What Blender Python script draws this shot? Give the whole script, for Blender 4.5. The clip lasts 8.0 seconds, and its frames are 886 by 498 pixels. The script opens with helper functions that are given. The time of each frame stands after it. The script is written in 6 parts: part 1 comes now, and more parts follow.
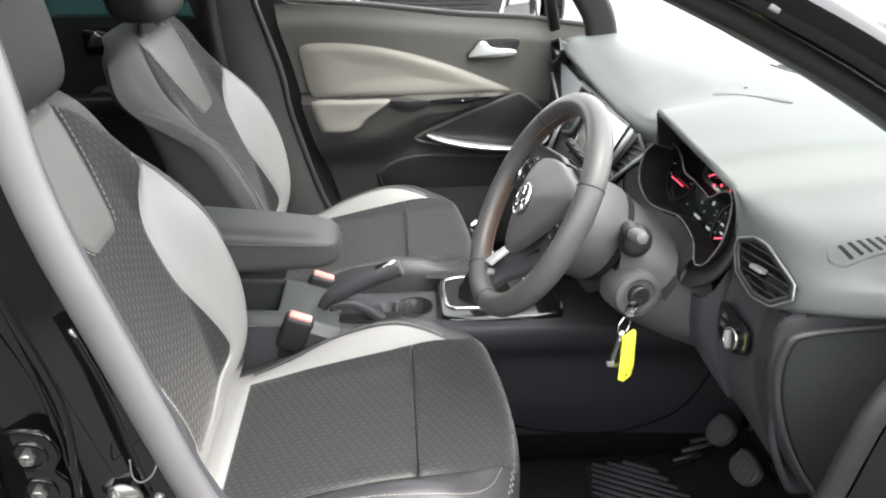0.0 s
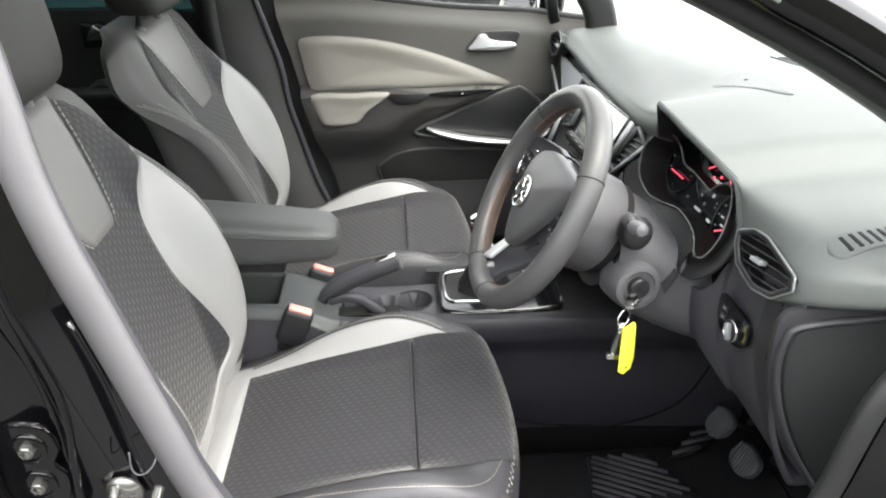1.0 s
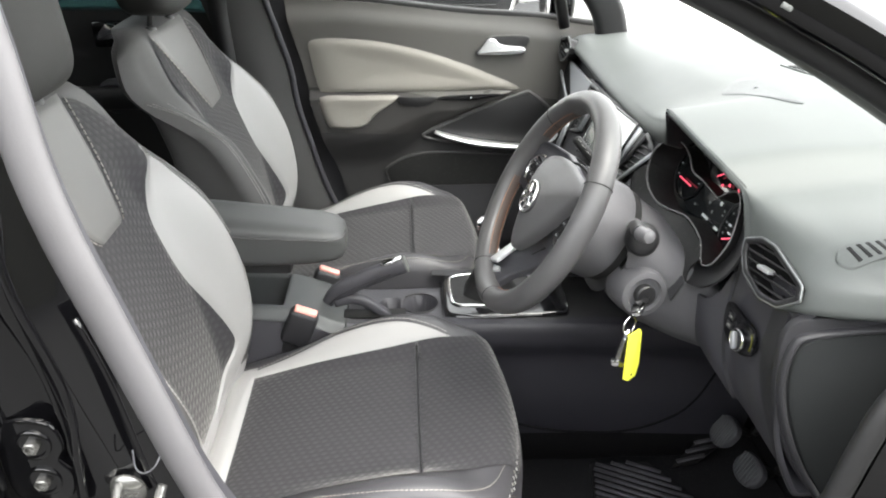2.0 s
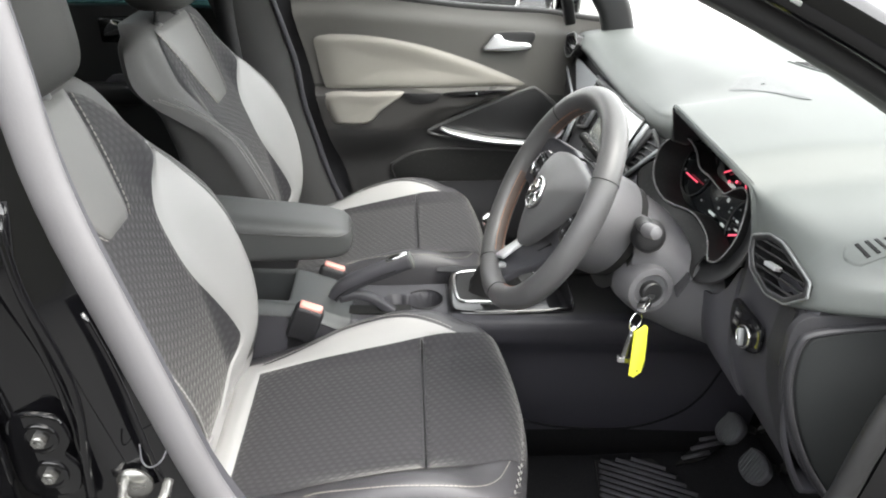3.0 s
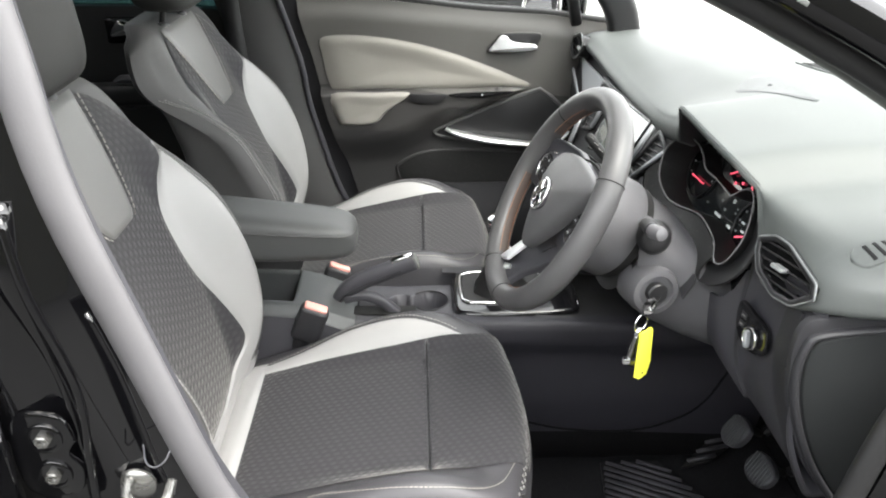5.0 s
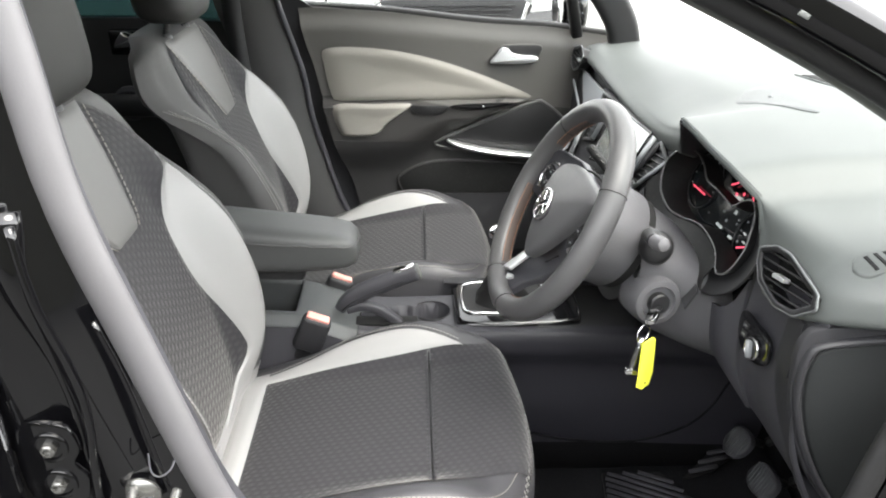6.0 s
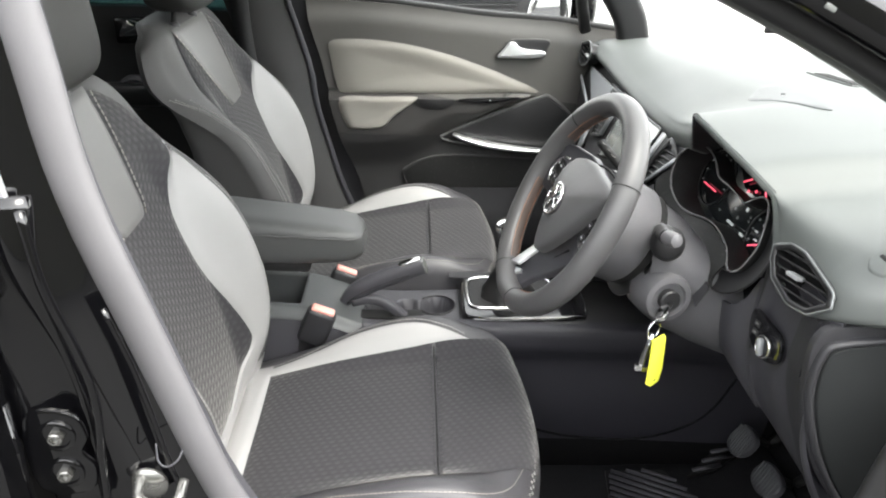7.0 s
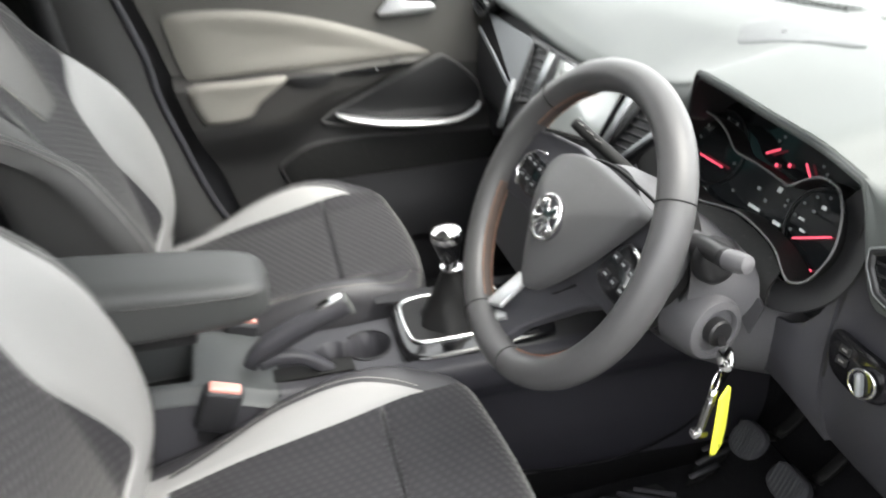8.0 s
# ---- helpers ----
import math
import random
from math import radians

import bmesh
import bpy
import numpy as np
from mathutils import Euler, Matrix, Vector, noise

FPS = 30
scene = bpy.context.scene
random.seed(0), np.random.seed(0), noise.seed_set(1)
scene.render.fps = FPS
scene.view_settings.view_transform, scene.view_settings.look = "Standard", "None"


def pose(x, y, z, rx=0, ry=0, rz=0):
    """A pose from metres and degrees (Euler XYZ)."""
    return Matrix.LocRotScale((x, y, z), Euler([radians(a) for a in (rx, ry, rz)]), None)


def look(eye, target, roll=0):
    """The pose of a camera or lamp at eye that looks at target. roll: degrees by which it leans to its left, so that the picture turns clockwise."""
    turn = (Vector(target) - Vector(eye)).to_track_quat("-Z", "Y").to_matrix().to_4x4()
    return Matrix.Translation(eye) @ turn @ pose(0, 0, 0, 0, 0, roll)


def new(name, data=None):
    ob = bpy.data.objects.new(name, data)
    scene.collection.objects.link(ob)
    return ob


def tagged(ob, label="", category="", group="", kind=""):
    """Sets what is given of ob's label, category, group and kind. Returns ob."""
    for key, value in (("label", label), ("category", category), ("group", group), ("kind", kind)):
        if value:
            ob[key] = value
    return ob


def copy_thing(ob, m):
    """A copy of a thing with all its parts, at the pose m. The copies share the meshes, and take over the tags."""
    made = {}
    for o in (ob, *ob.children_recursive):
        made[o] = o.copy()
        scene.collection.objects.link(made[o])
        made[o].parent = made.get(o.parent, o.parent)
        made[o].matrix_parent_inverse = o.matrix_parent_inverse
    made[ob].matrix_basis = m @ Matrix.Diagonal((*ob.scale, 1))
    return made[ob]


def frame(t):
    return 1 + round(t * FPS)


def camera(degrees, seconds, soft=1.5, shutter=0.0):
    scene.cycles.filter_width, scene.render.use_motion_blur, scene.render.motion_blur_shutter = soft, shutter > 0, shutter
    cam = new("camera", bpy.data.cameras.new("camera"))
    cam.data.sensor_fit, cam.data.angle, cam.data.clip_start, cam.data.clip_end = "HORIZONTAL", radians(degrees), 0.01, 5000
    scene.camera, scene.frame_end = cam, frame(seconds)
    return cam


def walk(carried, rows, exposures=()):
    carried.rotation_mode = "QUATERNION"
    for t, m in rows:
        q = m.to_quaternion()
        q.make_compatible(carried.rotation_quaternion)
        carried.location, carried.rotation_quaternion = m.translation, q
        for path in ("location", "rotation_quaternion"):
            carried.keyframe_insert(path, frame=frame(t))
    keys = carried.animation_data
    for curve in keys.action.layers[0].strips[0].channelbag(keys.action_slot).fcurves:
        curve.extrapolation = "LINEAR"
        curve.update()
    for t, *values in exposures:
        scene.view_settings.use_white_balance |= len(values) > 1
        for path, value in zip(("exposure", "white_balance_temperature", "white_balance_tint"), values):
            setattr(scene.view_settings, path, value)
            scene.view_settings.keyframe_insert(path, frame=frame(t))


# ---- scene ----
cam = camera(61.0, 8.0, soft=2.0, shutter=0.9)
PATH = [
    (0, (0.118, -1.387, 1.388), (0.227, 0.399, 0.495), -0.6),
    (0.5, (0.119, -1.386, 1.387), (0.228, 0.392, 0.478), -0.5),
    (1, (0.119, -1.386, 1.385), (0.227, 0.394, 0.478), -0.7),
    (1.5, (0.119, -1.386, 1.385), (0.223, 0.399, 0.488), -0.2),
    (3, (0.116, -1.386, 1.383), (0.197, 0.395, 0.478), -0.0),
    (3.5, (0.116, -1.386, 1.382), (0.2, 0.394, 0.474), 0.2),
    (4, (0.116, -1.386, 1.383), (0.197, 0.394, 0.475), 0.0),
    (4.5, (0.118, -1.383, 1.381), (0.183, 0.396, 0.47), -0.1),
    (6, (0.112, -1.389, 1.383), (0.18, 0.407, 0.507), 0.0),
    (6.5, (0.107, -1.39, 1.382), (0.164, 0.407, 0.506), 0.3),
    (7, (0.097, -1.382, 1.375), (0.168, 0.41, 0.489), 0.9),
    (7.1, (0.086, -1.38, 1.368), (0.174, 0.412, 0.484), 1.1),
    (7.2, (0.081, -1.361, 1.36), (0.193, 0.42, 0.458), 1.3),
    (7.3, (0.071, -1.341, 1.358), (0.225, 0.434, 0.449), 1.2),
    (7.4, (0.055, -1.312, 1.353), (0.258, 0.461, 0.451), 1.7),
    (7.5, (0.04, -1.262, 1.349), (0.273, 0.498, 0.429), 2.1),
    (7.6, (0.031, -1.208, 1.349), (0.294, 0.547, 0.427), 1.3),
    (7.7, (0.012, -1.162, 1.333), (0.329, 0.597, 0.435), 0.2),
    (7.8, (0.01, -1.095, 1.328), (0.382, 0.622, 0.372), -0.8),
    (7.9, (0.015, -1.049, 1.326), (0.41, 0.654, 0.355), -2.4),
    (8, (0.029, -1.013, 1.323), (0.439, 0.669, 0.321), -2.5),
]
EXPOSURE = 3.62
walk(cam, [(t, look(eye, target, roll)) for t, eye, target, roll in PATH],
     exposures=[(0.0, EXPOSURE, 6700, 9), (8.0, EXPOSURE, 6700, 9)])

# ---- light: overcast day ----
world = bpy.data.worlds.new("sky")
scene.world = world
world.use_nodes = True
wn = world.node_tree.nodes
sky = wn.new("ShaderNodeTexSky")
sky.sky_type = "NISHITA"
sky.sun_disc = False
sky.sun_elevation = radians(62)
sky.sun_rotation = radians(132)
soften = wn.new("ShaderNodeHueSaturation")
soften.inputs["Saturation"].default_value = 0.12
world.node_tree.links.new(sky.outputs["Color"], soften.inputs["Color"])
world.node_tree.links.new(soften.outputs["Color"], wn["Background"].inputs["Color"])
wn["Background"].inputs["Strength"].default_value = 0.143
sun = new("sun", bpy.data.lights.new("sun", "SUN"))
sun.data.energy, sun.data.angle, sun.data.color = 0.5, radians(35), (1.0, 0.97, 0.92)
sun.matrix_world = look((2.2, -2.0, 6.2), (0, 0, 0.6))


# ---- materials ----
def material(name, colour, rough=0.5, metal=0.0, grain=0.0, grain_size=400.0, mottle=0.15, mottle_size=9.0, coat=0.0, spec=0.5):
    """A procedural surface: base colour with blotches, fine grain in the relief and in the gloss."""
    m = bpy.data.materials.new(name)
    m.use_nodes = True
    nt = m.node_tree
    b = nt.nodes["Principled BSDF"]
    b.inputs["Roughness"].default_value = rough
    b.inputs["Metallic"].default_value = metal
    b.inputs["Coat Weight"].default_value = coat
    b.inputs["Coat Roughness"].default_value = 0.05
    b.inputs["Specular IOR Level"].default_value = spec
    tc = nt.nodes.new("ShaderNodeTexCoord")
    big = nt.nodes.new("ShaderNodeTexNoise")
    big.inputs["Scale"].default_value = mottle_size
    big.inputs["Detail"].default_value = 5
    nt.links.new(tc.outputs["Object"], big.inputs["Vector"])
    ramp = nt.nodes.new("ShaderNodeMix")
    ramp.data_type = "RGBA"
    ramp.inputs[6].default_value = (*[c * (1 - mottle) for c in colour], 1)
    ramp.inputs[7].default_value = (*[min(1, c * (1 + mottle)) for c in colour], 1)
    nt.links.new(big.outputs["Fac"], ramp.inputs[0])
    nt.links.new(ramp.outputs[2], b.inputs["Base Color"])
    fine = nt.nodes.new("ShaderNodeTexNoise")
    fine.inputs["Scale"].default_value = grain_size
    fine.inputs["Detail"].default_value = 3
    nt.links.new(tc.outputs["Object"], fine.inputs["Vector"])
    gloss = nt.nodes.new("ShaderNodeMapRange")
    gloss.inputs["To Min"].default_value = max(0.02, rough - 0.07)
    gloss.inputs["To Max"].default_value = min(1, rough + 0.07)
    nt.links.new(big.outputs["Fac"], gloss.inputs["Value"])
    nt.links.new(gloss.outputs["Result"], b.inputs["Roughness"])
    if grain:
        bump = nt.nodes.new("ShaderNodeBump")
        bump.inputs["Strength"].default_value = grain
        bump.inputs["Distance"].default_value = 0.001
        nt.links.new(fine.outputs["Fac"], bump.inputs["Height"])
        nt.links.new(bump.outputs["Normal"], b.inputs["Normal"])
    return m


def glowing(name, colour, strength):
    m = bpy.data.materials.new(name)
    m.use_nodes = True
    b = m.node_tree.nodes["Principled BSDF"]
    b.inputs["Base Color"].default_value = (*colour, 1)
    b.inputs["Emission Color"].default_value = (*colour, 1)
    b.inputs["Emission Strength"].default_value = strength
    return m


def woven(name, dark, light, pitch=0.0105):
    """Seat cloth: rows of small raised dashes, each row shifted, laid out by the mesh's own UV in metres."""
    m = bpy.data.materials.new(name)
    m.use_nodes = True
    nt = m.node_tree
    b = nt.nodes["Principled BSDF"]
    b.inputs["Roughness"].default_value = 0.85
    b.inputs["Specular IOR Level"].default_value = 0.25
    b.inputs["Sheen Weight"].default_value = 0.5
    b.inputs["Sheen Roughness"].default_value = 0.35
    b.inputs["Sheen Tint"].default_value = (1.0, 0.98, 0.93, 1)
    uvn = nt.nodes.new("ShaderNodeUVMap")
    sep = nt.nodes.new("ShaderNodeSeparateXYZ")
    nt.links.new(uvn.outputs["UV"], sep.inputs[0])

    def op(kind, a, c=None):
        n = nt.nodes.new("ShaderNodeMath")
        n.operation = kind
        for slot, v in enumerate((a, c)):
            if v is None:
                continue
            if isinstance(v, float):
                n.inputs[slot].default_value = v
            else:
                nt.links.new(v, n.inputs[slot])
        return n.outputs[0]

    row = op("FLOOR", op("DIVIDE", sep.outputs[0], pitch))
    ridge = op("ABSOLUTE", op("SINE", op("MULTIPLY", sep.outputs[0], math.pi / pitch)))
    dash = op("SINE", op("ADD", op("MULTIPLY", sep.outputs[1], 2 * math.pi / (1.45 * pitch)), op("MULTIPLY", row, 2.4)))
    h = op("MULTIPLY", ridge, op("ADD", op("MULTIPLY", dash, 0.5), 0.5))
    noise_n = nt.nodes.new("ShaderNodeTexNoise")
    noise_n.inputs["Scale"].default_value = 14
    noise_n.inputs["Detail"].default_value = 6
    tc = nt.nodes.new("ShaderNodeTexCoord")
    nt.links.new(tc.outputs["Object"], noise_n.inputs["Vector"])
    thread = nt.nodes.new("ShaderNodeTexNoise")
    thread.inputs["Scale"].default_value = 900
    nt.links.new(tc.outputs["Object"], thread.inputs["Vector"])
    mix = nt.nodes.new("ShaderNodeMix")
    mix.data_type = "RGBA"
    mix.inputs[6].default_value = (*dark, 1)
    mix.inputs[7].default_value = (*light, 1)
    fac = op("ADD", op("MULTIPLY", h, 0.75), op("MULTIPLY", noise_n.outputs["Fac"], 0.3))
    nt.links.new(fac, mix.inputs[0])
    nt.links.new(mix.outputs[2], b.inputs["Base Color"])
    bump = nt.nodes.new("ShaderNodeBump")
    bump.inputs["Strength"].default_value = 0.3
    bump.inputs["Distance"].default_value = 0.002
    nt.links.new(op("ADD", h, op("MULTIPLY", thread.outputs["Fac"], 0.3)), bump.inputs["Height"])
    nt.links.new(bump.outputs["Normal"], b.inputs["Normal"])
    return m


BLACK_LEATHER = material("black leatherette", (0.041, 0.04, 0.044), 0.45, grain=0.25, grain_size=500)
GREY_LEATHER = material("light grey leatherette", (0.275, 0.271, 0.267), 0.5, grain=0.2, grain_size=500, mottle=0.05)
MID_LEATHER = material("mid grey leatherette", (0.1, 0.0975, 0.093), 0.5, grain=0.2, grain_size=500, mottle=0.08)
CLOTH = woven("woven seat cloth", (0.024, 0.0233, 0.026), (0.037, 0.0362, 0.039))
SHELL_LEATHER = material("matt black leatherette", (0.063, 0.062, 0.061), 0.55, grain=0.25, grain_size=500, spec=0.3)
HEAD_LEATHER = material("dark headrest leatherette", (0.031, 0.0308, 0.03), 0.55, grain=0.25, grain_size=500, spec=0.3)
GAITER = material("soft black leather", (0.012, 0.012, 0.0125), 0.5, grain=0.4, grain_size=300, spec=0.3)
END_PLASTIC = material("dark green-grey plastic", (0.018, 0.0195, 0.02), 0.6, grain=0.12, grain_size=900, spec=0.2)
ARM_LEATHER = material("dark grey leatherette", (0.052, 0.0535, 0.053), 0.5, grain=0.2, grain_size=500, mottle=0.08)
THREAD = material("grey sewing thread", (0.24, 0.235, 0.225), 0.7)
DASH = material("soft dark dashboard skin", (0.08, 0.0875, 0.084), 0.55, grain=0.2, grain_size=600, mottle=0.08, spec=0.5)
PLASTIC = material("grained dark plastic", (0.024, 0.024, 0.0265), 0.5, grain=0.4, grain_size=450, spec=0.35)
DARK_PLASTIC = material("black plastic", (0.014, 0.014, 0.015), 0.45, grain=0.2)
GREY_PLASTIC = material("charcoal grained plastic", (0.046, 0.0455, 0.0515), 0.48, grain=0.4, grain_size=450, mottle=0.06, spec=0.35)
FOOT_PLASTIC = material("dark violet-grey plastic", (0.024, 0.0235, 0.029), 0.5, grain=0.4, grain_size=450, mottle=0.06, spec=0.3)
MID_PLASTIC = material("mid grey plastic", (0.1, 0.105, 0.1), 0.5, grain=0.2)
DOOR_CARD = material("charcoal door card", (0.084, 0.081, 0.0755), 0.55, grain=0.4, grain_size=450, mottle=0.06)
FAR_TRIM = material("charcoal pillar trim", (0.068, 0.067, 0.067), 0.5, grain=0.3, grain_size=450, mottle=0.06)
# The next two are the door card again, darkened for shade under the armrest.
SHADE_LOWER_CARD = material("door card in lower shade", (0.028, 0.0275, 0.0275), 0.55, grain=0.4, grain_size=450, mottle=0.06)
SHADE_LEDGE_CARD = material("door card in ledge shade", (0.036, 0.0345, 0.033), 0.55, grain=0.4, grain_size=450, mottle=0.06)
DOOR_PAD = material("grey padded door insert", (0.228, 0.215, 0.193), 0.6, grain=0.2, grain_size=600, mottle=0.05)
PIANO = material("piano black trim", (0.006, 0.006, 0.007), 0.14, mottle=0.02, coat=0.5)
CHROME = material("chrome", (0.8, 0.8, 0.8), 0.08, 1.0, mottle=0.02)
STEEL = material("blackened steel", (0.24, 0.24, 0.23), 0.25, 0.9, mottle=0.2, mottle_size=60)
BEZEL = material("satin grey bezel", (0.1, 0.1, 0.1), 0.28, mottle=0.03)
DULL_SILVER = material("dull silver trim", (0.27, 0.28, 0.29), 0.5, 0.6, mottle=0.03)
SLAT = material("dark slat plastic", (0.014, 0.014, 0.015), 0.4, mottle=0.05)
EDGE_SILVER = material("dark satin edging", (0.2, 0.21, 0.21), 0.35, 0.5, mottle=0.03)
SATIN = material("satin silver", (0.72, 0.73, 0.74), 0.36, 0.8, mottle=0.03)
PAINT = material("black car paint", (0.0018, 0.0018, 0.0022), 0.05, mottle=0.1, coat=0.45, spec=0.4)
SEAL = material("grey rubber weatherstrip", (0.11, 0.108, 0.112), 0.5, grain=0.15)
RUBBER = material("black rubber", (0.01, 0.01, 0.01), 0.6, grain=0.3, spec=0.2)
CARPET = material("black carpet", (0.0095, 0.0095, 0.0105), 0.95, grain=1.0, grain_size=700, spec=0.1)
# Pale base colour stands in for hazy sky reflection on a dark display.
TOUCH = material("display glass with painted sky haze", (0.19, 0.206, 0.2), 0.27, mottle=0.05, spec=1.0, coat=1.0)
SCREEN = material("glossy display glass", (0.01, 0.012, 0.013), 0.06, mottle=0.05, coat=0.3)
RED_GLOW = glowing("lit red needle", (1.0, 0.1, 0.17), 0.11)
WHITE_GLOW = glowing("lit white marks", (0.5, 0.53, 0.53), 0.03)
DIM_GLOW = glowing("dim white marks", (0.16, 0.17, 0.17), 0.012)
BUCKLE_RED = material("faded red buckle button", (0.75, 0.34, 0.29), 0.4)
KEY_YELLOW = material("yellow plastic key tag", (0.76, 0.77, 0.07), 0.35, mottle=0.04)
LEATHER_WHEEL = material("smooth black wheel leather", (0.064, 0.063, 0.064), 0.42, grain=0.2, grain_size=800, spec=0.5)
COVER = material("charcoal airbag skin", (0.09, 0.089, 0.0905), 0.5, grain=0.3, grain_size=700, mottle=0.06, spec=0.4)
PERFORATED = material("perforated brown leather", (0.066, 0.049, 0.042), 0.55, grain=1.0, grain_size=420, mottle=0.35, mottle_size=420)
COLUMN_PLASTIC = material("grained column plastic", (0.09, 0.089, 0.094), 0.48, grain=0.4, grain_size=450, mottle=0.06, spec=0.4)
CONSOLE_PLASTIC = material("grey-green console plastic", (0.058, 0.062, 0.063), 0.48, grain=0.4, grain_size=450, mottle=0.06, spec=0.4)
ORANGE_THREAD = material("copper coloured thread", (0.3, 0.14, 0.08), 0.6)
HEADLINING = material("light grey headlining", (0.45, 0.45, 0.43), 0.9, grain=0.4)
CONCRETE = material("pale concrete", (0.3, 0.3, 0.29), 0.8, grain=0.6, grain_size=120, mottle=0.2, mottle_size=3)
DARK_WALL = material("dark light-blocking wall", (0.06, 0.06, 0.045), 0.85, grain=0.6, grain_size=60, mottle=0.4, mottle_size=2)
DOOR_RUBBER = material("dark grey rubber weatherstrip", (0.014, 0.014, 0.0145), 0.55, grain=0.15)
ASPHALT = material("asphalt", (0.045, 0.045, 0.044), 0.85, grain=0.8, grain_size=120, mottle=0.25, mottle_size=3)
GLASS = bpy.data.materials.new("clear glass")
GLASS.use_nodes = True
_g = GLASS.node_tree
_tr = _g.nodes.new("ShaderNodeBsdfTransparent")
_tr.inputs["Color"].default_value = (0.9, 0.908, 0.902, 1)
_gl = _g.nodes.new("ShaderNodeBsdfGlossy")
_gl.inputs["Roughness"].default_value = 0.02
_mx = _g.nodes.new("ShaderNodeMixShader")
_lw = _g.nodes.new("ShaderNodeLayerWeight")
_lw.inputs["Blend"].default_value = 0.5
_pw = _g.nodes.new("ShaderNodeMath")
_pw.operation = "POWER"
_pw.inputs[1].default_value = 5
_ad = _g.nodes.new("ShaderNodeMath")
_ad.operation = "MULTIPLY_ADD"
_ad.inputs[1].default_value = 0.8
_ad.inputs[2].default_value = 0.04
_g.links.new(_lw.outputs["Facing"], _pw.inputs[0])
_g.links.new(_pw.outputs[0], _ad.inputs[0])
_g.links.new(_ad.outputs[0], _mx.inputs[0])
_g.links.new(_tr.outputs[0], _mx.inputs[1])
_g.links.new(_gl.outputs[0], _mx.inputs[2])
_g.links.new(_mx.outputs[0], _g.nodes["Material Output"].inputs["Surface"])
TINTED = GLASS.copy()
TINTED.name = "dark tinted glass"
for _n in TINTED.node_tree.nodes:
    if _n.type == "BSDF_TRANSPARENT":
        _n.inputs["Color"].default_value = (0.08, 0.125, 0.125, 1)




def dusty(m, colour, scale, least, most):
    """Scatters pale dust specks over a material's base colour."""
    nt = m.node_tree
    b = nt.nodes["Principled BSDF"]
    old = b.inputs["Base Color"].links[0].from_socket
    tc = nt.nodes.new("ShaderNodeTexCoord")
    n = nt.nodes.new("ShaderNodeTexNoise")
    n.inputs["Scale"].default_value = scale
    n.inputs["Detail"].default_value = 4
    nt.links.new(tc.outputs["Object"], n.inputs["Vector"])
    r = nt.nodes.new("ShaderNodeMapRange")
    r.inputs["From Min"].default_value = least
    r.inputs["From Max"].default_value = most
    nt.links.new(n.outputs["Fac"], r.inputs["Value"])
    mx = nt.nodes.new("ShaderNodeMix")
    mx.data_type = "RGBA"
    mx.inputs[7].default_value = (*colour, 1)
    nt.links.new(r.outputs["Result"], mx.inputs[0])
    nt.links.new(old, mx.inputs[6])
    nt.links.new(mx.outputs[2], b.inputs["Base Color"])


dusty(PAINT, (0.012, 0.012, 0.0115), 420, 0.8, 1.0)
dusty(CARPET, (0.05, 0.048, 0.044), 300, 0.62, 0.85)
dusty(RUBBER, (0.035, 0.034, 0.032), 200, 0.6, 0.85)


# ---- building helpers ----
def thing(name, place, label, category, group="", kind=""):
    ob = new(name)
    ob.empty_display_size = 0.05
    ob.location = place
    return tagged(ob, label, category, group, kind)


def base_of(ob):
    at = Vector((0, 0, 0))
    while ob:
        at = at + ob.location
        ob = ob.parent
    return at


def part(name, bm, mat, parent, label=""):
    """Links a bmesh, given in world metres, as one mesh object under parent."""
    me = bpy.data.meshes.new(name)
    if parent is not None:
        bm.transform(Matrix.Translation(-base_of(parent)))
    bm.to_mesh(me)
    bm.free()
    for m in mat if isinstance(mat, (list, tuple)) else [mat]:
        me.materials.append(m)
    ob = new(name, me)
    ob.parent = parent
    if label:
        ob["label"] = label
    return ob


def solid(name, bm, mat, label="", category="", group="", kind=""):
    return tagged(part(name, bm, mat, None), label, category, group, kind)


def tidy(bm, smooth=True, angle=40):
    bmesh.ops.remove_doubles(bm, verts=bm.verts, dist=1e-5)
    bmesh.ops.recalc_face_normals(bm, faces=bm.faces)
    for f in bm.faces:
        f.smooth = smooth
    for e in bm.edges:
        if len(e.link_faces) == 2 and e.calc_face_angle(0) > radians(angle):
            e.smooth = False
    return bm


DOORWAY = Vector((0.1, -1.2, 1.3))


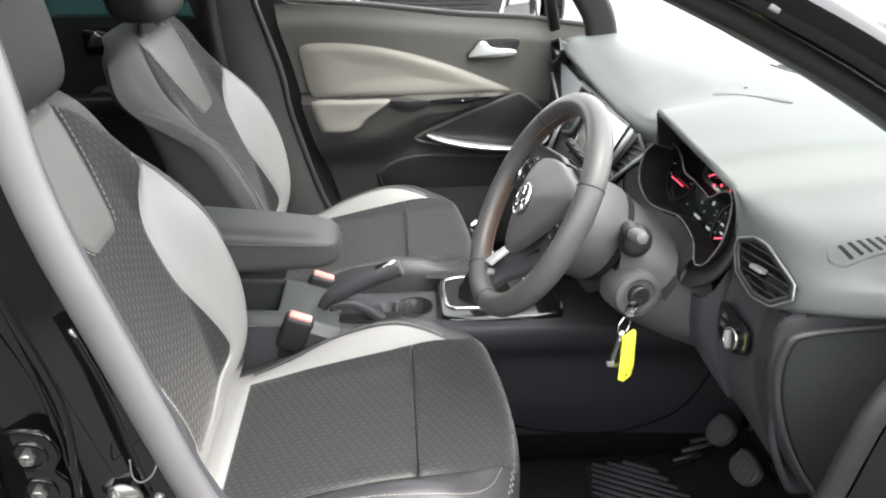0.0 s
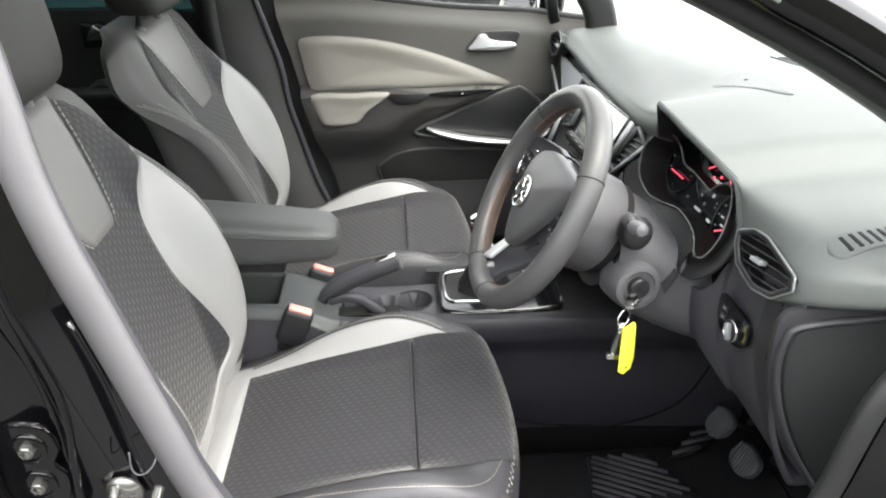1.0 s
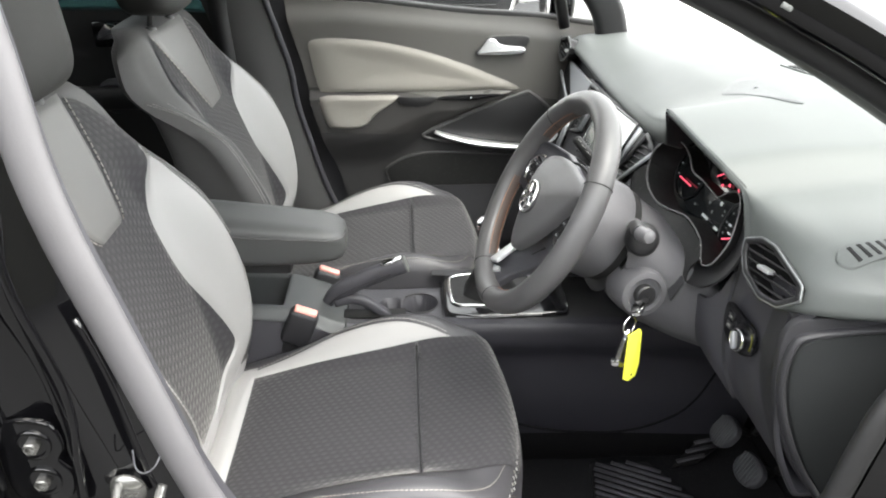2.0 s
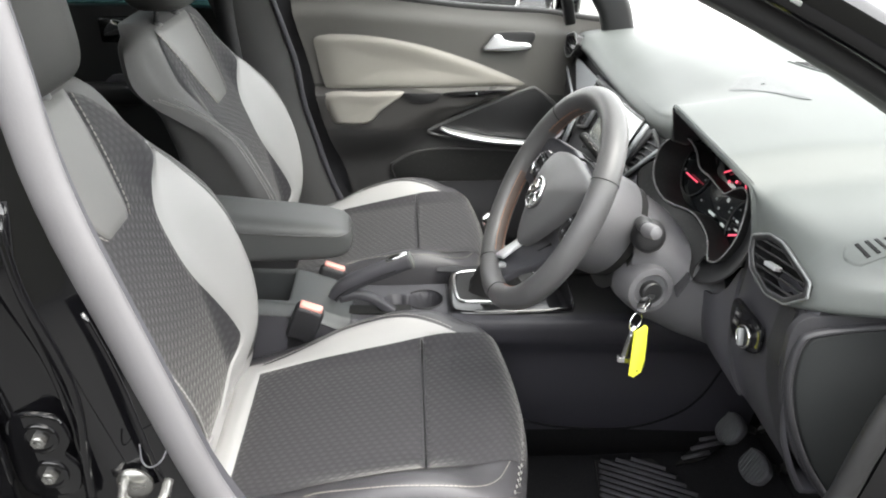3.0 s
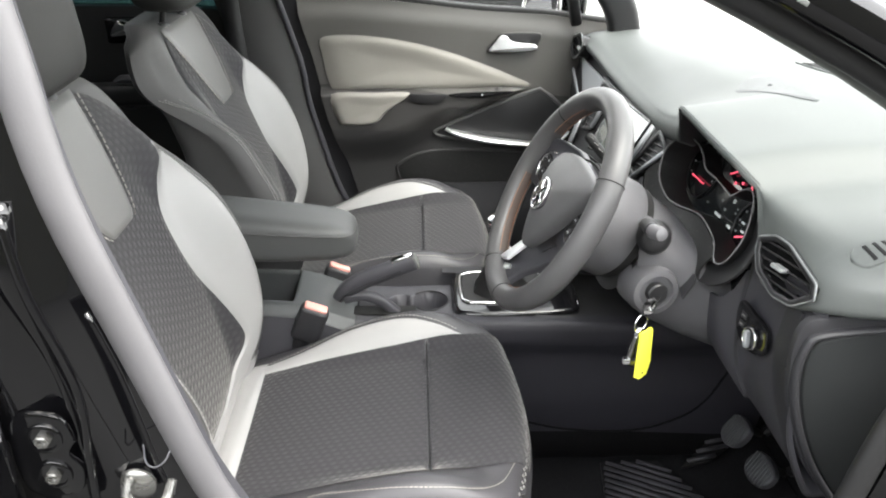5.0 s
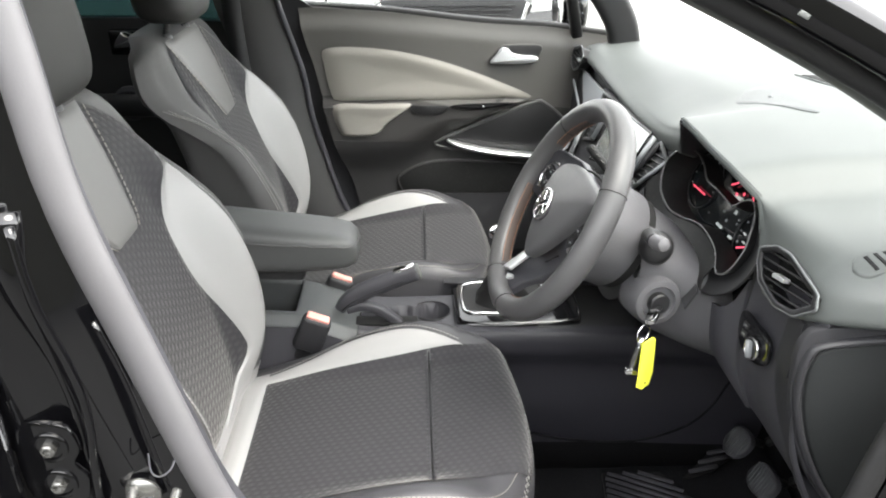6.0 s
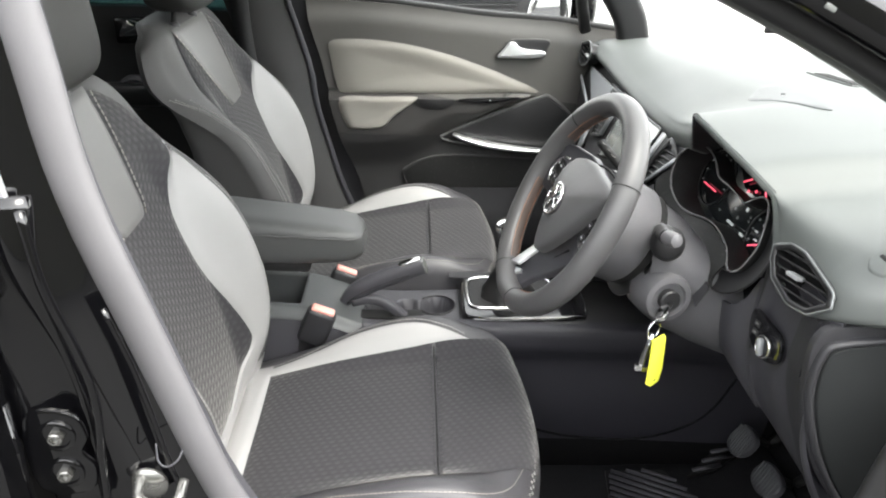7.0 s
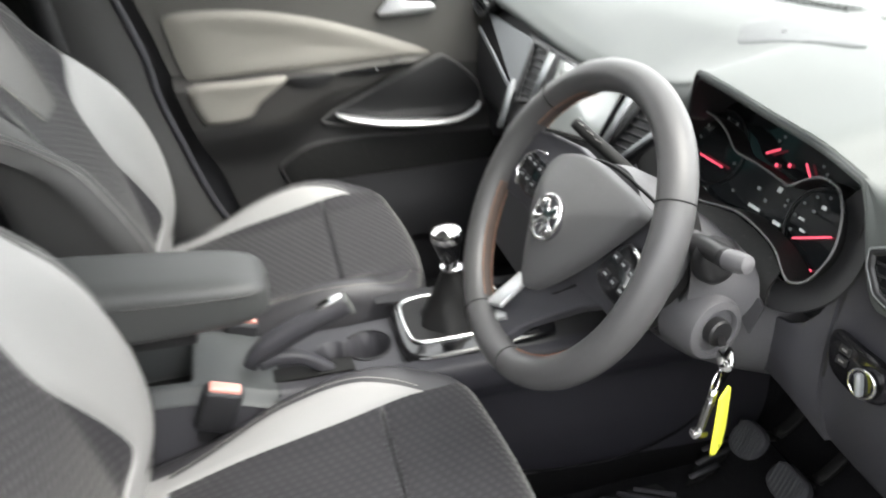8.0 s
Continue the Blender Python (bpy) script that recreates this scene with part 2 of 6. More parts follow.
def sheet(fn, us, vs, thick=0.0):
    """A grid surface fn(u, v) with UV in metres along the grid, thickened away from the doorway if asked."""
    bm = bmesh.new()
    uvl = bm.loops.layers.uv.new("UVMap")
    grid = [[bm.verts.new(fn(u, v)) for v in vs] for u in us]
    lu = [0.0]
    for i in range(1, len(us)):
        lu.append(lu[-1] + (grid[i][len(vs) // 2].co - grid[i - 1][len(vs) // 2].co).length)
    lv = [0.0]
    for j in range(1, len(vs)):
        lv.append(lv[-1] + (grid[len(us) // 2][j].co - grid[len(us) // 2][j - 1].co).length)
    for i in range(len(us) - 1):
        for j in range(len(vs) - 1):
            ring = [(i, j), (i + 1, j), (i + 1, j + 1), (i, j + 1)]
            vv = [grid[a][b] for a, b in ring]
            if len({tuple(round(c, 6) for c in v.co) for v in vv}) < 3:
                continue
            f = bm.faces.new(vv)
            f.smooth = True
            for loop, (a, b) in zip(f.loops, ring):
                loop[uvl].uv = (lu[a], lv[b])
    if thick:
        bm.normal_update()
        facing = sum(f.normal.dot(f.calc_center_median() - DOORWAY) * f.calc_area() for f in bm.faces)
        bmesh.ops.solidify(bm, geom=bm.faces[:], thickness=-abs(thick) if facing > 0 else abs(thick))
        for f in bm.faces:
            f.smooth = True
        for e in bm.edges:
            if len(e.link_faces) == 2 and e.calc_face_angle(0) > radians(50):
                e.smooth = False
    return bm


def span(a, b, n):
    return [a + (b - a) * i / (n - 1) for i in range(n)]


def along(table, x):
    """Smooth interpolation in a short table of (x, y)."""
    if x <= table[0][0]:
        return table[0][1]
    for k in range(len(table) - 1):
        (x0, y0), (x1, y1) = table[k], table[k + 1]
        if x <= x1:
            xm, ym = table[k - 1] if k else (2 * x0 - x1, 2 * y0 - y1)
            xp, yp = table[k + 2] if k + 2 < len(table) else (2 * x1 - x0, 2 * y1 - y0)
            t, d = (x - x0) / (x1 - x0), x1 - x0
            m0, m1 = (y1 - ym) / (x1 - xm) * d, (yp - y0) / (xp - x0) * d
            return (2 * t**3 - 3 * t * t + 1) * y0 + (t**3 - 2 * t * t + t) * m0 + (3 * t * t - 2 * t**3) * y1 + (t**3 - t * t) * m1
    return table[-1][1]


def smooth01(t):
    t = max(0.0, min(1.0, t))
    return t * t * (3 - 2 * t)


def curve_through(pts, n=8, closed=False):
    """Catmull-Rom points through pts."""
    pts = [Vector(p) for p in pts]
    out = []
    count = len(pts)
    last = count if closed else count - 1
    for i in range(last):
        p1, p2 = pts[i], pts[(i + 1) % count]
        p0 = pts[(i - 1) % count] if closed or i else 2 * p1 - p2
        p3 = pts[(i + 2) % count] if closed or i + 2 < count else 2 * p2 - p1
        for k in range(n):
            t = k / n
            out.append(0.5 * (2 * p1 + (p2 - p0) * t + (2 * p0 - 5 * p1 + 4 * p2 - p3) * t * t + (3 * p1 - p0 - 3 * p2 + p3) * t**3))
    if not closed:
        out.append(pts[-1])
    return out


def curve_ring(pts, n=4):
    """A smooth closed outline [(x, y)] through points."""
    return [(p.x, p.y) for p in curve_through([(x, y, 0) for x, y in pts], n, True)]


def sweep(pts, ring, closed=False, up=(0, 0, 1), bm=None, scale=None):
    """Sweeps a closed 2D ring [(side, up)] along points."""
    bm = bm or bmesh.new()
    n = len(pts)
    rows = []
    for i in range(n):
        a = pts[i - 1] if i or closed else pts[i]
        b = pts[(i + 1) % n] if i + 1 < n or closed else pts[i]
        d = (Vector(b) - Vector(a)).normalized()
        side = d.cross(Vector(up))
        if side.length < 1e-4:
            side = d.cross(Vector((1, 0, 0)))
        side.normalize()
        top = side.cross(d)
        s = scale(i / max(1, n - 1)) if scale else 1.0
        rows.append([bm.verts.new(Vector(pts[i]) + side * (x * s) + top * (y * s)) for x, y in ring])
    m = len(ring)
    for i in range(n if closed else n - 1):
        for j in range(m):
            bm.faces.new((rows[i][j], rows[i][(j + 1) % m], rows[(i + 1) % n][(j + 1) % m], rows[(i + 1) % n][j]))
    if not closed:
        bm.faces.new(rows[0][::-1])
        bm.faces.new(rows[-1])
    bmesh.ops.recalc_face_normals(bm, faces=bm.faces)
    for f in bm.faces:
        f.smooth = True
    return bm


def circle(r, n=8, squash=1.0):
    return [(r * math.cos(2 * math.pi * k / n), squash * r * math.sin(2 * math.pi * k / n)) for k in range(n)]


def rounded(w, h, r, n=4):
    """Outline of a rounded rectangle."""
    out = []
    for cx, cy, a0 in ((w / 2 - r, h / 2 - r, 0), (-w / 2 + r, h / 2 - r, 90), (-w / 2 + r, -h / 2 + r, 180), (w / 2 - r, -h / 2 + r, 270)):
        for k in range(n + 1):
            a = radians(a0 + 90 * k / n)
            out.append((cx + r * math.cos(a), cy + r * math.sin(a)))
    return out


def tube(pts, r, n=8, closed=False, bm=None):
    return sweep(pts, circle(r, n), closed, bm=bm)


def prism(outline, depth, m=None, edge=0.0, seg=2):
    """A plate: outline [(x, y)] from z = 0 to depth, its top edge rounded, then moved by m."""
    bm = bmesh.new()
    lo = [bm.verts.new((x, y, 0)) for x, y in outline]
    hi = [bm.verts.new((x, y, depth)) for x, y in outline]
    n = len(outline)
    for i in range(n):
        bm.faces.new((lo[i], lo[(i + 1) % n], hi[(i + 1) % n], hi[i]))
    bm.faces.new(lo[::-1])
    top = bm.faces.new(hi)
    bmesh.ops.recalc_face_normals(bm, faces=bm.faces)
    if edge:
        bmesh.ops.bevel(bm, geom=list(top.edges), offset=edge, segments=seg, affect="EDGES", profile=0.5)
    if m is not None:
        bm.transform(m)
    return tidy(bm)


def block(size, m=None, edge=0.004, seg=2):
    """A box centred on the origin with all its edges rounded."""
    bm = bmesh.new()
    bmesh.ops.create_cube(bm, size=1.0, matrix=Matrix.Diagonal((*size, 1)))
    if edge:
        bmesh.ops.bevel(bm, geom=bm.edges[:], offset=edge, segments=seg, affect="EDGES", profile=0.5)
    if m is not None:
        bm.transform(m)
    return tidy(bm)


def lathe(profile, m=None, n=32):
    """Turns a profile [(radius, height)] round z."""
    bm = bmesh.new()
    rows = [[bm.verts.new((r * math.cos(2 * math.pi * k / n), r * math.sin(2 * math.pi * k / n), z)) for k in range(n)] for r, z in profile]
    for a, b in zip(rows, rows[1:]):
        for k in range(n):
            bm.faces.new((a[k], a[(k + 1) % n], b[(k + 1) % n], b[k]))
    for row in (rows[0], rows[-1]):
        bm.faces.new(row)
    if m is not None:
        bm.transform(m)
    return tidy(bm)


def axes(origin, x, y):
    """A matrix with its origin, x axis and (roughly) y axis given."""
    x = Vector(x).normalized()
    z = x.cross(Vector(y)).normalized()
    y = z.cross(x)
    return Matrix.Translation(origin) @ Matrix((x, y, z)).transposed().to_4x4()


def merge(*bms):
    """Joins bmeshes of one part."""
    out = bmesh.new()
    for b in bms:
        me = bpy.data.meshes.new("tmp")
        b.to_mesh(me)
        b.free()
        out.from_mesh(me)
        bpy.data.meshes.remove(me)
    return out


def stitches(pts, parent, name="stitching", r=0.0011, step=0.007, mat=None, lift=(0, 0, 0.0015)):
    """A sewn line: short raised threads along points."""
    bm = bmesh.new()
    pts = [Vector(p) + Vector(lift) for p in pts]
    walked, need = 0.0, 0.0
    for a, b in zip(pts, pts[1:]):
        seg = (b - a).length
        while need < walked + seg and seg > 1e-6:
            d = (b - a) / seg
            p = a + d * (need - walked)
            q = p + d * step * 0.7
            side = d.orthogonal().normalized()
            other = d.cross(side)
            ring = [[bm.verts.new(c + (side * math.cos(w) + other * math.sin(w)) * r) for w in (0, 2.1, 4.2)] for c in (p, q)]
            for k in range(3):
                bm.faces.new((ring[0][k], ring[0][(k + 1) % 3], ring[1][(k + 1) % 3], ring[1][k]))
            need += step
        walked += seg
    return part(name, bm, mat or THREAD, parent)


# ---- front seats ----
SEAT_Y = -0.355
CUSHION_BASE = [(-0.22, 0.512), (-0.05, 0.54), (0.13, 0.565), (0.22, 0.57), (0.30, 0.56)]
CUSHION_BOLSTER = [(-0.22, -0.01), (-0.1, 0.01), (-0.01, 0.038), (0.08, 0.052), (0.156, 0.042), (0.224, 0.012), (0.30, 0.0)]
BACK_FACE = [(0.44, -0.225), (0.56, -0.232), (0.70, -0.252), (0.80, -0.28), (0.90, -0.32), (1.0, -0.366), (1.11, -0.425)]
BACK_BOLSTER = [(0.44, 0.0), (0.5, 0.016), (0.6, 0.052), (0.7, 0.064), (0.806, 0.07), (0.873, 0.066), (0.926, 0.04), (0.965, 0.012), (1.0, 0.0), (1.11, 0.0)]
BACK_WIDTH = [(0.44, 0.235), (0.55, 0.25), (0.75, 0.262), (0.9, 0.258), (0.97, 0.254), (1.0, 0.25), (1.04, 0.237), (1.075, 0.212), (1.105, 0.16)]
BACK_REAR = [(0.44, -0.33), (0.6, -0.345), (0.75, -0.355), (0.85, -0.364), (0.913, -0.382), (0.972, -0.398), (1.036, -0.4135), (1.086, -0.428), (1.11, -0.447)]
SIDE_SEAM = [(0.55, -0.238), (0.73, -0.247), (0.837, -0.244), (0.899, -0.238), (0.939, -0.231), (0.958, -0.243), (0.97, -0.251)]
SEAT_TOP = 1.10


def cushion_front(y):
    far = y > 0
    return 0.305 - (0.5 if far else 0.75) * y * y - (9 if far else 16) * max(0.0, abs(y) - 0.2) ** 2


def cushion_at(x, y, lift=0.0):
    """A point of the cushion's upper face; y counts from the seat's middle."""
    z = along(CUSHION_BASE, x) + along(CUSHION_BOLSTER, x) * smooth01((abs(y) - 0.14) / 0.085) - 0.006 * (1 - (y / 0.25) ** 2)
    for d, r in ((0.252 - abs(y), 0.035), (cushion_front(y) - x, 0.045)):
        if d < r:
            d = max(0.0, d)
            z -= r - math.sqrt(max(0.0, r * r - (r - d) ** 2))
    return Vector((x, SEAT_Y + y, z + lift))


def back_at(y, z, lift=0.0):
    """A point of the backrest's front face."""
    w = along(BACK_WIDTH, z)
    x = along(BACK_FACE, z) + along(BACK_BOLSTER, z) * smooth01((abs(y) - 0.12) / 0.105)
    if y < 0:  # the door-side bolster stands further forward
        x += 0.02 * smooth01((-y - 0.13) / 0.09) * math.exp(-(((z - 0.72) / 0.1) ** 2))
        x -= 0.03 * smooth01((-y - 0.16) / 0.07) * smooth01((z - 0.88) / 0.08)
    for d, r in ((w - abs(y), 0.035 - 0.023 * smooth01((z - 0.98) / 0.1)), (SEAT_TOP - z, 0.022)):
        if d < r:
            d = max(0.0, d)
            x -= r - math.sqrt(max(0.0, r * r - (r - d) ** 2))
    return Vector((x + lift * 0.94, SEAT_Y + y, z + lift * 0.34))


def puffed(s, t, high=0.006, low=0.0012, soft=0.08):
    """Height of an upholstered panel over its seams, for panel coordinates from 0 to 1."""
    e = min(s, 1 - s, t, 1 - t) / soft
    return low + (high - low) * math.sin(min(1.0, max(0.0, e)) * math.pi / 2)


def cushion_panel(y0, y1, x0, x1, nu, nv, high=0.005, soft=0.08):
    """A panel between the lines y0(t), y1(t) from x0 to x1(y)."""
    def fn(s, t):
        y = y0(t) + (y1(t) - y0(t)) * s
        x = x0 + (x1(y) - x0) * t
        return cushion_at(x, y, puffed(s, t, high, 0.0012, soft))
    return sheet(fn, span(0, 1, nu), span(0, 1, nv))


def back_panel(y0, y1, z0, z1, nu, nv, high=0.005, soft=0.08):
    def fn(s, t):
        z = z0 + (z1 - z0) * t
        y = y0(z) + (y1(z) - y0(z)) * s
        return back_at(y, z, puffed(s, t, high, 0.0012, soft))
    return sheet(fn, span(0, 1, nu), span(0, 1, nv))


def front_seat():
    seat = thing("car_seat", (0, SEAT_Y, 0.2), "front car seat in dark woven cloth with light grey leatherette bolsters", "car seat", "front seats")
    # cushion body: upper face, skirt and underside
    ys, ts = span(-0.252, 0.252, 41), span(0, 1, 37)
    bm = bmesh.new()
    top = [[bm.verts.new(cushion_at(-0.22 + (cushion_front(y) + 0.22) * t, y, -0.001)) for t in ts] for y in ys]
    for i in range(len(ys) - 1):
        for j in range(len(ts) - 1):
            bm.faces.new((top[i][j], top[i + 1][j], top[i + 1][j + 1], top[i][j + 1]))
    rim = [top[0][j] for j in range(len(ts))] + [top[i][-1] for i in range(1, len(ys))] + [top[-1][j] for j in range(len(ts) - 2, -1, -1)] + [top[i][0] for i in range(len(ys) - 2, 0, -1)]
    last = rim
    for drop, pull in ((0.05, 1.0), (0.10, 0.985), (0.14, 0.955)):
        row = [bm.verts.new((0.04 + (v.co.x - 0.04) * pull, SEAT_Y + (v.co.y - SEAT_Y) * pull, min(v.co.z, 0.54) - drop)) for v in rim]
        for k in range(len(rim)):
            bm.faces.new((last[k], last[(k + 1) % len(rim)], row[(k + 1) % len(rim)], row[k]))
        last = row
    bm.faces.new(last)
    cushion = part("seat_cushion", tidy(bm, angle=70), BLACK_LEATHER, seat, "black leatherette cushion base with side bolsters")
    inner = [(-0.22, 0.158), (-0.1, 0.17), (0.0, 0.17), (0.1, 0.173), (0.194, 0.187), (0.3, 0.22)]
    outer = [(-0.2, 0.185), (-0.1, 0.207), (-0.05, 0.213), (0.03, 0.212), (0.1, 0.208), (0.143, 0.2), (0.197, 0.1875)]
    part("seat_insert", cushion_panel(lambda t: -along(inner, -0.178 + 0.306 * t), lambda t: along(inner, -0.178 + 0.306 * t), -0.178, lambda y: 0.1265, 33, 31, 0.004, 0.06), CLOTH, cushion, "dark woven cloth insert")
    part("front_insert", cushion_panel(lambda t: -along([(0.13, 0.173), (0.2, 0.163), (0.265, 0.14), (0.3, 0.132)], 0.1335 + 0.15 * t), lambda t: along(inner, 0.1335 + 0.15 * t), 0.1335, lambda y: cushion_front(y) - 0.004, 33, 17, 0.004, 0.06), CLOTH, cushion)
    part("rear_roll", cushion_panel(lambda t: -0.235, lambda t: 0.2, -0.226, lambda y: -0.181, 33, 11, 0.009, 0.4), GREY_LEATHER, cushion, "light grey leatherette roll at the back")
    for side in (1,):
        part("bolster_panel", cushion_panel(lambda t: side * along(inner, -0.205 + 0.402 * t), lambda t: side * along(outer, -0.205 + 0.402 * t), -0.205, lambda y: 0.197, 9, 33, 0.004, 0.15), GREY_LEATHER, cushion, "light grey leatherette bolster panel")
        stitches([cushion_at(x, side * (along(outer, x) + 0.006)) for x in span(-0.19, 0.19, 40)], cushion)
    part("seam", tube([cushion_at(0.13, y, -0.0003) for y in span(-0.172, 0.172, 30)], 0.0013, 6), RUBBER, cushion)
    for edge in (0.1255, 0.1345):
        for k, y in enumerate(span(-0.165, 0.165, 36)):
            part("pucker", tube([cushion_at(edge - 0.0035, y, 0.0026), cushion_at(edge + 0.0035, y + 0.001, 0.0026)], 0.0007, 4), BLACK_LEATHER, cushion)
    flank = [(-0.19, -0.2), (-0.051, -0.207), (0.0, -0.224), (0.064, -0.235), (0.146, -0.238), (0.204, -0.226), (0.236, -0.198), (0.261, -0.145)]
    stitches([cushion_at(x, along(flank, x), 0.0012) for x in span(-0.05, 0.261, 60)], cushion, r=0.0009, mat=DOOR_PAD)
    stitches([cushion_at(cushion_front(y) - 0.012 + 0.004 * (k % 2), y, 0.001) for k, y in enumerate(span(-0.22, 0.2, 60))], cushion, r=0.0014, mat=MID_LEATHER)
    # backrest body: stacked closed rings
    bm = bmesh.new()
    rows = []
    for z in span(0.44, SEAT_TOP, 40):
        w = along(BACK_WIDTH, z)
        xb = along(BACK_REAR, z)
        ring = [back_at(y, z, -0.001) for y in span(-w, w, 33)]
        xb = min(xb, ring[0].x - 0.014, ring[-1].x - 0.014)
        edge = ring[-1].x
        ring += [Vector((edge + (xb - edge) * smooth01(k / 6) , SEAT_Y + w - 0.004 * math.sin(k / 6 * math.pi) - 0.02 * (k / 6) ** 4, z)) for k in range(1, 7)]
        ring += [Vector((xb - 0.008 * math.sin(math.pi * (0.5 + y / (2 * w))), SEAT_Y + y, z)) for y in span(w - 0.03, -w + 0.03, 9)]
        edge = ring[0].x
        ring += [Vector((edge + (xb - edge) * smooth01(k / 6), SEAT_Y - w + 0.004 * math.sin(k / 6 * math.pi) + 0.02 * (k / 6) ** 4, z)) for k in range(6, 0, -1)]
        rows.append([bm.verts.new(p) for p in ring])
    n = len(rows[0])
    for a, b in zip(rows, rows[1:]):
        for k in range(n):
            bm.faces.new((a[k], a[(k + 1) % n], b[(k + 1) % n], b[k]))
    bm.faces.new(rows[0])
    bm.faces.new(rows[-1])
    back = part("backrest", tidy(bm, angle=70), SHELL_LEATHER, seat, "black leatherette backrest shell and sides")
    edge_in = [(0.5, 0.02), (0.533, 0.03), (0.538, 0.075), (0.548, 0.115), (0.568, 0.155), (0.595, 0.171), (0.62, 0.168), (0.69, 0.147), (0.78, 0.116), (0.83, 0.115), (0.866, 0.124), (0.9, 0.142), (0.93, 0.168), (0.953, 0.208), (0.975, 0.232), (1.02, 0.206), (1.06, 0.165), (1.08, 0.125)]
    edge_near = edge_in[:12] + [(0.93, 0.158), (0.953, 0.168), (0.975, 0.17), (1.02, 0.158), (1.06, 0.136), (1.08, 0.112)]
    edge_out = [(0.5, 0.17), (0.56, 0.194), (0.63, 0.213), (0.7, 0.224), (0.8, 0.223), (0.88, 0.213), (0.94, 0.21), (0.966, 0.216)]
    tongue = [(0.9, 0.034), (0.908, 0.046), (0.92, 0.056), (0.95, 0.071), (0.985, 0.087), (1.02, 0.102), (1.06, 0.117), (1.085, 0.125)]
    part("back_insert", back_panel(lambda z: -along(edge_near, z), lambda z: along(edge_in, z), 0.534, 1.08, 41, 65, 0.003, 0.05), CLOTH, back, "dark woven cloth back insert")
    part("upper_panel", back_panel(lambda z: -along(tongue, z), lambda z: along(tongue, z), 0.9, 1.083, 21, 25, 0.006, 0.06), MID_LEATHER, back, "smooth grey leatherette shoulder panel")
    for side in (-1, 1):
        part("back_bolster", back_panel(lambda z: side * along(edge_in, z), lambda z: side * (along(edge_out, z) if side > 0 else min(along(edge_out, z), along(edge_in, z) + 0.05)), 0.5, 0.966 if side > 0 else 0.88, 17, 49, 0.007, 0.12), GREY_LEATHER, back, "light grey leatherette back bolster")
        stitches([back_at(side * (along(edge_out, z) + 0.004), z) for z in span(0.55, 0.96, 60)], back, lift=(0.002, 0, 0.001))
        stitches([back_at(side * (along(tongue, z) + 0.006), z, 0.005) for z in span(0.905, 1.07, 30)], back, r=0.0013, step=0.011, mat=DOOR_PAD, lift=(0, 0, 0))
    for gap in (0.0, 0.006):
        stitches([back_at(along(SIDE_SEAM, z) + gap, z, 0.001) for z in span(0.56, 0.97, 70)], back, "side_stitching", r=0.0009, step=0.006, lift=(0, -0.0008, 0))
    part("lower_panel", back_panel(lambda z: -0.232, lambda z: 0.232, 0.452, 0.533, 33, 9, 0.006, 0.35), GREY_LEATHER, back, "light grey leatherette lower band")
    # headrest
    bm = bmesh.new()
    bmesh.ops.create_uvsphere(bm, u_segments=40, v_segments=24, radius=1)
    for v in bm.verts:
        p = v.co.copy()
        sx, sy, sz = (math.copysign(abs(c) ** 0.42, c) for c in p)
        zz = 0.105 * sz
        v.co = Vector((-0.412 - 0.1 * zz + 0.058 * sx - 0.015 * (sy * sy), SEAT_Y + sy * (0.132 - 0.02 * max(0, sz)), 1.216 + zz))
    headrest = part("headrest", tidy(bm, angle=80), HEAD_LEATHER, seat, "dark grey padded headrest")
    for side in (-1, 1):
        part("headrest_post", tube([(-0.425, SEAT_Y + side * 0.07, 1.06), (-0.41, SEAT_Y + side * 0.07, 1.14)], 0.006, 10), DARK_PLASTIC, headrest)
        part("post_collar", lathe([(0.02, 0), (0.02, 0.006), (0.015, 0.012), (0.007, 0.012)], pose(-0.425, SEAT_Y + side * 0.07, 1.078, 0, -10, 0), 20), DARK_PLASTIC, headrest)
    for side in (-1, 1):
        part("seat_rail", block((0.5, 0.03, 0.05), pose(0.0, SEAT_Y + side * 0.2, 0.235), 0.004), DARK_PLASTIC, seat)
        part("seat_leg", block((0.36, 0.02, 0.19), pose(0.02, SEAT_Y + side * 0.2, 0.345), 0.004), DARK_PLASTIC, seat)
    return seat


driver_seat = front_seat()
passenger_seat = copy_thing(driver_seat, pose(0, -SEAT_Y, 0.2))
tagged(passenger_seat, "front passenger car seat in dark cloth with light grey leatherette bolsters")

# ---- car floor, firewall, roof and rear ----
solid("floor", sheet(lambda x, y: Vector((x, y, 0.2 + 0.4 * smooth01((x - 0.78) / 0.35) + 0.004 * noise.noise(Vector((x * 9, y * 9, 0))))), span(-1.3, 1.18, 61), span(-0.715, 0.73, 41), -0.03), CARPET,
      "black carpeted car floor rising to the footwell", "car floor", kind="structure")
solid("tunnel", sweep([(x, 0.0, 0.19) for x in span(-0.9, 1.12, 12)], [(-0.098, 0), (-0.095, 0.18), (-0.07, 0.22), (0.07, 0.22), (0.095, 0.18), (0.098, 0)]), CARPET,
      "black carpeted tunnel between the footwells", "car floor", kind="structure")
solid("wall_firewall", block((0.04, 1.46, 0.77), pose(1.2, 0.005, 0.555), 0.01), CARPET, "black padded firewall behind the dashboard", "firewall", kind="structure")
solid("ceiling", sheet(lambda x, y: Vector((x, y, 1.55 - 0.3 * y * y - 0.06 * (x + 0.6) ** 2)), span(-1.5, 0.22, 20), span(-0.58, 0.58, 15), 0.03), HEADLINING,
      "light grey cloth roof lining", "roof lining", kind="structure")
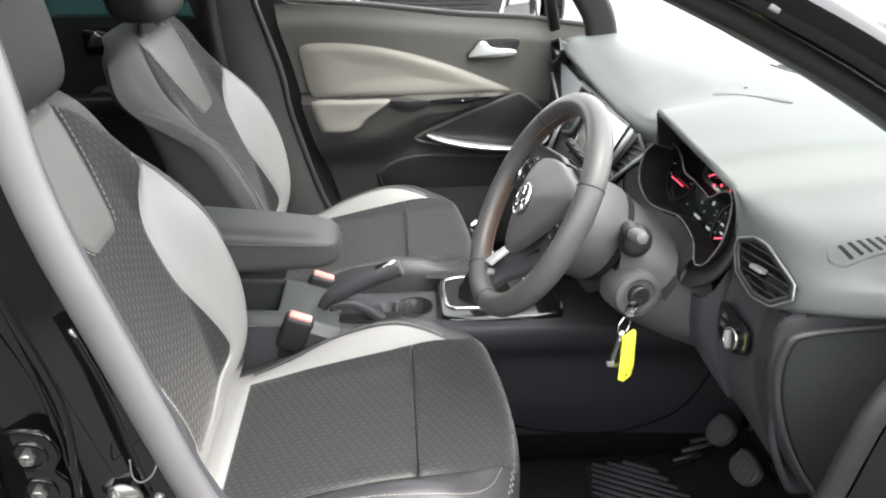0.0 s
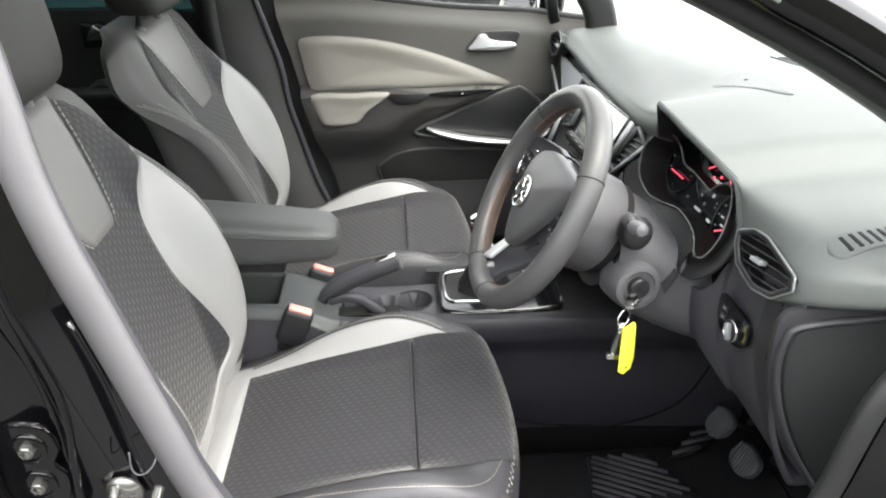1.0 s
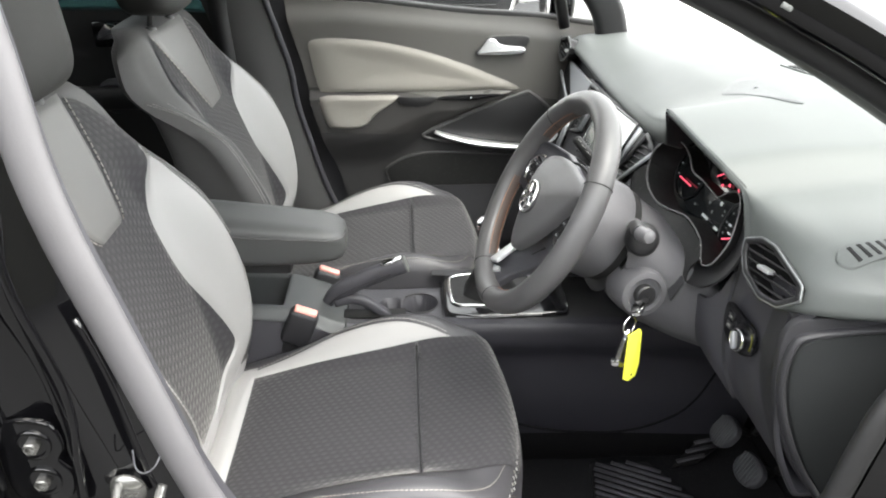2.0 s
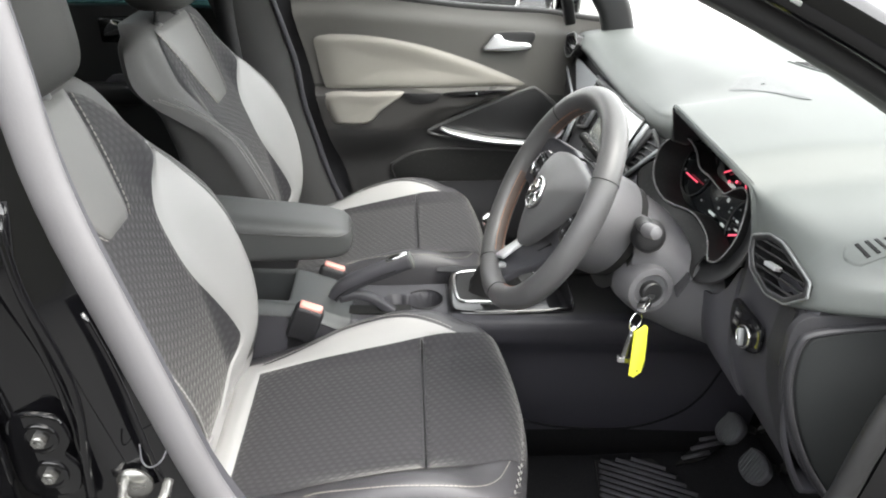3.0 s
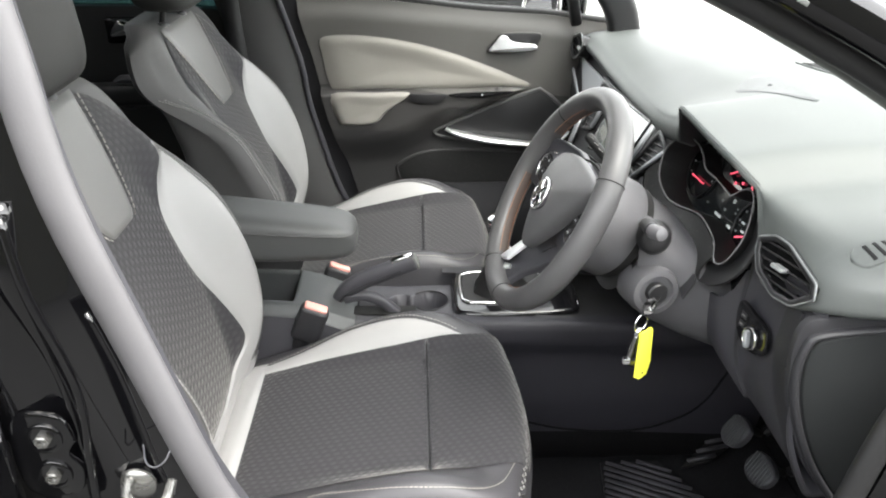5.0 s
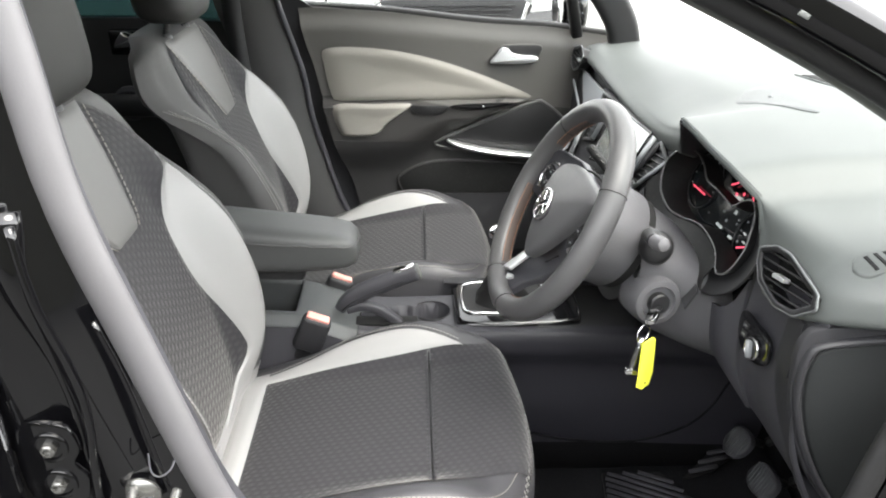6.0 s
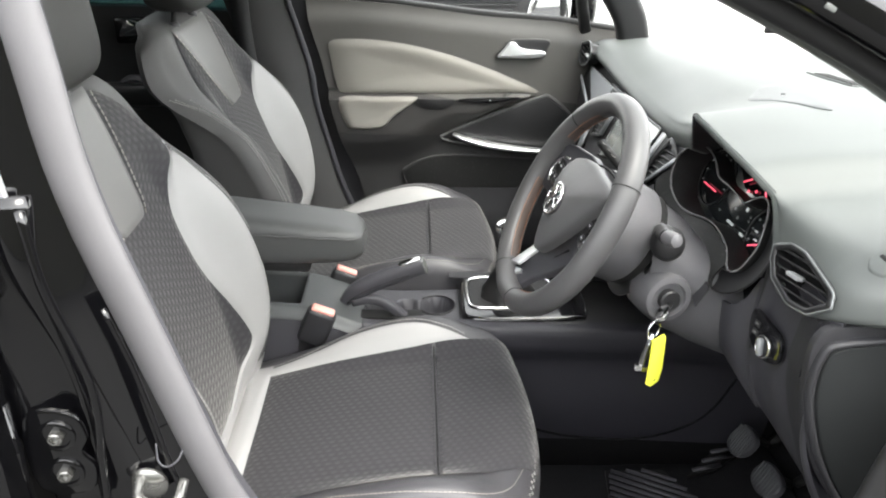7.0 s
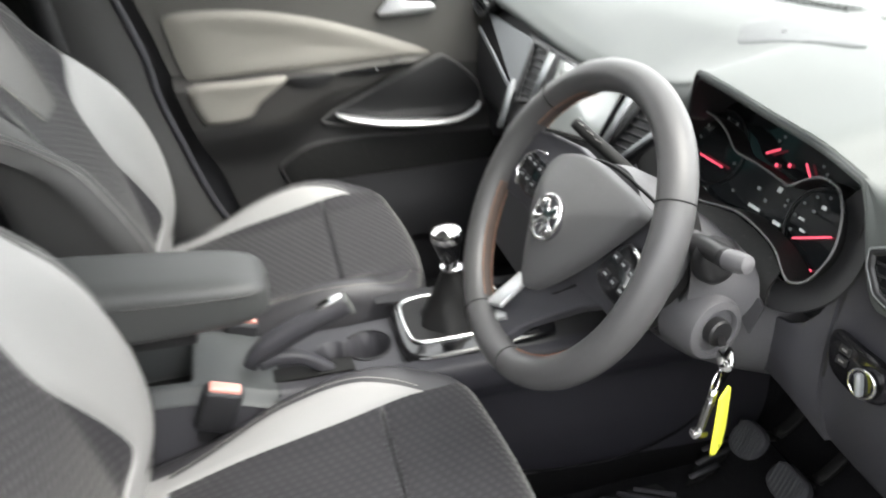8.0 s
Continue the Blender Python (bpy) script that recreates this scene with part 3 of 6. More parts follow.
solid("wall_rear", block((0.04, 1.44, 1.25), pose(-1.5, 0, 0.83), 0.01), DARK_PLASTIC, "dark trim and tailgate behind the rear bench", "tailgate", kind="structure")
roof = thing("car_roof", (-0.6, 0, 1.4), "black painted car roof with windscreen header", "car roof", kind="structure")
part("roof_skin", sheet(lambda x, y: Vector((x, y, 1.60 - 0.3 * y * y - 0.06 * (x + 0.6) ** 2)), span(-1.52, 0.25, 20), span(-0.6, 0.6, 15), 0.012), PAINT, roof)
part("header_rail", sweep([(0.24 - 0.1 * y * y, y, 1.52 - 0.26 * y * y) for y in span(-0.58, 0.58, 15)], rounded(0.07, 0.05, 0.015, 3)), HEADLINING, roof)
for side in (-1, 1):
    part("side_rail", sweep([(x, side * 0.615, 1.46 - 0.06 * (x + 0.6) ** 2) for x in span(-1.5, 0.2, 16)], rounded(0.06, 0.08, 0.02, 3)), DARK_PLASTIC, roof)

# rear bench and far rear door
bench = thing("rear_bench", (-0.95, 0, 0.2), "dark cloth rear bench seat in shade", "rear seat")
part("bench_cushion", block((0.5, 1.3, 0.18), pose(-0.98, 0, 0.45, 0, -6, 0), 0.05, 4), CLOTH, bench)
part("bench_backrest", block((0.16, 1.3, 0.62), pose(-1.32, 0, 0.80, 0, -20, 0), 0.05, 4), CLOTH, bench)
part("bench_base", block((0.46, 1.28, 0.2), pose(-0.98, 0, 0.29), 0.01), CARPET, bench)
rear_door = thing("door_2", (-0.8, 0.76, 0.35), "closed rear door with black card and chrome pull handle", "car door", kind="structure")
part("door_card", prism([(-1.45, 1.06), (-1.45, 0.3), (-0.36, 0.3), (-0.33, 1.04), (-0.6, 1.055)], 0.045, axes((0, 0.79, 0), (1, 0, 0), (0, 0, 1)), 0.01), DARK_PLASTIC, rear_door)
part("armrest", block((0.5, 0.07, 0.06), pose(-0.85, 0.72, 0.82), 0.02, 3), DARK_PLASTIC, rear_door)
bezel = part("handle_bowl", block((0.12, 0.02, 0.07), pose(-0.66, 0.745, 0.99), 0.008), PIANO, rear_door)
part("pull_handle", prism(curve_ring([(-0.05, -0.012), (-0.02, -0.014), (0.02, -0.006), (0.05, 0.0), (0.03, 0.012), (-0.01, 0.03), (-0.03, 0.022)]), 0.014, axes((-0.655, 0.734, 0.992), (1, 0, 0), (0, 0, 1)), 0.004), CHROME, bezel, "chrome pull handle")
part("speaker_ring", lathe([(0.05, 0), (0.05, 0.01), (0.04, 0.02), (0.01, 0.018)], axes((-0.69, 0.745, 0.82), (1, 0, 0), (0, 0, 1)) , 28), GREY_PLASTIC, rear_door)
part("window_pane", prism([(-1.4, 1.04), (-0.36, 1.04), (-0.40, 1.42), (-1.3, 1.40)], 0.004, axes((0, 1.065, 0), (1, 0, 0), (0, -0.28, 1))), TINTED, rear_door, "dark tinted rear window")
part("window_frame", sweep([(-0.35, 0.76, 1.03), (-0.38, 0.68, 1.3), (-0.4, 0.64, 1.43)], rounded(0.05, 0.1, 0.015, 3), up=(1, 0, 0)), DARK_PLASTIC, rear_door)
near_rear = thing("door_3", (-0.9, -0.8, 0.35), "closed black painted rear door beside the pillar", "car door", kind="structure")
part("door_skin", sheet(lambda x, z: Vector((x, -0.84 + 0.03 * ((z - 0.75) / 0.4) ** 2 + 0.14 * max(0, z - 1.02), z)), span(-1.4, -0.285, 13), span(0.34, 1.04, 17), 0.03), PAINT, near_rear)
part("door_edge", sheet(lambda t, z: Vector((-0.285 - 0.02 * t, -0.84 + 0.10 * t + 0.03 * ((z - 0.75) / 0.4) ** 2 + 0.14 * max(0, z - 1.02), z)), span(0, 1, 7), span(0.34, 1.45, 25), 0.01), PAINT, near_rear)
part("window_pane", sheet(lambda x, z: Vector((x, -0.80 + 0.42 * (z - 1.04), z)), (-1.35, -0.33), (1.04, 1.42), 0.004), TINTED, near_rear, "dark tinted rear window")
part("window_frame", sweep([(-0.30, -0.80, 1.03), (-0.315, -0.73, 1.22), (-0.34, -0.66, 1.42)], rounded(0.035, 0.05, 0.01, 3), up=(1, 0, 0)), PAINT, near_rear)

# ---- pillars, sills and seals on the camera's side ----
SEAL_X = [(0.30, 0.03), (0.40, -0.01), (0.55, -0.05), (0.67, -0.085), (0.751, -0.118), (0.808, -0.135), (0.885, -0.155), (0.955, -0.173), (1.02, -0.19), (1.08, -0.206), (1.136, -0.218), (1.188, -0.225), (1.236, -0.23), (1.45, -0.262)]


def side_y(z):
    """The car's side leans inwards above the belt line."""
    return -0.735 + 0.1 * max(0.0, z - 1.05) ** 1.2


b_pillar = thing("b_pillar", (-0.2, -0.74, 0.3), "gloss black painted door pillar with grey rubber weatherstrip", "car pillar", kind="structure")
zs = span(0.32, 1.45, 34)
seal_line = [Vector((along(SEAL_X, z), side_y(z), z)) for z in zs]
part("weatherstrip", sweep(seal_line, [(0.0222 * math.cos(a) + 0.0025, 0.014 * math.sin(a) + 0.003 * math.cos(a)) for a in span(0, 2 * math.pi, 23)[:-1]], up=(0, 1, 0)), SEAL, b_pillar, "grey rubber weatherstrip")
part("seal_lip", sweep([p + Vector((0.0145, -0.006, 0)) for p in seal_line], [(0.004 * math.cos(a), 0.003 * math.sin(a)) for a in span(0, 2 * math.pi, 9)[:-1]], up=(0, 1, 0)), SEAL, b_pillar)
part("pillar_panel", sheet(lambda s, z: Vector((along(SEAL_X, z) - 0.012 - 0.125 * s, side_y(z) - 0.045 * smooth01(s / 0.5) - 0.012 * smooth01((s - 0.55) / 0.2), z)), span(0, 1, 17), zs, 0.01), PAINT, b_pillar, "gloss black painted pillar")
part("flange", sweep([Vector((along(SEAL_X, z) - 0.008 - 0.016 * smooth01((0.97 - z) / 0.2), side_y(z) - 0.034, z)) for z in span(0.78, 1.01, 22)], circle(0.003, 12), up=(0, 1, 0)), PAINT, b_pillar)
# Satin plate added for the white patch of sky glare on the pillar.
part("glare_plate", prism([(-0.24, 1.27), (-0.237, 1.2), (-0.2305, 1.126), (-0.246, 1.128), (-0.262, 1.175), (-0.275, 1.27)], 0.006, axes((-0.02, -0.776, 0), (1, 0, 0), (0, 0, 1)), 0.002), SATIN, b_pillar, "bright plate added for the glare on the pillar")
part("flange_rubber", sheet(lambda s, z: Vector((along(SEAL_X, z) - 0.016 - 0.034 * s, side_y(z) - 0.006 - 0.04 * smooth01(0.12 + s * 0.5), z)), span(0, 1, 9), span(0.5, 1.45, 26), 0.004), PAINT, b_pillar, "black painted flange beside the seal")
part("pillar_cover", sweep(curve_through([(-0.252, -0.775, 1.125), (-0.246, -0.79, 1.06), (-0.228, -0.792, 0.975), (-0.222, -0.79, 0.9), (-0.226, -0.788, 0.80), (-0.232, -0.787, 0.7)], 6), [(0.02 * math.cos(a), 0.012 * math.sin(a)) for a in span(0, 2 * math.pi, 21)[:-1]], up=(0, 1, 0), scale=lambda t: 1.0 - 0.86 * smooth01(t * 2.2)), PAINT, b_pillar, "curved gloss black pillar cover")
# Gloss bead added to shape the reflected streak along the cover's edge.
part("streak_bead", sweep(curve_through([(-0.234, -0.795, 1.12), (-0.226, -0.802, 1.05), (-0.209, -0.802, 0.975), (-0.207, -0.798, 0.92), (-0.214, -0.796, 0.86), (-0.222, -0.796, 0.76)], 6), circle(0.0045, 12), up=(0, 1, 0)), PAINT, b_pillar)
part("secondary_seal", sweep(curve_through([(-0.335, -0.775, 1.1), (-0.318, -0.775, 0.98), (-0.308, -0.775, 0.88), (-0.306, -0.775, 0.78), (-0.31, -0.775, 0.5)], 6), circle(0.008, 10), up=(0, 1, 0)), RUBBER, b_pillar, "black rubber door seal")
part("inner_trim", sheet(lambda s, z: Vector((along(SEAL_X, z) - 0.005 - 0.12 * s, side_y(z) + 0.035 + 0.02 * math.sin(s * 3), z)), span(0, 1, 9), zs, 0.01), GREY_PLASTIC, b_pillar)
striker = part("striker", lathe([(0.02, 0), (0.02, 0.003), (0.014, 0.008), (0.005, 0.01)], axes((-0.184, -0.772, 0.80), (1, 0, 0), (0, 0, 1)), 24), STEEL, b_pillar, "steel door striker")
part("striker_loop", tube(curve_through([(-0.19, -0.778, 0.812), (-0.185, -0.80, 0.805), (-0.165, -0.805, 0.80), (-0.148, -0.80, 0.80), (-0.146, -0.776, 0.806)], 6), 0.0055, 10), STEEL, striker)
part("wire_clip", tube(curve_through([(-0.168, -0.775, 0.855), (-0.166, -0.782, 0.838), (-0.158, -0.784, 0.832), (-0.148, -0.78, 0.836), (-0.144, -0.77, 0.842)], 5), 0.0009, 8), GREY_PLASTIC, b_pillar, "small plastic clip")
hinge = thing("door_hinge", (-0.25, -0.8, 0.86), "black painted steel door hinge with two bolts", "door hinge", kind="structure")
part("hinge_leaf", prism(curve_ring([(-0.03, -0.045), (0.018, -0.05), (0.03, -0.02), (0.02, 0.0), (0.028, 0.02), (0.015, 0.048), (-0.03, 0.04)]), 0.006, axes((-0.25, -0.794, 0.865), (1, 0, 0), (0, 0, 1)), 0.003), PAINT, hinge)
for dz in (-0.023, 0.023):
    washer = part("washer", lathe([(0.0175, 0), (0.0175, 0.0026), (0.0155, 0.0042), (0.0135, 0.0042), (0.0125, 0.0018), (0.006, 0.0018)], axes((-0.249, -0.80, 0.865 + dz), (1, 0, 0), (0, 0, 1)), 28), PAINT, hinge)
    part("bolt", lathe([(0.0078, 0.001), (0.0078, 0.008), (0.0062, 0.0092), (0.0045, 0.0092), (0.0042, 0.006), (0.001, 0.006)], axes((-0.249, -0.80, 0.865 + dz), (1, 0, 0), (0, 0, 1)), 6), STEEL, washer, "dark steel hexagonal bolt")
part("hinge_knuckle", tube([(-0.292, -0.806, 0.80), (-0.292, -0.806, 0.93)], 0.009, 14), PAINT, hinge)

a_pillar = thing("a_pillar", (0.6, -0.7, 0.9), "dark windscreen pillar with rubber door seal", "car pillar", kind="structure")
A_LINE = [(0.05, -0.615, 1.465), (0.2, -0.64, 1.397), (0.345, -0.665, 1.323), (0.45, -0.682, 1.273), (0.555, -0.695, 1.218), (0.68, -0.71, 1.138), (0.79, -0.722, 1.045)]
HINGE_LINE = [(0.80, -0.735, 1.0), (0.745, -0.75, 0.968), (0.675, -0.757, 0.94), (0.634, -0.758, 0.885), (0.616, -0.758, 0.819), (0.603, -0.756, 0.741), (0.585, -0.75, 0.66), (0.55, -0.74, 0.56), (0.5, -0.73, 0.46), (0.42, -0.725, 0.37)]
loop = curve_through(A_LINE + HINGE_LINE, 6)
part("weatherstrip", sweep([p + Vector((0, -0.006, -0.012)) for p in loop], [(0.014 * math.cos(a), 0.014 * math.sin(a)) for a in span(0, 2 * math.pi, 15)[:-1]], up=(0, 1, 0)), DOOR_RUBBER, a_pillar, "grey rubber door seal")
part("pillar_trim", sweep([Vector(p) + Vector((0, 0.032, -0.006)) for p in curve_through(A_LINE, 6)], rounded(0.045, 0.045, 0.016, 4), up=(0, 1, 0)), MID_PLASTIC, a_pillar, "charcoal inner pillar trim")
part("pillar_outer", sweep([Vector(p) + Vector((0.0, -0.032, 0.017)) for p in curve_through(A_LINE, 6)], rounded(0.042, 0.04, 0.014, 4), up=(0, 1, 0)), PAINT, a_pillar, "gloss black outer pillar")
part("trim_clip", block((0.011, 0.004, 0.005), pose(0.447, -0.733, 1.281, 0, 26, 0), 0.001), MID_PLASTIC, a_pillar)
part("hinge_post", sheet(lambda s, k: Vector(curve_through(HINGE_LINE, 4)[int(k)]) + Vector((0.02 + 0.16 * s, -0.012 - 0.02 * s, 0)), span(0, 1, 5), range(len(HINGE_LINE) * 4 - 3), 0.012), PAINT, a_pillar)
sill = thing("door_sill", (0.2, -0.75, 0.28), "black painted door sill below the open doorway", "door sill", kind="structure")
part("sill_panel", sweep([(x, -0.755, 0.31) for x in span(-0.3, 0.8, 12)], rounded(0.11, 0.12, 0.03, 4)), PAINT, sill)
part("sill_seal", tube(curve_through([(0.03, -0.722, 0.33), (0.1, -0.722, 0.375), (0.3, -0.722, 0.372), (0.42, -0.725, 0.37)], 6), 0.012, 10), SEAL, sill)

# the driver's door, swung open ahead of the doorway
open_door = thing("door_4", (0.85, -0.78, 0.35), "driver door standing wide open", "car door", kind="structure")
OD = axes((0.84, -0.80, 0), (0.42, -0.91, 0), (0, 0, 1))
part("door_skin", prism([(0.0, 0.33), (1.0, 0.33), (1.08, 0.7), (1.06, 1.04), (0.02, 1.0)], 0.03, OD @ pose(0, 0, -0.06), 0.006), PAINT, open_door)
part("door_card", prism([(0.02, 0.35), (0.98, 0.35), (1.05, 0.7), (1.03, 1.03), (0.04, 0.99)], 0.05, OD @ pose(0, 0, -0.03), 0.01), DOOR_CARD, open_door)
part("window_frame", sweep([OD @ Vector(p) for p in curve_through([(0.02, 1.0, -0.03), (0.3, 1.2, 0.0), (0.62, 1.4, 0.06), (0.95, 1.42, 0.07), (1.05, 1.04, -0.03)], 6)], rounded(0.04, 0.03, 0.01, 3)), PAINT, open_door)

# far side pillars
far_b = thing("b_pillar_far", (-0.3, 0.73, 0.4), "dark trimmed pillar with grey seal behind the passenger seat", "car pillar", kind="structure")
FAR_X = [(0.35, 0.0), (0.49, -0.085), (0.60, -0.125), (0.69, -0.148), (0.80, -0.176), (0.9, -0.187), (1.0, -0.214), (1.1, -0.24), (1.45, -0.31)]
fz = span(0.35, 1.45, 24)
part("pillar_trim", sheet(lambda s, z: Vector((along(FAR_X, z) - 0.012 - 0.16 * s, 0.70 - 0.15 * max(0, z - 1.0) - 0.012 * math.sin(s * math.pi), z)), span(0, 1, 9), fz, -0.012), FAR_TRIM, far_b, "dark plastic pillar trim")
part("weatherstrip", sweep([Vector((along(FAR_X, z) - 0.005, 0.70 - 0.15 * max(0, z - 1.0), z)) for z in fz], circle(0.008, 10), up=(0, 1, 0)), GREY_PLASTIC, far_b, "grey rubber weatherstrip")
part("door_seal_panel", sheet(lambda s, z: Vector((along(FAR_X, z) - 0.02 + (0.1 if z < 1.09 else 0.04) * s, 0.768 - 0.2 * max(0, z - 1.06), z)), span(0, 1, 4), fz, -0.006), PLASTIC, far_b, "dark rubber sealed edge")
far_sill = thing("door_sill_far", (0.3, 0.74, 0.2), "black plastic door sill under the passenger door", "door sill", kind="structure")
part("sill_panel", block((1.3, 0.08, 0.22), pose(0.35, 0.76, 0.29), 0.015), PLASTIC, far_sill)
belt_pts = curve_through([(-0.36, 0.66, 1.20), (-0.36, 0.672, 1.0), (-0.33, 0.675, 0.7), (-0.28, 0.66, 0.45)], 6)
part("seat_belt", sweep(belt_pts, [(-0.001, -0.024), (0.001, -0.024), (0.001, 0.024), (-0.001, 0.024)], up=(1, 0, 0)), DARK_PLASTIC, far_b, "black seat belt webbing")
far_a = thing("a_pillar_far", (0.7, 0.7, 1.0), "dark windscreen pillar beyond the dashboard", "car pillar", kind="structure")
part("pillar_post", sweep(curve_through([(0.70, 0.715, 0.96), (0.665, 0.70, 1.06), (0.56, 0.67, 1.18), (0.35, 0.645, 1.30), (0.1, 0.61, 1.42)], 6), rounded(0.085, 0.06, 0.02, 4), up=(0, 1, 0)), DARK_PLASTIC, far_a)
part("quarter_post", sweep([(0.565, 0.735, 1.0), (0.53, 0.70, 1.13), (0.47, 0.67, 1.24)], rounded(0.03, 0.03, 0.01, 3), up=(0, 1, 0)), DARK_PLASTIC, far_a)
# ---- dashboard ----
EDGE_Z = [(-0.76, 1.0), (-0.745, 1.008), (-0.70, 1.02), (-0.68, 1.024), (-0.6, 1.034), (-0.5, 1.042), (-0.4, 1.047), (-0.262, 1.052), (-0.215, 1.03), (-0.14, 1.006), (-0.05, 0.988), (0.2, 0.978), (0.6, 0.985), (0.74, 0.975)]
EDGE_X = [(-0.76, 0.74), (-0.757, 0.685), (-0.752, 0.642), (-0.745, 0.61), (-0.735, 0.585), (-0.72, 0.564), (-0.70, 0.55), (-0.68, 0.543), (-0.6, 0.536), (-0.5, 0.531), (-0.4, 0.529), (-0.262, 0.529), (-0.215, 0.547), (-0.12, 0.562), (0.0, 0.565), (0.74, 0.575)]
TOP_Z = [(-0.745, 1.034), (-0.4, 1.066), (-0.17, 1.064), (0.0, 1.05), (0.4, 1.02), (0.74, 0.99)]

PAD_FOOT = [(-0.76, 0.968), (-0.74, 0.96), (-0.70, 0.944), (-0.65, 0.926), (-0.5, 0.922)]


def dash_profile(y):
    x, z, top = along(EDGE_X, y), along(EDGE_Z, y), along(TOP_Z, y)
    hood = smooth01((-0.205 - y) / 0.05) * smooth01((y + 0.60) / 0.06)
    far = smooth01((y + 0.2) / 0.6)
    low = (0.05 - 0.012 * far) * (1 - hood) + 0.004 * hood
    back = 0.03 * (1 - hood) + 0.10 * hood
    lip = [(x + back, z - low - 0.008 * (1 - hood) - 0.016 * hood), (x + 0.006, z - low), (x + (1 - hood) * (0.004 * far - 0.003) - 0.001 * hood, z - low * 0.62), (x + (1 - hood) * (0.002 + 0.013 * far) - 0.001 * hood, z - low * 0.24 * (1 - hood) - 0.0015 * hood), (x + 0.014 + 0.022 * far - (0.01 + 0.022 * far) * hood, z + 0.001),
           (x + 0.08 - 0.02 * hood, z + (top - z) * 0.45), (x + 0.14, z + (top - z) * 0.85), (0.78, top), (0.92, top - 0.004), (1.06, top - 0.018), (1.17, top - 0.04)]
    # towards the door the pad folds down round the side outlet, its edge softening
    roll = smooth01((-0.54 - y) / 0.06)
    r = smooth01((-0.57 - y) / 0.13)
    foot = along(PAD_FOOT, y)
    soft = [(x + 0.02, foot - 0.004), (x + 0.001, foot), (x - 0.004, foot + 0.012), (x - 0.004 + 0.008 * r, (foot + z) / 2 + 0.006 * r), (x + 0.003 + 0.026 * r, z - 0.002 - 0.006 * r),
            (x + (0.80 - x) * 0.24, z + (top - z) * 0.45 - 0.003 * r), (x + (0.80 - x) * 0.57, z + (top - z) * 0.85), (0.80, top), (0.92, top - 0.004), (1.06, top - 0.018), (1.17, top - 0.04)]
    return [(a + (c - a) * roll, b + (d - b) * roll) for (a, b), (c, d) in zip(lip, soft)]


def dash_top(x, y):
    """Height of the dashboard's upper face."""
    prof = dash_profile(y)[4:]
    return along(prof, x)


SETTLE = Vector((0.029, 0.051, -0.026))


def settle(p):
    """The dashboard's end beside the door steps back towards the windscreen and inwards."""
    return p + SETTLE * smooth01((-0.45 - p.y) / 0.13)


def settled(bm):
    for v in bm.verts:
        v.co = settle(v.co)
    return bm


dash = thing("dashboard", (0.8, 0, 0.6), "charcoal soft-skinned dashboard under the windscreen, washed out by daylight", "dashboard")
vent_m = axes((0.531, -0.62, 0.962), (0.12, -1, 0), (0.2, 0, 1))
vent_seat = axes((0.5605, -0.568, 0.9355), (0.12, -1, 0), (0.2, 0, 1))
vent_corners = [(-0.036, 0.004), (-0.04, 0.02), (-0.012, 0.035), (0.015, 0.0365), (0.078, 0.019), (0.084, 0.003), (0.056, -0.021), (0.021, -0.0275), (-0.02, -0.0155)]
vent_shape = [(a + (c - a) * t, b + (d - b) * t) for (a, b), (c, d) in zip(vent_corners, vent_corners[1:] + vent_corners[:1]) for t in (0.1, 0.5, 0.9)]


def opened(bm):
    """Cuts the side outlet's opening through the pad's front face."""
    ring = curve_ring(vent_shape, 5)
    back = vent_m.inverted()

    def inside(p):
        q, hit = back @ p, False
        for (x0, y0), (x1, y1) in zip(ring, ring[1:] + ring[:1]):
            if (y0 > q.y) != (y1 > q.y) and q.x < x0 + (x1 - x0) * (q.y - y0) / (y1 - y0):
                hit = not hit
        return hit and abs(q.z) < 0.03

    bmesh.ops.delete(bm, geom=[f for f in bm.faces if inside(f.calc_center_median())], context="FACES")
    return bm


pad_rows = span(-0.725, -0.54, 47) + span(-0.535, -0.29, 20) + span(-0.28, -0.14, 29) + span(-0.13, 0.73, 34)


def pad_at(y, k):
    """The pad's skin, closed by a rounded end beside the door."""
    x, z = dash_profile(max(y, -0.76))[int(k)]
    return Vector((x, y, z if y > -0.7605 else along(PAD_FOOT, y)))


def between(fn, k):
    i = math.floor(k)
    t = k - i
    if t == 0:
        return fn(i)
    p, a, b, c = fn(max(0, i - 1)), fn(i), fn(i + 1), fn(i + 2)
    return a + (b - p) * (0.5 * t) + (p * 2 - a * 5 + b * 4 - c) * (0.5 * t * t) + (a * 3 - p - b * 3 + c) * (0.5 * t ** 3)


pad = part("dash_pad", settled(opened(sheet(lambda y, k: between(lambda n: pad_at(y, n), k), [-0.761, -0.76, -0.759, -0.757, -0.7545, -0.752, -0.7485, -0.745, -0.74, -0.735, -0.73] + pad_rows, [0] + span(1, 4, 25) + span(4.25, 6, 8) + list(range(7, 11)), 0.004))), DASH, dash, "charcoal soft upper pad")
pad.data.materials.append(DARK_PLASTIC)  # the hood's cheek is black plastic
for f in pad.data.polygons:
    c = f.center + pad.location
    if -0.268 < c.y < -0.2 and c.x < 0.7 and f.normal.y > 0.5 and c.z < 1.045:
        f.material_index = 1

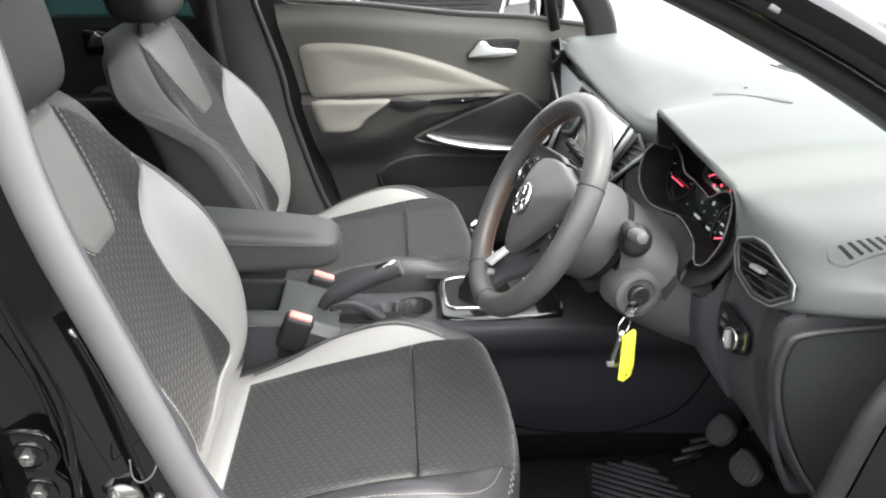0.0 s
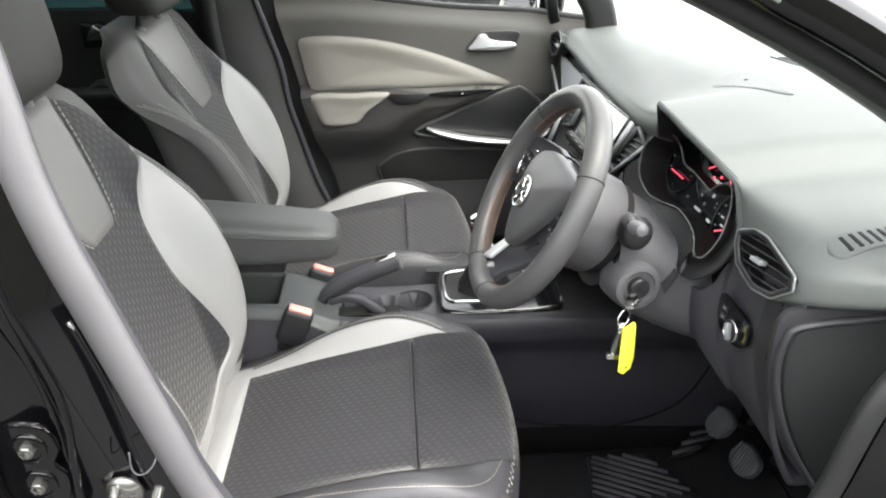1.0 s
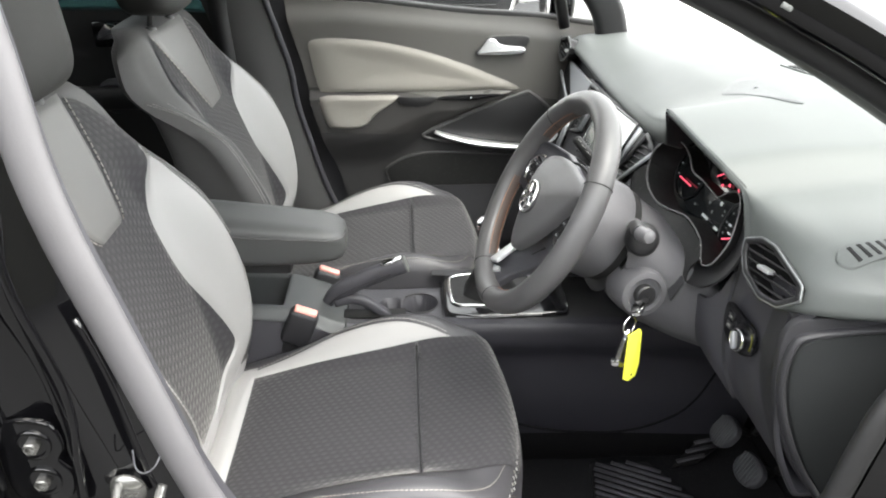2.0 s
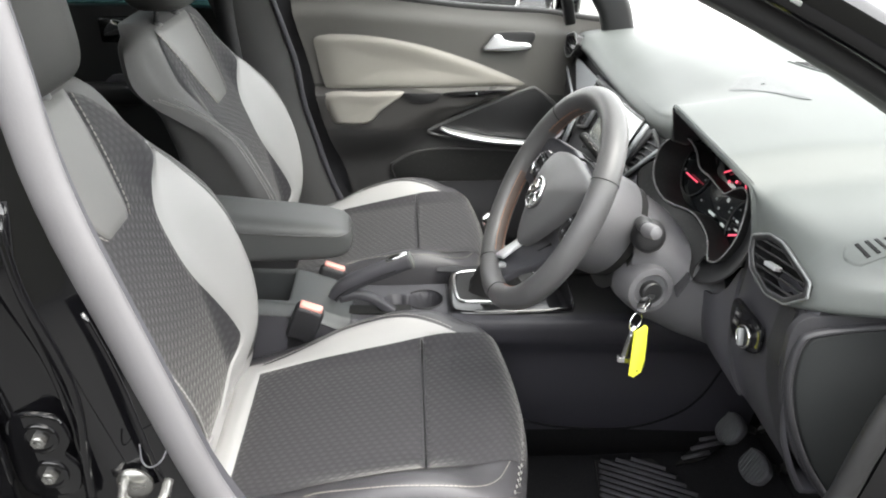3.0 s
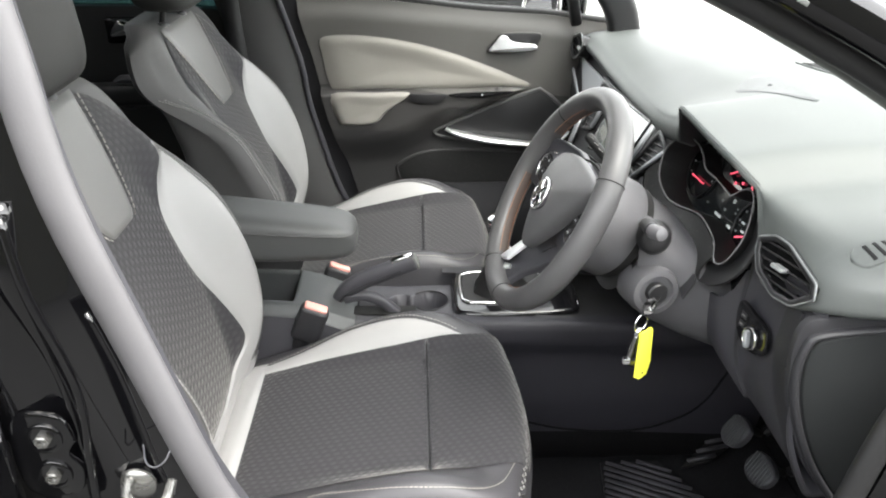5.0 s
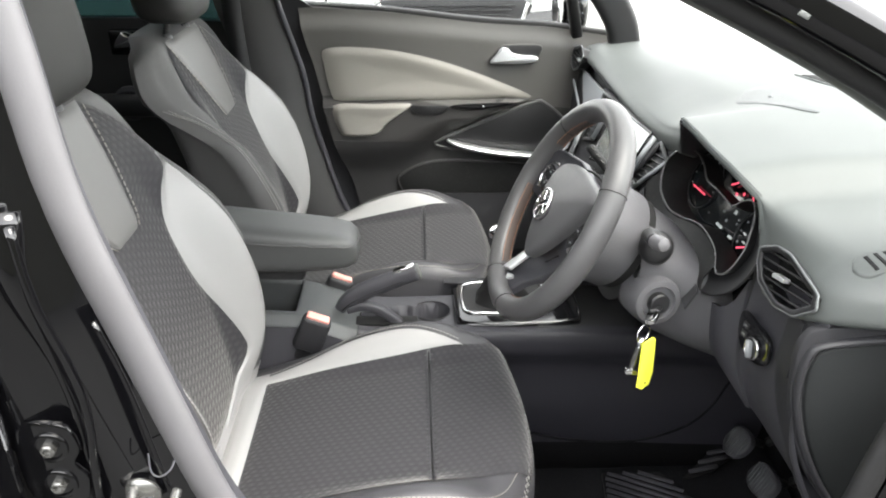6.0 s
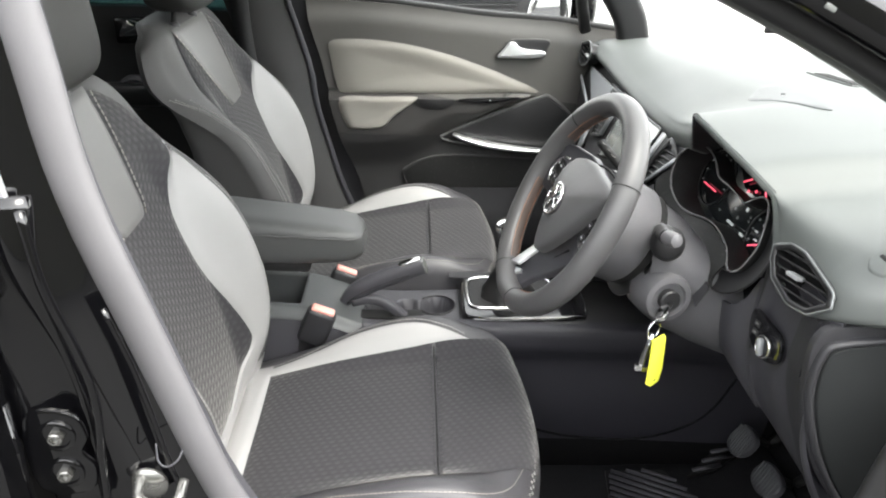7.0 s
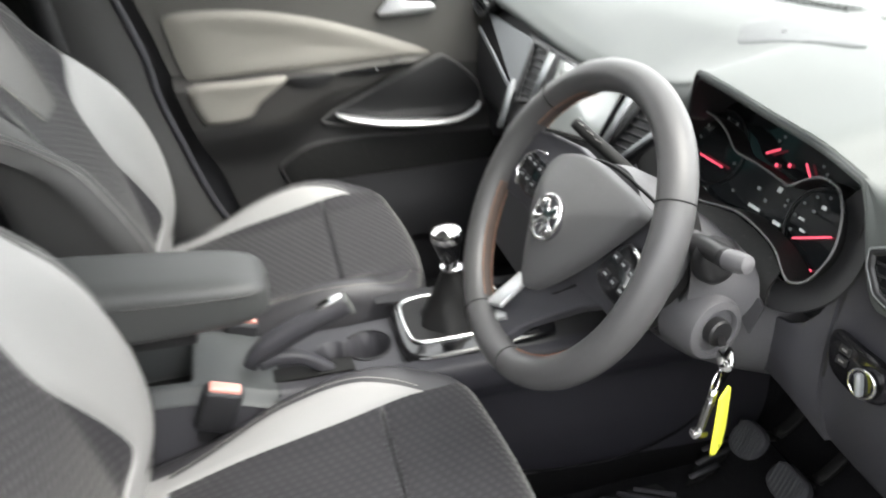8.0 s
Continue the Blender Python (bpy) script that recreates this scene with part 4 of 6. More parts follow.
part("hood_lining", settled(sheet(lambda y, k: Vector((along(EDGE_X, y) + (0.004, 0.06, 0.11, 0.125)[int(k)], y, along(EDGE_Z, y) - (0.0065, 0.022, 0.036, 0.12)[int(k)])), span(-0.585, -0.215, 25), range(4), 0.002)), DARK_PLASTIC, dash, "black underside of the instrument hood")
FACE_X = [(0.58, 0.665), (0.66, 0.605), (0.757, 0.56), (0.83, 0.549), (0.9, 0.55), (0.95, 0.556), (1.0, 0.578)]
FACE_LOW = [(-0.74, 0.665), (-0.6, 0.68), (-0.54, 0.695), (-0.49, 0.72), (-0.44, 0.735), (-0.13, 0.74)]


def fascia(y, t, ztop=0.985):
    """Lower face of the driver's side, from the pad down to the knees, then curling under."""
    low = along(FACE_LOW, y)
    ztop = ztop - 0.03 * smooth01((-0.5 - y) / 0.06)
    z = ztop + (low - ztop) * min(1.0, t / 0.85)
    k = max(0.0, t - 0.85) / 0.15
    return Vector((along(FACE_X, z) + max(0.0, along(EDGE_X, y) - 0.547) * smooth01((z - 0.86) / 0.07) + 0.09 * k * k + 0.02 * k - 0.006 * smooth01((-0.66 - y) / 0.06), y, z - 0.012 * math.sin(k * math.pi / 2) + 0.02 * k * k))


part("lower_fascia", settled(sheet(fascia, span(-0.712, -0.535, 21), span(0, 1, 35), 0.005)), GREY_PLASTIC, dash, "charcoal grained plastic fascia beside the wheel")
STRIP_Y = [(0.70, -0.703), (0.755, -0.69), (0.796, -0.66), (0.836, -0.647), (0.90, -0.651), (0.96, -0.655)]


def corner_strip(s, t):
    """A separate cover over the fascia's corner beside the door."""
    p = fascia(-0.7, 0.04 + 0.92 * t)
    y = along(STRIP_Y, p.z)
    p = fascia(y + (-0.713 - y) * s, 0.04 + 0.92 * t)
    return p - Vector((0.0035, 0, 0))


part("corner_strip", settled(sheet(corner_strip, span(0, 1, 9), span(0, 1, 31), 0.003)), PLASTIC, dash, "dark corner cover with a pull step")
part("pull_step", settled(sheet(lambda s, t: corner_strip(s * 0.62, 0.02 + 0.26 * t) - Vector((0.004, 0, 0)), span(0, 1, 7), span(0, 1, 11), 0.004)), PLASTIC, dash)
part("knee_panel", settled(sheet(lambda y, t: fascia(y, t, along([(-0.5345, 0.93), (-0.51, 0.87), (-0.47, 0.835), (-0.4, 0.82)], y)), span(-0.5345, -0.13, 19), span(0, 1, 21), 0.005)), GREY_PLASTIC, dash, "charcoal knee panel below the column")
part("bay_wall", settled(sheet(lambda t, z: Vector((0.55 + 0.1 * t, -0.540 + 0.05 * t, z)), span(0, 1, 5), span(0.80, 1.02, 9), 0.004)), DARK_PLASTIC, dash)
part("glovebox_front", sheet(lambda y, t: Vector((along([(0, 0.60), (0.25, 0.565), (0.6, 0.575), (1, 0.70)], t), y, 0.94 - 0.38 * t)), span(0.2, 0.73, 19), span(0, 1, 17), 0.006), PLASTIC, dash)
END = axes(SETTLE + Vector((0, -0.704, 0)), (1, 0, 0), (0, 0, 1))  # z points out of the car
end_panel = part("end_panel", prism(curve_ring([(0.535, 0.935), (0.60, 0.945), (0.85, 0.95), (1.14, 0.95), (1.14, 0.5), (0.9, 0.46), (0.72, 0.55), (0.625, 0.66), (0.572, 0.735), (0.542, 0.81), (0.53, 0.87)], 4), 0.010, END, 0.004), PLASTIC, dash, "dark plastic dashboard end panel")
inset = curve_ring([(0.566, 0.916), (0.642, 0.925), (0.8, 0.928), (1.1, 0.93), (1.1, 0.55), (0.87, 0.47), (0.72, 0.57), (0.627, 0.672), (0.58, 0.752), (0.554, 0.82), (0.546, 0.866), (0.549, 0.9)], 4)
part("end_panel_inset", prism(inset, 0.005, END @ pose(0, 0, 0.008), 0.004, 3), END_PLASTIC, end_panel, "dark green-grey inset")
ridge = curve_ring([(0.559, 0.922), (0.641, 0.929), (0.8, 0.933), (1.1, 0.935), (1.1, 0.54), (0.87, 0.46), (0.71, 0.565), (0.62, 0.675), (0.573, 0.752), (0.546, 0.82), (0.537, 0.868), (0.542, 0.908)], 4)
part("panel_rim", sweep([END @ Vector((x, y, 0.011)) for x, y in ridge], [(0.005 * math.cos(a), 0.0075 * math.sin(a)) for a in span(0, 2 * math.pi, 13)[:-1]], True, up=(0, 1, 0)), PLASTIC, end_panel, "soft raised rim")
part("end_panel_far", prism([(0.58, 0.70), (0.60, 0.60), (1.1, 0.5), (1.15, 0.94), (0.585, 0.94)], 0.012, axes((0, 0.735, 0), (1, 0, 0), (0, 0, 1)), 0.004), PLASTIC, dash)
# Black sheet added to stand for the shade beneath the dashboard.
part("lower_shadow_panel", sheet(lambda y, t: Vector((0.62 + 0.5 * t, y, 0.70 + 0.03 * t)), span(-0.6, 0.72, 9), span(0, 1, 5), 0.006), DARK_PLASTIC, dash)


def air_vent(name, outline, m, slats, tilt, parent, tab=True, sharp=False):
    """A framed outlet: recessed dark box, chrome edge, slats and a small thumb tab. outline in the plane of m, z out of it."""
    if sharp:
        pts = [Vector((x, y, 0)) for x, y in outline]
        ring = [p + (q - p) * t for p, q in zip(pts, pts[1:] + pts[:1]) for t in (0.03, 0.35, 0.65, 0.97)]
    else:
        ring = curve_through([(x, y, 0) for x, y in outline], 5, True)
    vent = part(name, prism([(p.x, p.y) for p in ring], 0.004, m @ pose(0, 0, -0.03)), RUBBER, parent, "dark air outlet with slats")
    part("vent_frame", sweep([m @ p for p in ring], [(0.005 * math.cos(a), 0.003 * math.sin(a)) for a in span(0, 2 * math.pi, 11)[:-1]], True, up=m.to_3x3() @ Vector((0, 0, 1))), DARK_PLASTIC, vent)
    if not sharp:
        part("chrome_edge", sweep([m @ (p * 1.07 + Vector((0, 0, 0.0015))) for p in ring], circle(0.0018, 6), True, up=m.to_3x3() @ Vector((0, 0, 1))), EDGE_SILVER, vent, "thin silver edge")
    wall = sheet(lambda k, d: m @ (ring[int(k) % len(ring)] * (1 - 0.1 * d) + Vector((0, 0, -0.03 * d))), range(len(ring) + 1), (0, 1))
    part("vent_throat", wall, DARK_PLASTIC, vent)
    ys = [p.y for p in ring]
    xs = [p.x for p in ring]
    cs, sn = math.cos(radians(tilt)), math.sin(radians(tilt))
    across = [p.x * -sn + p.y * cs for p in ring]
    lo, hi = min(across), max(across)
    for k in range(slats):
        h = lo + (hi - lo) * (k + 1) / (slats + 1)
        cuts = []
        for p, q in zip(ring, ring[1:] + ring[:1]):
            a, b = p.x * -sn + p.y * cs - h, q.x * -sn + q.y * cs - h
            if (a < 0) != (b < 0):
                c = p + (q - p) * (a / (a - b))
                cuts.append(c.x * cs + c.y * sn)
        if len(cuts) >= 2:
            a, b = min(cuts) * 0.97, max(cuts) * 0.97
            mid = (a + b) / 2
            part("slat", block((b - a, 0.0024, 0.009), m @ pose(mid * cs - h * sn, mid * sn + h * cs, -0.005) @ pose(0, 0, 0, -22, 0, tilt), 0.0006, 1), SLAT, vent)
    if tab:
        part("thumb_tab", block((0.024, 0.006, 0.012), m @ pose(0.015 if not sharp else 0, 0.006 if not sharp else 0, 0.001, 0, 0, tilt), 0.002), SATIN, vent)
    return vent


air_vent("side_vent", vent_shape, vent_seat, 5, 6, dash)
vent_far = axes((0.56, 0.665, 0.945), (0, -1, 0), (0.2, 0, 1))
air_vent("side_vent", [(-x, y) for x, y in vent_shape[::-1]], vent_far, 5, -6, dash)

# light switch panel
SWITCH = axes((0.5665, -0.549, 0.829), (0.12, -1, 0), (0.1, 0, 1))
sw = part("switch_panel", prism(curve_ring([(-0.04, 0.023), (-0.005, 0.023), (0.031, 0.016), (0.036, -0.016), (0.004, -0.029), (-0.033, -0.016)]), 0.006, SWITCH, 0.003), PIANO, dash, "black light switch panel")
knob = part("light_knob", lathe([(0.0165, 0), (0.0165, 0.004), (0.0145, 0.009), (0.013, 0.0095), (0.004, 0.0085)], SWITCH @ pose(0.012, -0.006, 0.005)), PIANO, sw, "rotary light switch with a chrome ring")
part("knob_ring", tube([SWITCH @ Vector((0.012 + 0.0148 * math.cos(a), -0.006 + 0.0148 * math.sin(a), 0.0135)) for a in span(0, 2 * math.pi, 33)[:-1]], 0.0015, 8, True), CHROME, knob, "chrome ring")
part("knob_grip", block((0.007, 0.024, 0.009), SWITCH @ pose(0.012, -0.006, 0.017, 0, 0, 20), 0.003, 3), DULL_SILVER, knob)
for k in range(2):
    part("button", block((0.013, 0.009, 0.002), SWITCH @ pose(-0.02, -0.002 + 0.013 * k, 0.0068), 0.0005), DARK_PLASTIC, sw)
    part("button_mark", block((0.006, 0.002, 0.0006), SWITCH @ pose(-0.02, -0.002 + 0.013 * k, 0.0081), 0), THREAD, sw)

# sensor plate, windscreen slots and side demister let into the pad
plate = curve_ring([(0.664, -0.14), (0.684, -0.105), (0.711, -0.073), (0.735, -0.078), (0.74, -0.11), (0.735, -0.2), (0.73, -0.285), (0.705, -0.268), (0.68, -0.2)], 4)


def laid(outline, high):
    """A thin plate that follows the pad."""
    bm = bmesh.new()
    n = len(outline)
    cx, cy = sum(p[0] for p in outline) / n, sum(p[1] for p in outline) / n
    last = [bm.verts.new((x, y, dash_top(x, y) - 0.004)) for x, y in outline]
    for s in (1.0, 0.97, 0.75, 0.5, 0.25, 0.05):
        row = []
        for x, y in outline:
            p, q = cx + (x - cx) * s, cy + (y - cy) * s
            row.append(bm.verts.new((p, q, dash_top(p, q) + (high * 0.4 if s == 1.0 else high))))
        for k in range(n):
            bm.faces.new((last[k], last[(k + 1) % n], row[(k + 1) % n], row[k]))
        last = row
    bm.faces.new(last)
    return tidy(settled(bm), angle=30)


plate_ob = part("sensor_plate", laid(plate, 0.0014), CONSOLE_PLASTIC, pad, "flush plastic sensor cover")
part("sensor", lathe([(0.004, 0), (0.004, 0.001), (0.002, 0.002), (0.001, 0.0022)], pose(0.708, -0.165, dash_top(0.708, -0.165) + 0.0008), 16), PIANO, plate_ob)
for y0 in (-0.308, -0.083):
    grille = part("demister_grille", laid([(0.858, y0 - 0.02), (0.893, y0 - 0.02), (0.893, y0 + 0.145), (0.858, y0 + 0.145)], 0.0008), DASH, pad)
    for k in range(10):
        part("slot", laid([(0.862, y0 - 0.012 + 0.0142 * k), (0.889, y0 - 0.012 + 0.0142 * k), (0.889, y0 - 0.0045 + 0.0142 * k), (0.862, y0 - 0.0045 + 0.0142 * k)], 0.0026), RUBBER, grille)
demist = part("side_demister", laid(curve_ring([(0.578, -0.696), (0.594, -0.686), (0.66, -0.69), (0.675, -0.699), (0.66, -0.714), (0.60, -0.717), (0.582, -0.709)], 3), 0.003), DASH, pad, "grey side demister grille")
for k in range(7):
    part("slot", laid([(0.596 + 0.0105 * k, -0.712), (0.6 + 0.0105 * k, -0.712), (0.595 + 0.0105 * k, -0.691), (0.591 + 0.0105 * k, -0.691)], 0.0038), RUBBER, demist)
# ---- instrument cluster ----
TILT20 = (math.sin(radians(20)), 0, math.cos(radians(20)))
RIMS = axes((0.545, -0.30, 0.93), (0.06, -1, 0), TILT20)      # plane of the raised rim
CLUSTER = axes((0.601, -0.30, 0.92), (0.06, -1, 0), TILT20)   # plane of the dials, deeper in
cluster = thing("instrument_cluster", (0.6, -0.3, 0.88), "instrument cluster with lit red needles in a chrome-edged double dial", "instrument cluster")
bezel_pts = [(-0.126, 0.0044, 0), (-0.1251, 0.0329, 0), (-0.1, 0.0585, -0.006), (-0.0738, 0.0624, -0.0139), (-0.0388, 0.0541, -0.0146), (-0.0108, 0.0377, -0.0161), (0.0272, 0.0367, -0.0162), (0.0712, 0.0332, -0.0165), (0.0854, 0.0327, -0.0166),
             (0.1012, 0.0457, -0.0154), (0.1192, 0.056, -0.013), (0.139, 0.0585, -0.008), (0.1568, 0.054, -0.004), (0.1757, 0.035, 0), (0.185, 0.006, 0), (0.183, -0.017, 0), (0.174, -0.04, 0), (0.156, -0.0503, 0), (0.139, -0.045, -0.003),
             (0.122, -0.037, -0.008), (0.1, -0.03, -0.012), (0.07, -0.025, -0.014), (0.04, -0.0225, -0.014), (0.0125, -0.027, -0.012), (-0.0185, -0.0345, -0.008), (-0.0543, -0.0366, -0.003), (-0.1, -0.0232, 0)]
bez = curve_through(bezel_pts, 4, True)
part("back_plate", prism([(-0.17, -0.10), (0.17, -0.10), (0.17, 0.095), (-0.17, 0.095)], 0.004, CLUSTER @ pose(0, 0, -0.006)), SCREEN, cluster, "black glossy dial face")
part("bezel", sweep([RIMS @ p for p in bez], circle(0.0016, 6), True, up=RIMS.to_3x3() @ Vector((0, 0, 1))), BEZEL, cluster, "thin satin rim round both dials")


def tube_wall(k, d):
    """The dark tube from the raised rim down to the dials."""
    p = bez[int(k) % len(bez)]
    inward = Vector((p.x * (1 - 0.05 * d), p.y * (1 - 0.05 * d), p.z + (-0.05 - p.z) * d))
    return RIMS @ inward


part("bezel_wall", sheet(tube_wall, range(len(bez) + 1), span(0, 1, 5)), RUBBER, cluster, "dark tube wall inside the rim")
for x, y, r in ((-0.085, 0.012, 0.048), (0.11, -0.012, 0.046)):
    ring = [(x + r * math.cos(a), y + r * math.sin(a)) for a in span(0, 2 * math.pi, 41)[:-1]]
    part("dial_ring", sweep([CLUSTER @ Vector((p, q, 0.0005)) for p, q in ring], circle(0.0012, 5), True, up=CLUSTER.to_3x3() @ Vector((0, 0, 1))), DARK_PLASTIC, cluster)
low = bezel_pts[18:] + bezel_pts[:1]
part("lower_lip", sheet(lambda k, t: RIMS @ Vector((low[int(k)][0] * (1 + 0.10 * t), low[int(k)][1] - 0.003 - 0.036 * t, low[int(k)][2] * (1 - t) + 0.012 * math.sin(t * 2.2))), range(len(low)), span(0, 1, 8), 0.003), RUBBER, cluster, "black lower lip with two buttons")
part("lip_step", sheet(lambda k, t: RIMS @ Vector((low[int(k)][0] * (1.11 + 0.03 * t), low[int(k)][1] - 0.041 - 0.03 * t, 0.012 + 0.008 * t)), range(len(low)), span(0, 1, 5), 0.003), PLASTIC, cluster)
part("dial_tube", sheet(lambda a, t: RIMS @ Vector((0.122 + (0.063 + 0.036 * t) * math.cos(a), -0.002 + (0.058 + 0.03 * t) * math.sin(a), -0.012 + 0.012 * t)), span(-2.3, 0.95, 31), span(0, 1, 5), 0.003), DARK_PLASTIC, cluster, "black surround of the right dial")


def mark(name, a, b, w, mat, high=-0.0075, parent=cluster, m=CLUSTER):
    a, b = Vector((*a, high)), Vector((*b, high))
    mid, d = (a + b) / 2, b - a
    return part(name, block((d.length, w, 0.0012), m @ Matrix.Translation(mid) @ pose(0, 0, 0, 0, 0, math.degrees(math.atan2(d.y, d.x))), 0), mat, parent)


mark("needle", (-0.106, -0.006), (-0.059, -0.006), 0.0022, RED_GLOW, 0.004)
mark("needle", (0.088, -0.034), (0.133, -0.01), 0.0022, RED_GLOW, 0.004)
mark("temperature_needle", (-0.003, 0.035), (0.015, 0.047), 0.0022, RED_GLOW, 0.004)
mark("fuel_needle", (0.058, 0.046), (0.073, 0.033), 0.0022, RED_GLOW, 0.004)
for x, y in ((0.017, 0.028), (0.035, 0.035), (0.127, -0.055)):
    mark("warning_light", (x - 0.0022, y), (x + 0.0022, y), 0.004, RED_GLOW, 0.001)
for x, y, w, h in ((0.038, 0.005, 0.006, 0.006), (0.008, -0.006, 0.005, 0.004), (0.014, -0.029, 0.02, 0.004), (0.025, -0.015, 0.004, 0.004), (0.055, -0.031, 0.012, 0.004), (0.055, -0.008, 0.003, 0.003), (0.055, -0.001, 0.003, 0.003),
                   (-0.029, -0.025, 0.004, 0.003), (0.104, 0.012, 0.006, 0.004), (0.084, -0.011, 0.008, 0.0025), (0.092, -0.022, 0.008, 0.0025), (0.094, 0.003, 0.005, 0.003)):
    mark("lit_symbol", (x - w / 2, y), (x + w / 2, y), h, WHITE_GLOW if w > 0.0055 else DIM_GLOW, 0.0)
for k in range(9):
    a = radians(205 - 27 * k)
    for cx, cy, r in ((0.11, -0.012, 0.037), (-0.085, 0.012, 0.039)):
        mark("dial_figure", (cx + r * math.cos(a) - 0.0016, cy + r * math.sin(a)), (cx + r * math.cos(a) + 0.0016, cy + r * math.sin(a)), 0.0028, DIM_GLOW, 0.0)
for x, y in ((0.004, 0.054), (0.009, 0.061), (0.078, 0.051), (0.087, 0.045)):
    mark("gauge_figure", (x - 0.0015, y), (x + 0.0015, y), 0.0028, DIM_GLOW, 0.0)
for x, y in ((-0.02, -0.062), (0.026, -0.052)):
    mark("button_mark", (x - 0.003, y), (x + 0.003, y), 0.003, DIM_GLOW, 0.0185, cluster, RIMS)

# ---- centre stack ----
STACK = axes((0.52, 0.10, 0.87), (0, -1, 0), (math.sin(radians(27)), 0, math.cos(radians(27))))
stack = thing("centre_stack", (0.6, 0.1, 0.6), "centre stack with touch screen, silver edging and two air outlets", "centre stack")
part("stack_body", prism([(-0.285, 0.085), (-0.12, 0.088), (0.19, 0.105), (0.262, 0.088), (0.252, 0.065), (0.19, -0.012), (0.14, -0.06), (0.13, -0.26), (-0.17, -0.26), (-0.2, -0.10)], 0.03, STACK @ pose(0, 0, -0.036), 0.004), PLASTIC, stack, "dark centre stack body")
screen = part("touch_screen", prism([(-0.104, 0.078), (0.118, 0.091), (0.127, 0.008), (-0.06, -0.036)], 0.005, STACK @ pose(0, 0, 0.004, -4, 0, 0), 0.002), TOUCH, stack, "glossy touch screen with the sky's haze in its colour")
part("screen_frame", sweep([STACK @ pose(0, 0, 0.004, -4, 0, 0) @ Vector((x, y, 0.004)) for x, y in ((-0.107, 0.081), (0.121, 0.094), (0.13, 0.006), (-0.062, -0.04))], rounded(0.005, 0.004, 0.001, 2), True, up=STACK.to_3x3() @ Vector((0, 0, 1))), PIANO, screen)
air_vent("centre_vent", [(-0.236, 0.078), (-0.166, 0.079), (-0.138, -0.014), (-0.202, -0.032)], STACK, 7, 8, stack, sharp=True)
air_vent("centre_vent", [(0.178, 0.094), (0.243, 0.077), (0.193, 0.0), (0.152, 0.006)], STACK, 7, 8, stack, sharp=True)


def strip(name, pts, r, mat, m=STACK, parent=stack, label=""):
    return part(name, sweep([m @ Vector((x, y, 0.006)) for x, y in pts], rounded(2 * r, 0.006, 0.002, 2), up=m.to_3x3() @ Vector((0, 0, 1))), mat, parent, label)


strip("silver_edge", [(-0.236, -0.002), (-0.222, -0.04), (-0.2, -0.091)], 0.01, DULL_SILVER, label="satin silver edge strip")
strip("silver_edge", [(-0.136, 0.08), (-0.13, -0.01)], 0.009, DULL_SILVER)
strip("silver_edge", [(0.154, 0.093), (0.1465, 0.01)], 0.0075, DULL_SILVER)
strip("silver_edge", [(0.252, 0.075), (0.19, -0.006)], 0.004, DULL_SILVER)
strip("silver_edge", [(-0.05, -0.054), (0.06, -0.04), (0.108, -0.03)], 0.005, CHROME)
controls = part("control_panel", prism([(-0.13, -0.07), (0.13, -0.046), (0.12, -0.13), (-0.12, -0.135)], 0.006, STACK, 0.002), PIANO, stack, "gloss black control panel")
for x in (-0.088, 0.03):
    part("rotary_knob", lathe([(0.016, 0), (0.016, 0.012), (0.013, 0.015), (0.004, 0.0155)], STACK @ pose(x + 0.035, -0.078, 0.006), 24), SATIN, controls)
for k in range(5):
    part("button", block((0.022, 0.010, 0.004), STACK @ pose(-0.12 + 0.052 * k, -0.116 + 0.001 * k, 0.008), 0.001), PLASTIC, controls)
fascia_far = thing("passenger_trim", (0.58, 0.5, 0.85), "satin silver trim tapering across the passenger dashboard", "dashboard trim")
TRIM_A, TRIM_B, TRIM_C = Vector((0.577, 0.685, 0.92)), Vector((0.557, 0.352, 0.94)), Vector((0.513, 0.338, 0.852))
part("trim_panel", sheet(lambda s, t: (TRIM_A + (TRIM_C - TRIM_A) * t) * (1 - s) + (TRIM_B + (TRIM_C + Vector((0, -0.012, 0)) - TRIM_B) * t) * s, span(0, 1, 9), span(0, 1, 9), 0.008), DULL_SILVER, fascia_far, "tapering satin silver trim panel")
part("trim_line", sweep([(0.556, 0.69, 0.885), (0.54, 0.545, 0.866), (0.52, 0.372, 0.838)], rounded(0.012, 0.006, 0.002, 2), up=(1, 0, 0)), DULL_SILVER, fascia_far, "narrow satin strip below the panel")
part("trim_groove", sheet(lambda s, t: Vector((0.575, 0.7, 0.9)).lerp(Vector((0.527, 0.36, 0.845)), s) + Vector((0.012, 0, 0.01 - 0.03 * t)), span(0, 1, 9), (0, 1), 0.004), DARK_PLASTIC, fascia_far, "dark groove")

# ---- steering wheel ----
TURN = radians(-4)
_wx, _wy = Vector((0.0538, -0.9985, 0)), Vector((0.4702, 0.0254, 0.8822))
WHEEL = axes((0.3171, -0.3642, 0.9458), _wx * math.cos(TURN) + _wy * math.sin(TURN), _wy)
W_OUT = WHEEL.to_3x3() @ Vector((0, 0, 1))
wheel = thing("steering_wheel", (0.32, -0.363, 0.93), "black leather steering wheel with satin silver spoke trim", "steering wheel")
RIM = 0.1603


def rim_at(a, d=0.0, h=0.0):
    return WHEEL @ Vector(((RIM + d) * math.cos(a), (RIM + d) * math.sin(a), h))


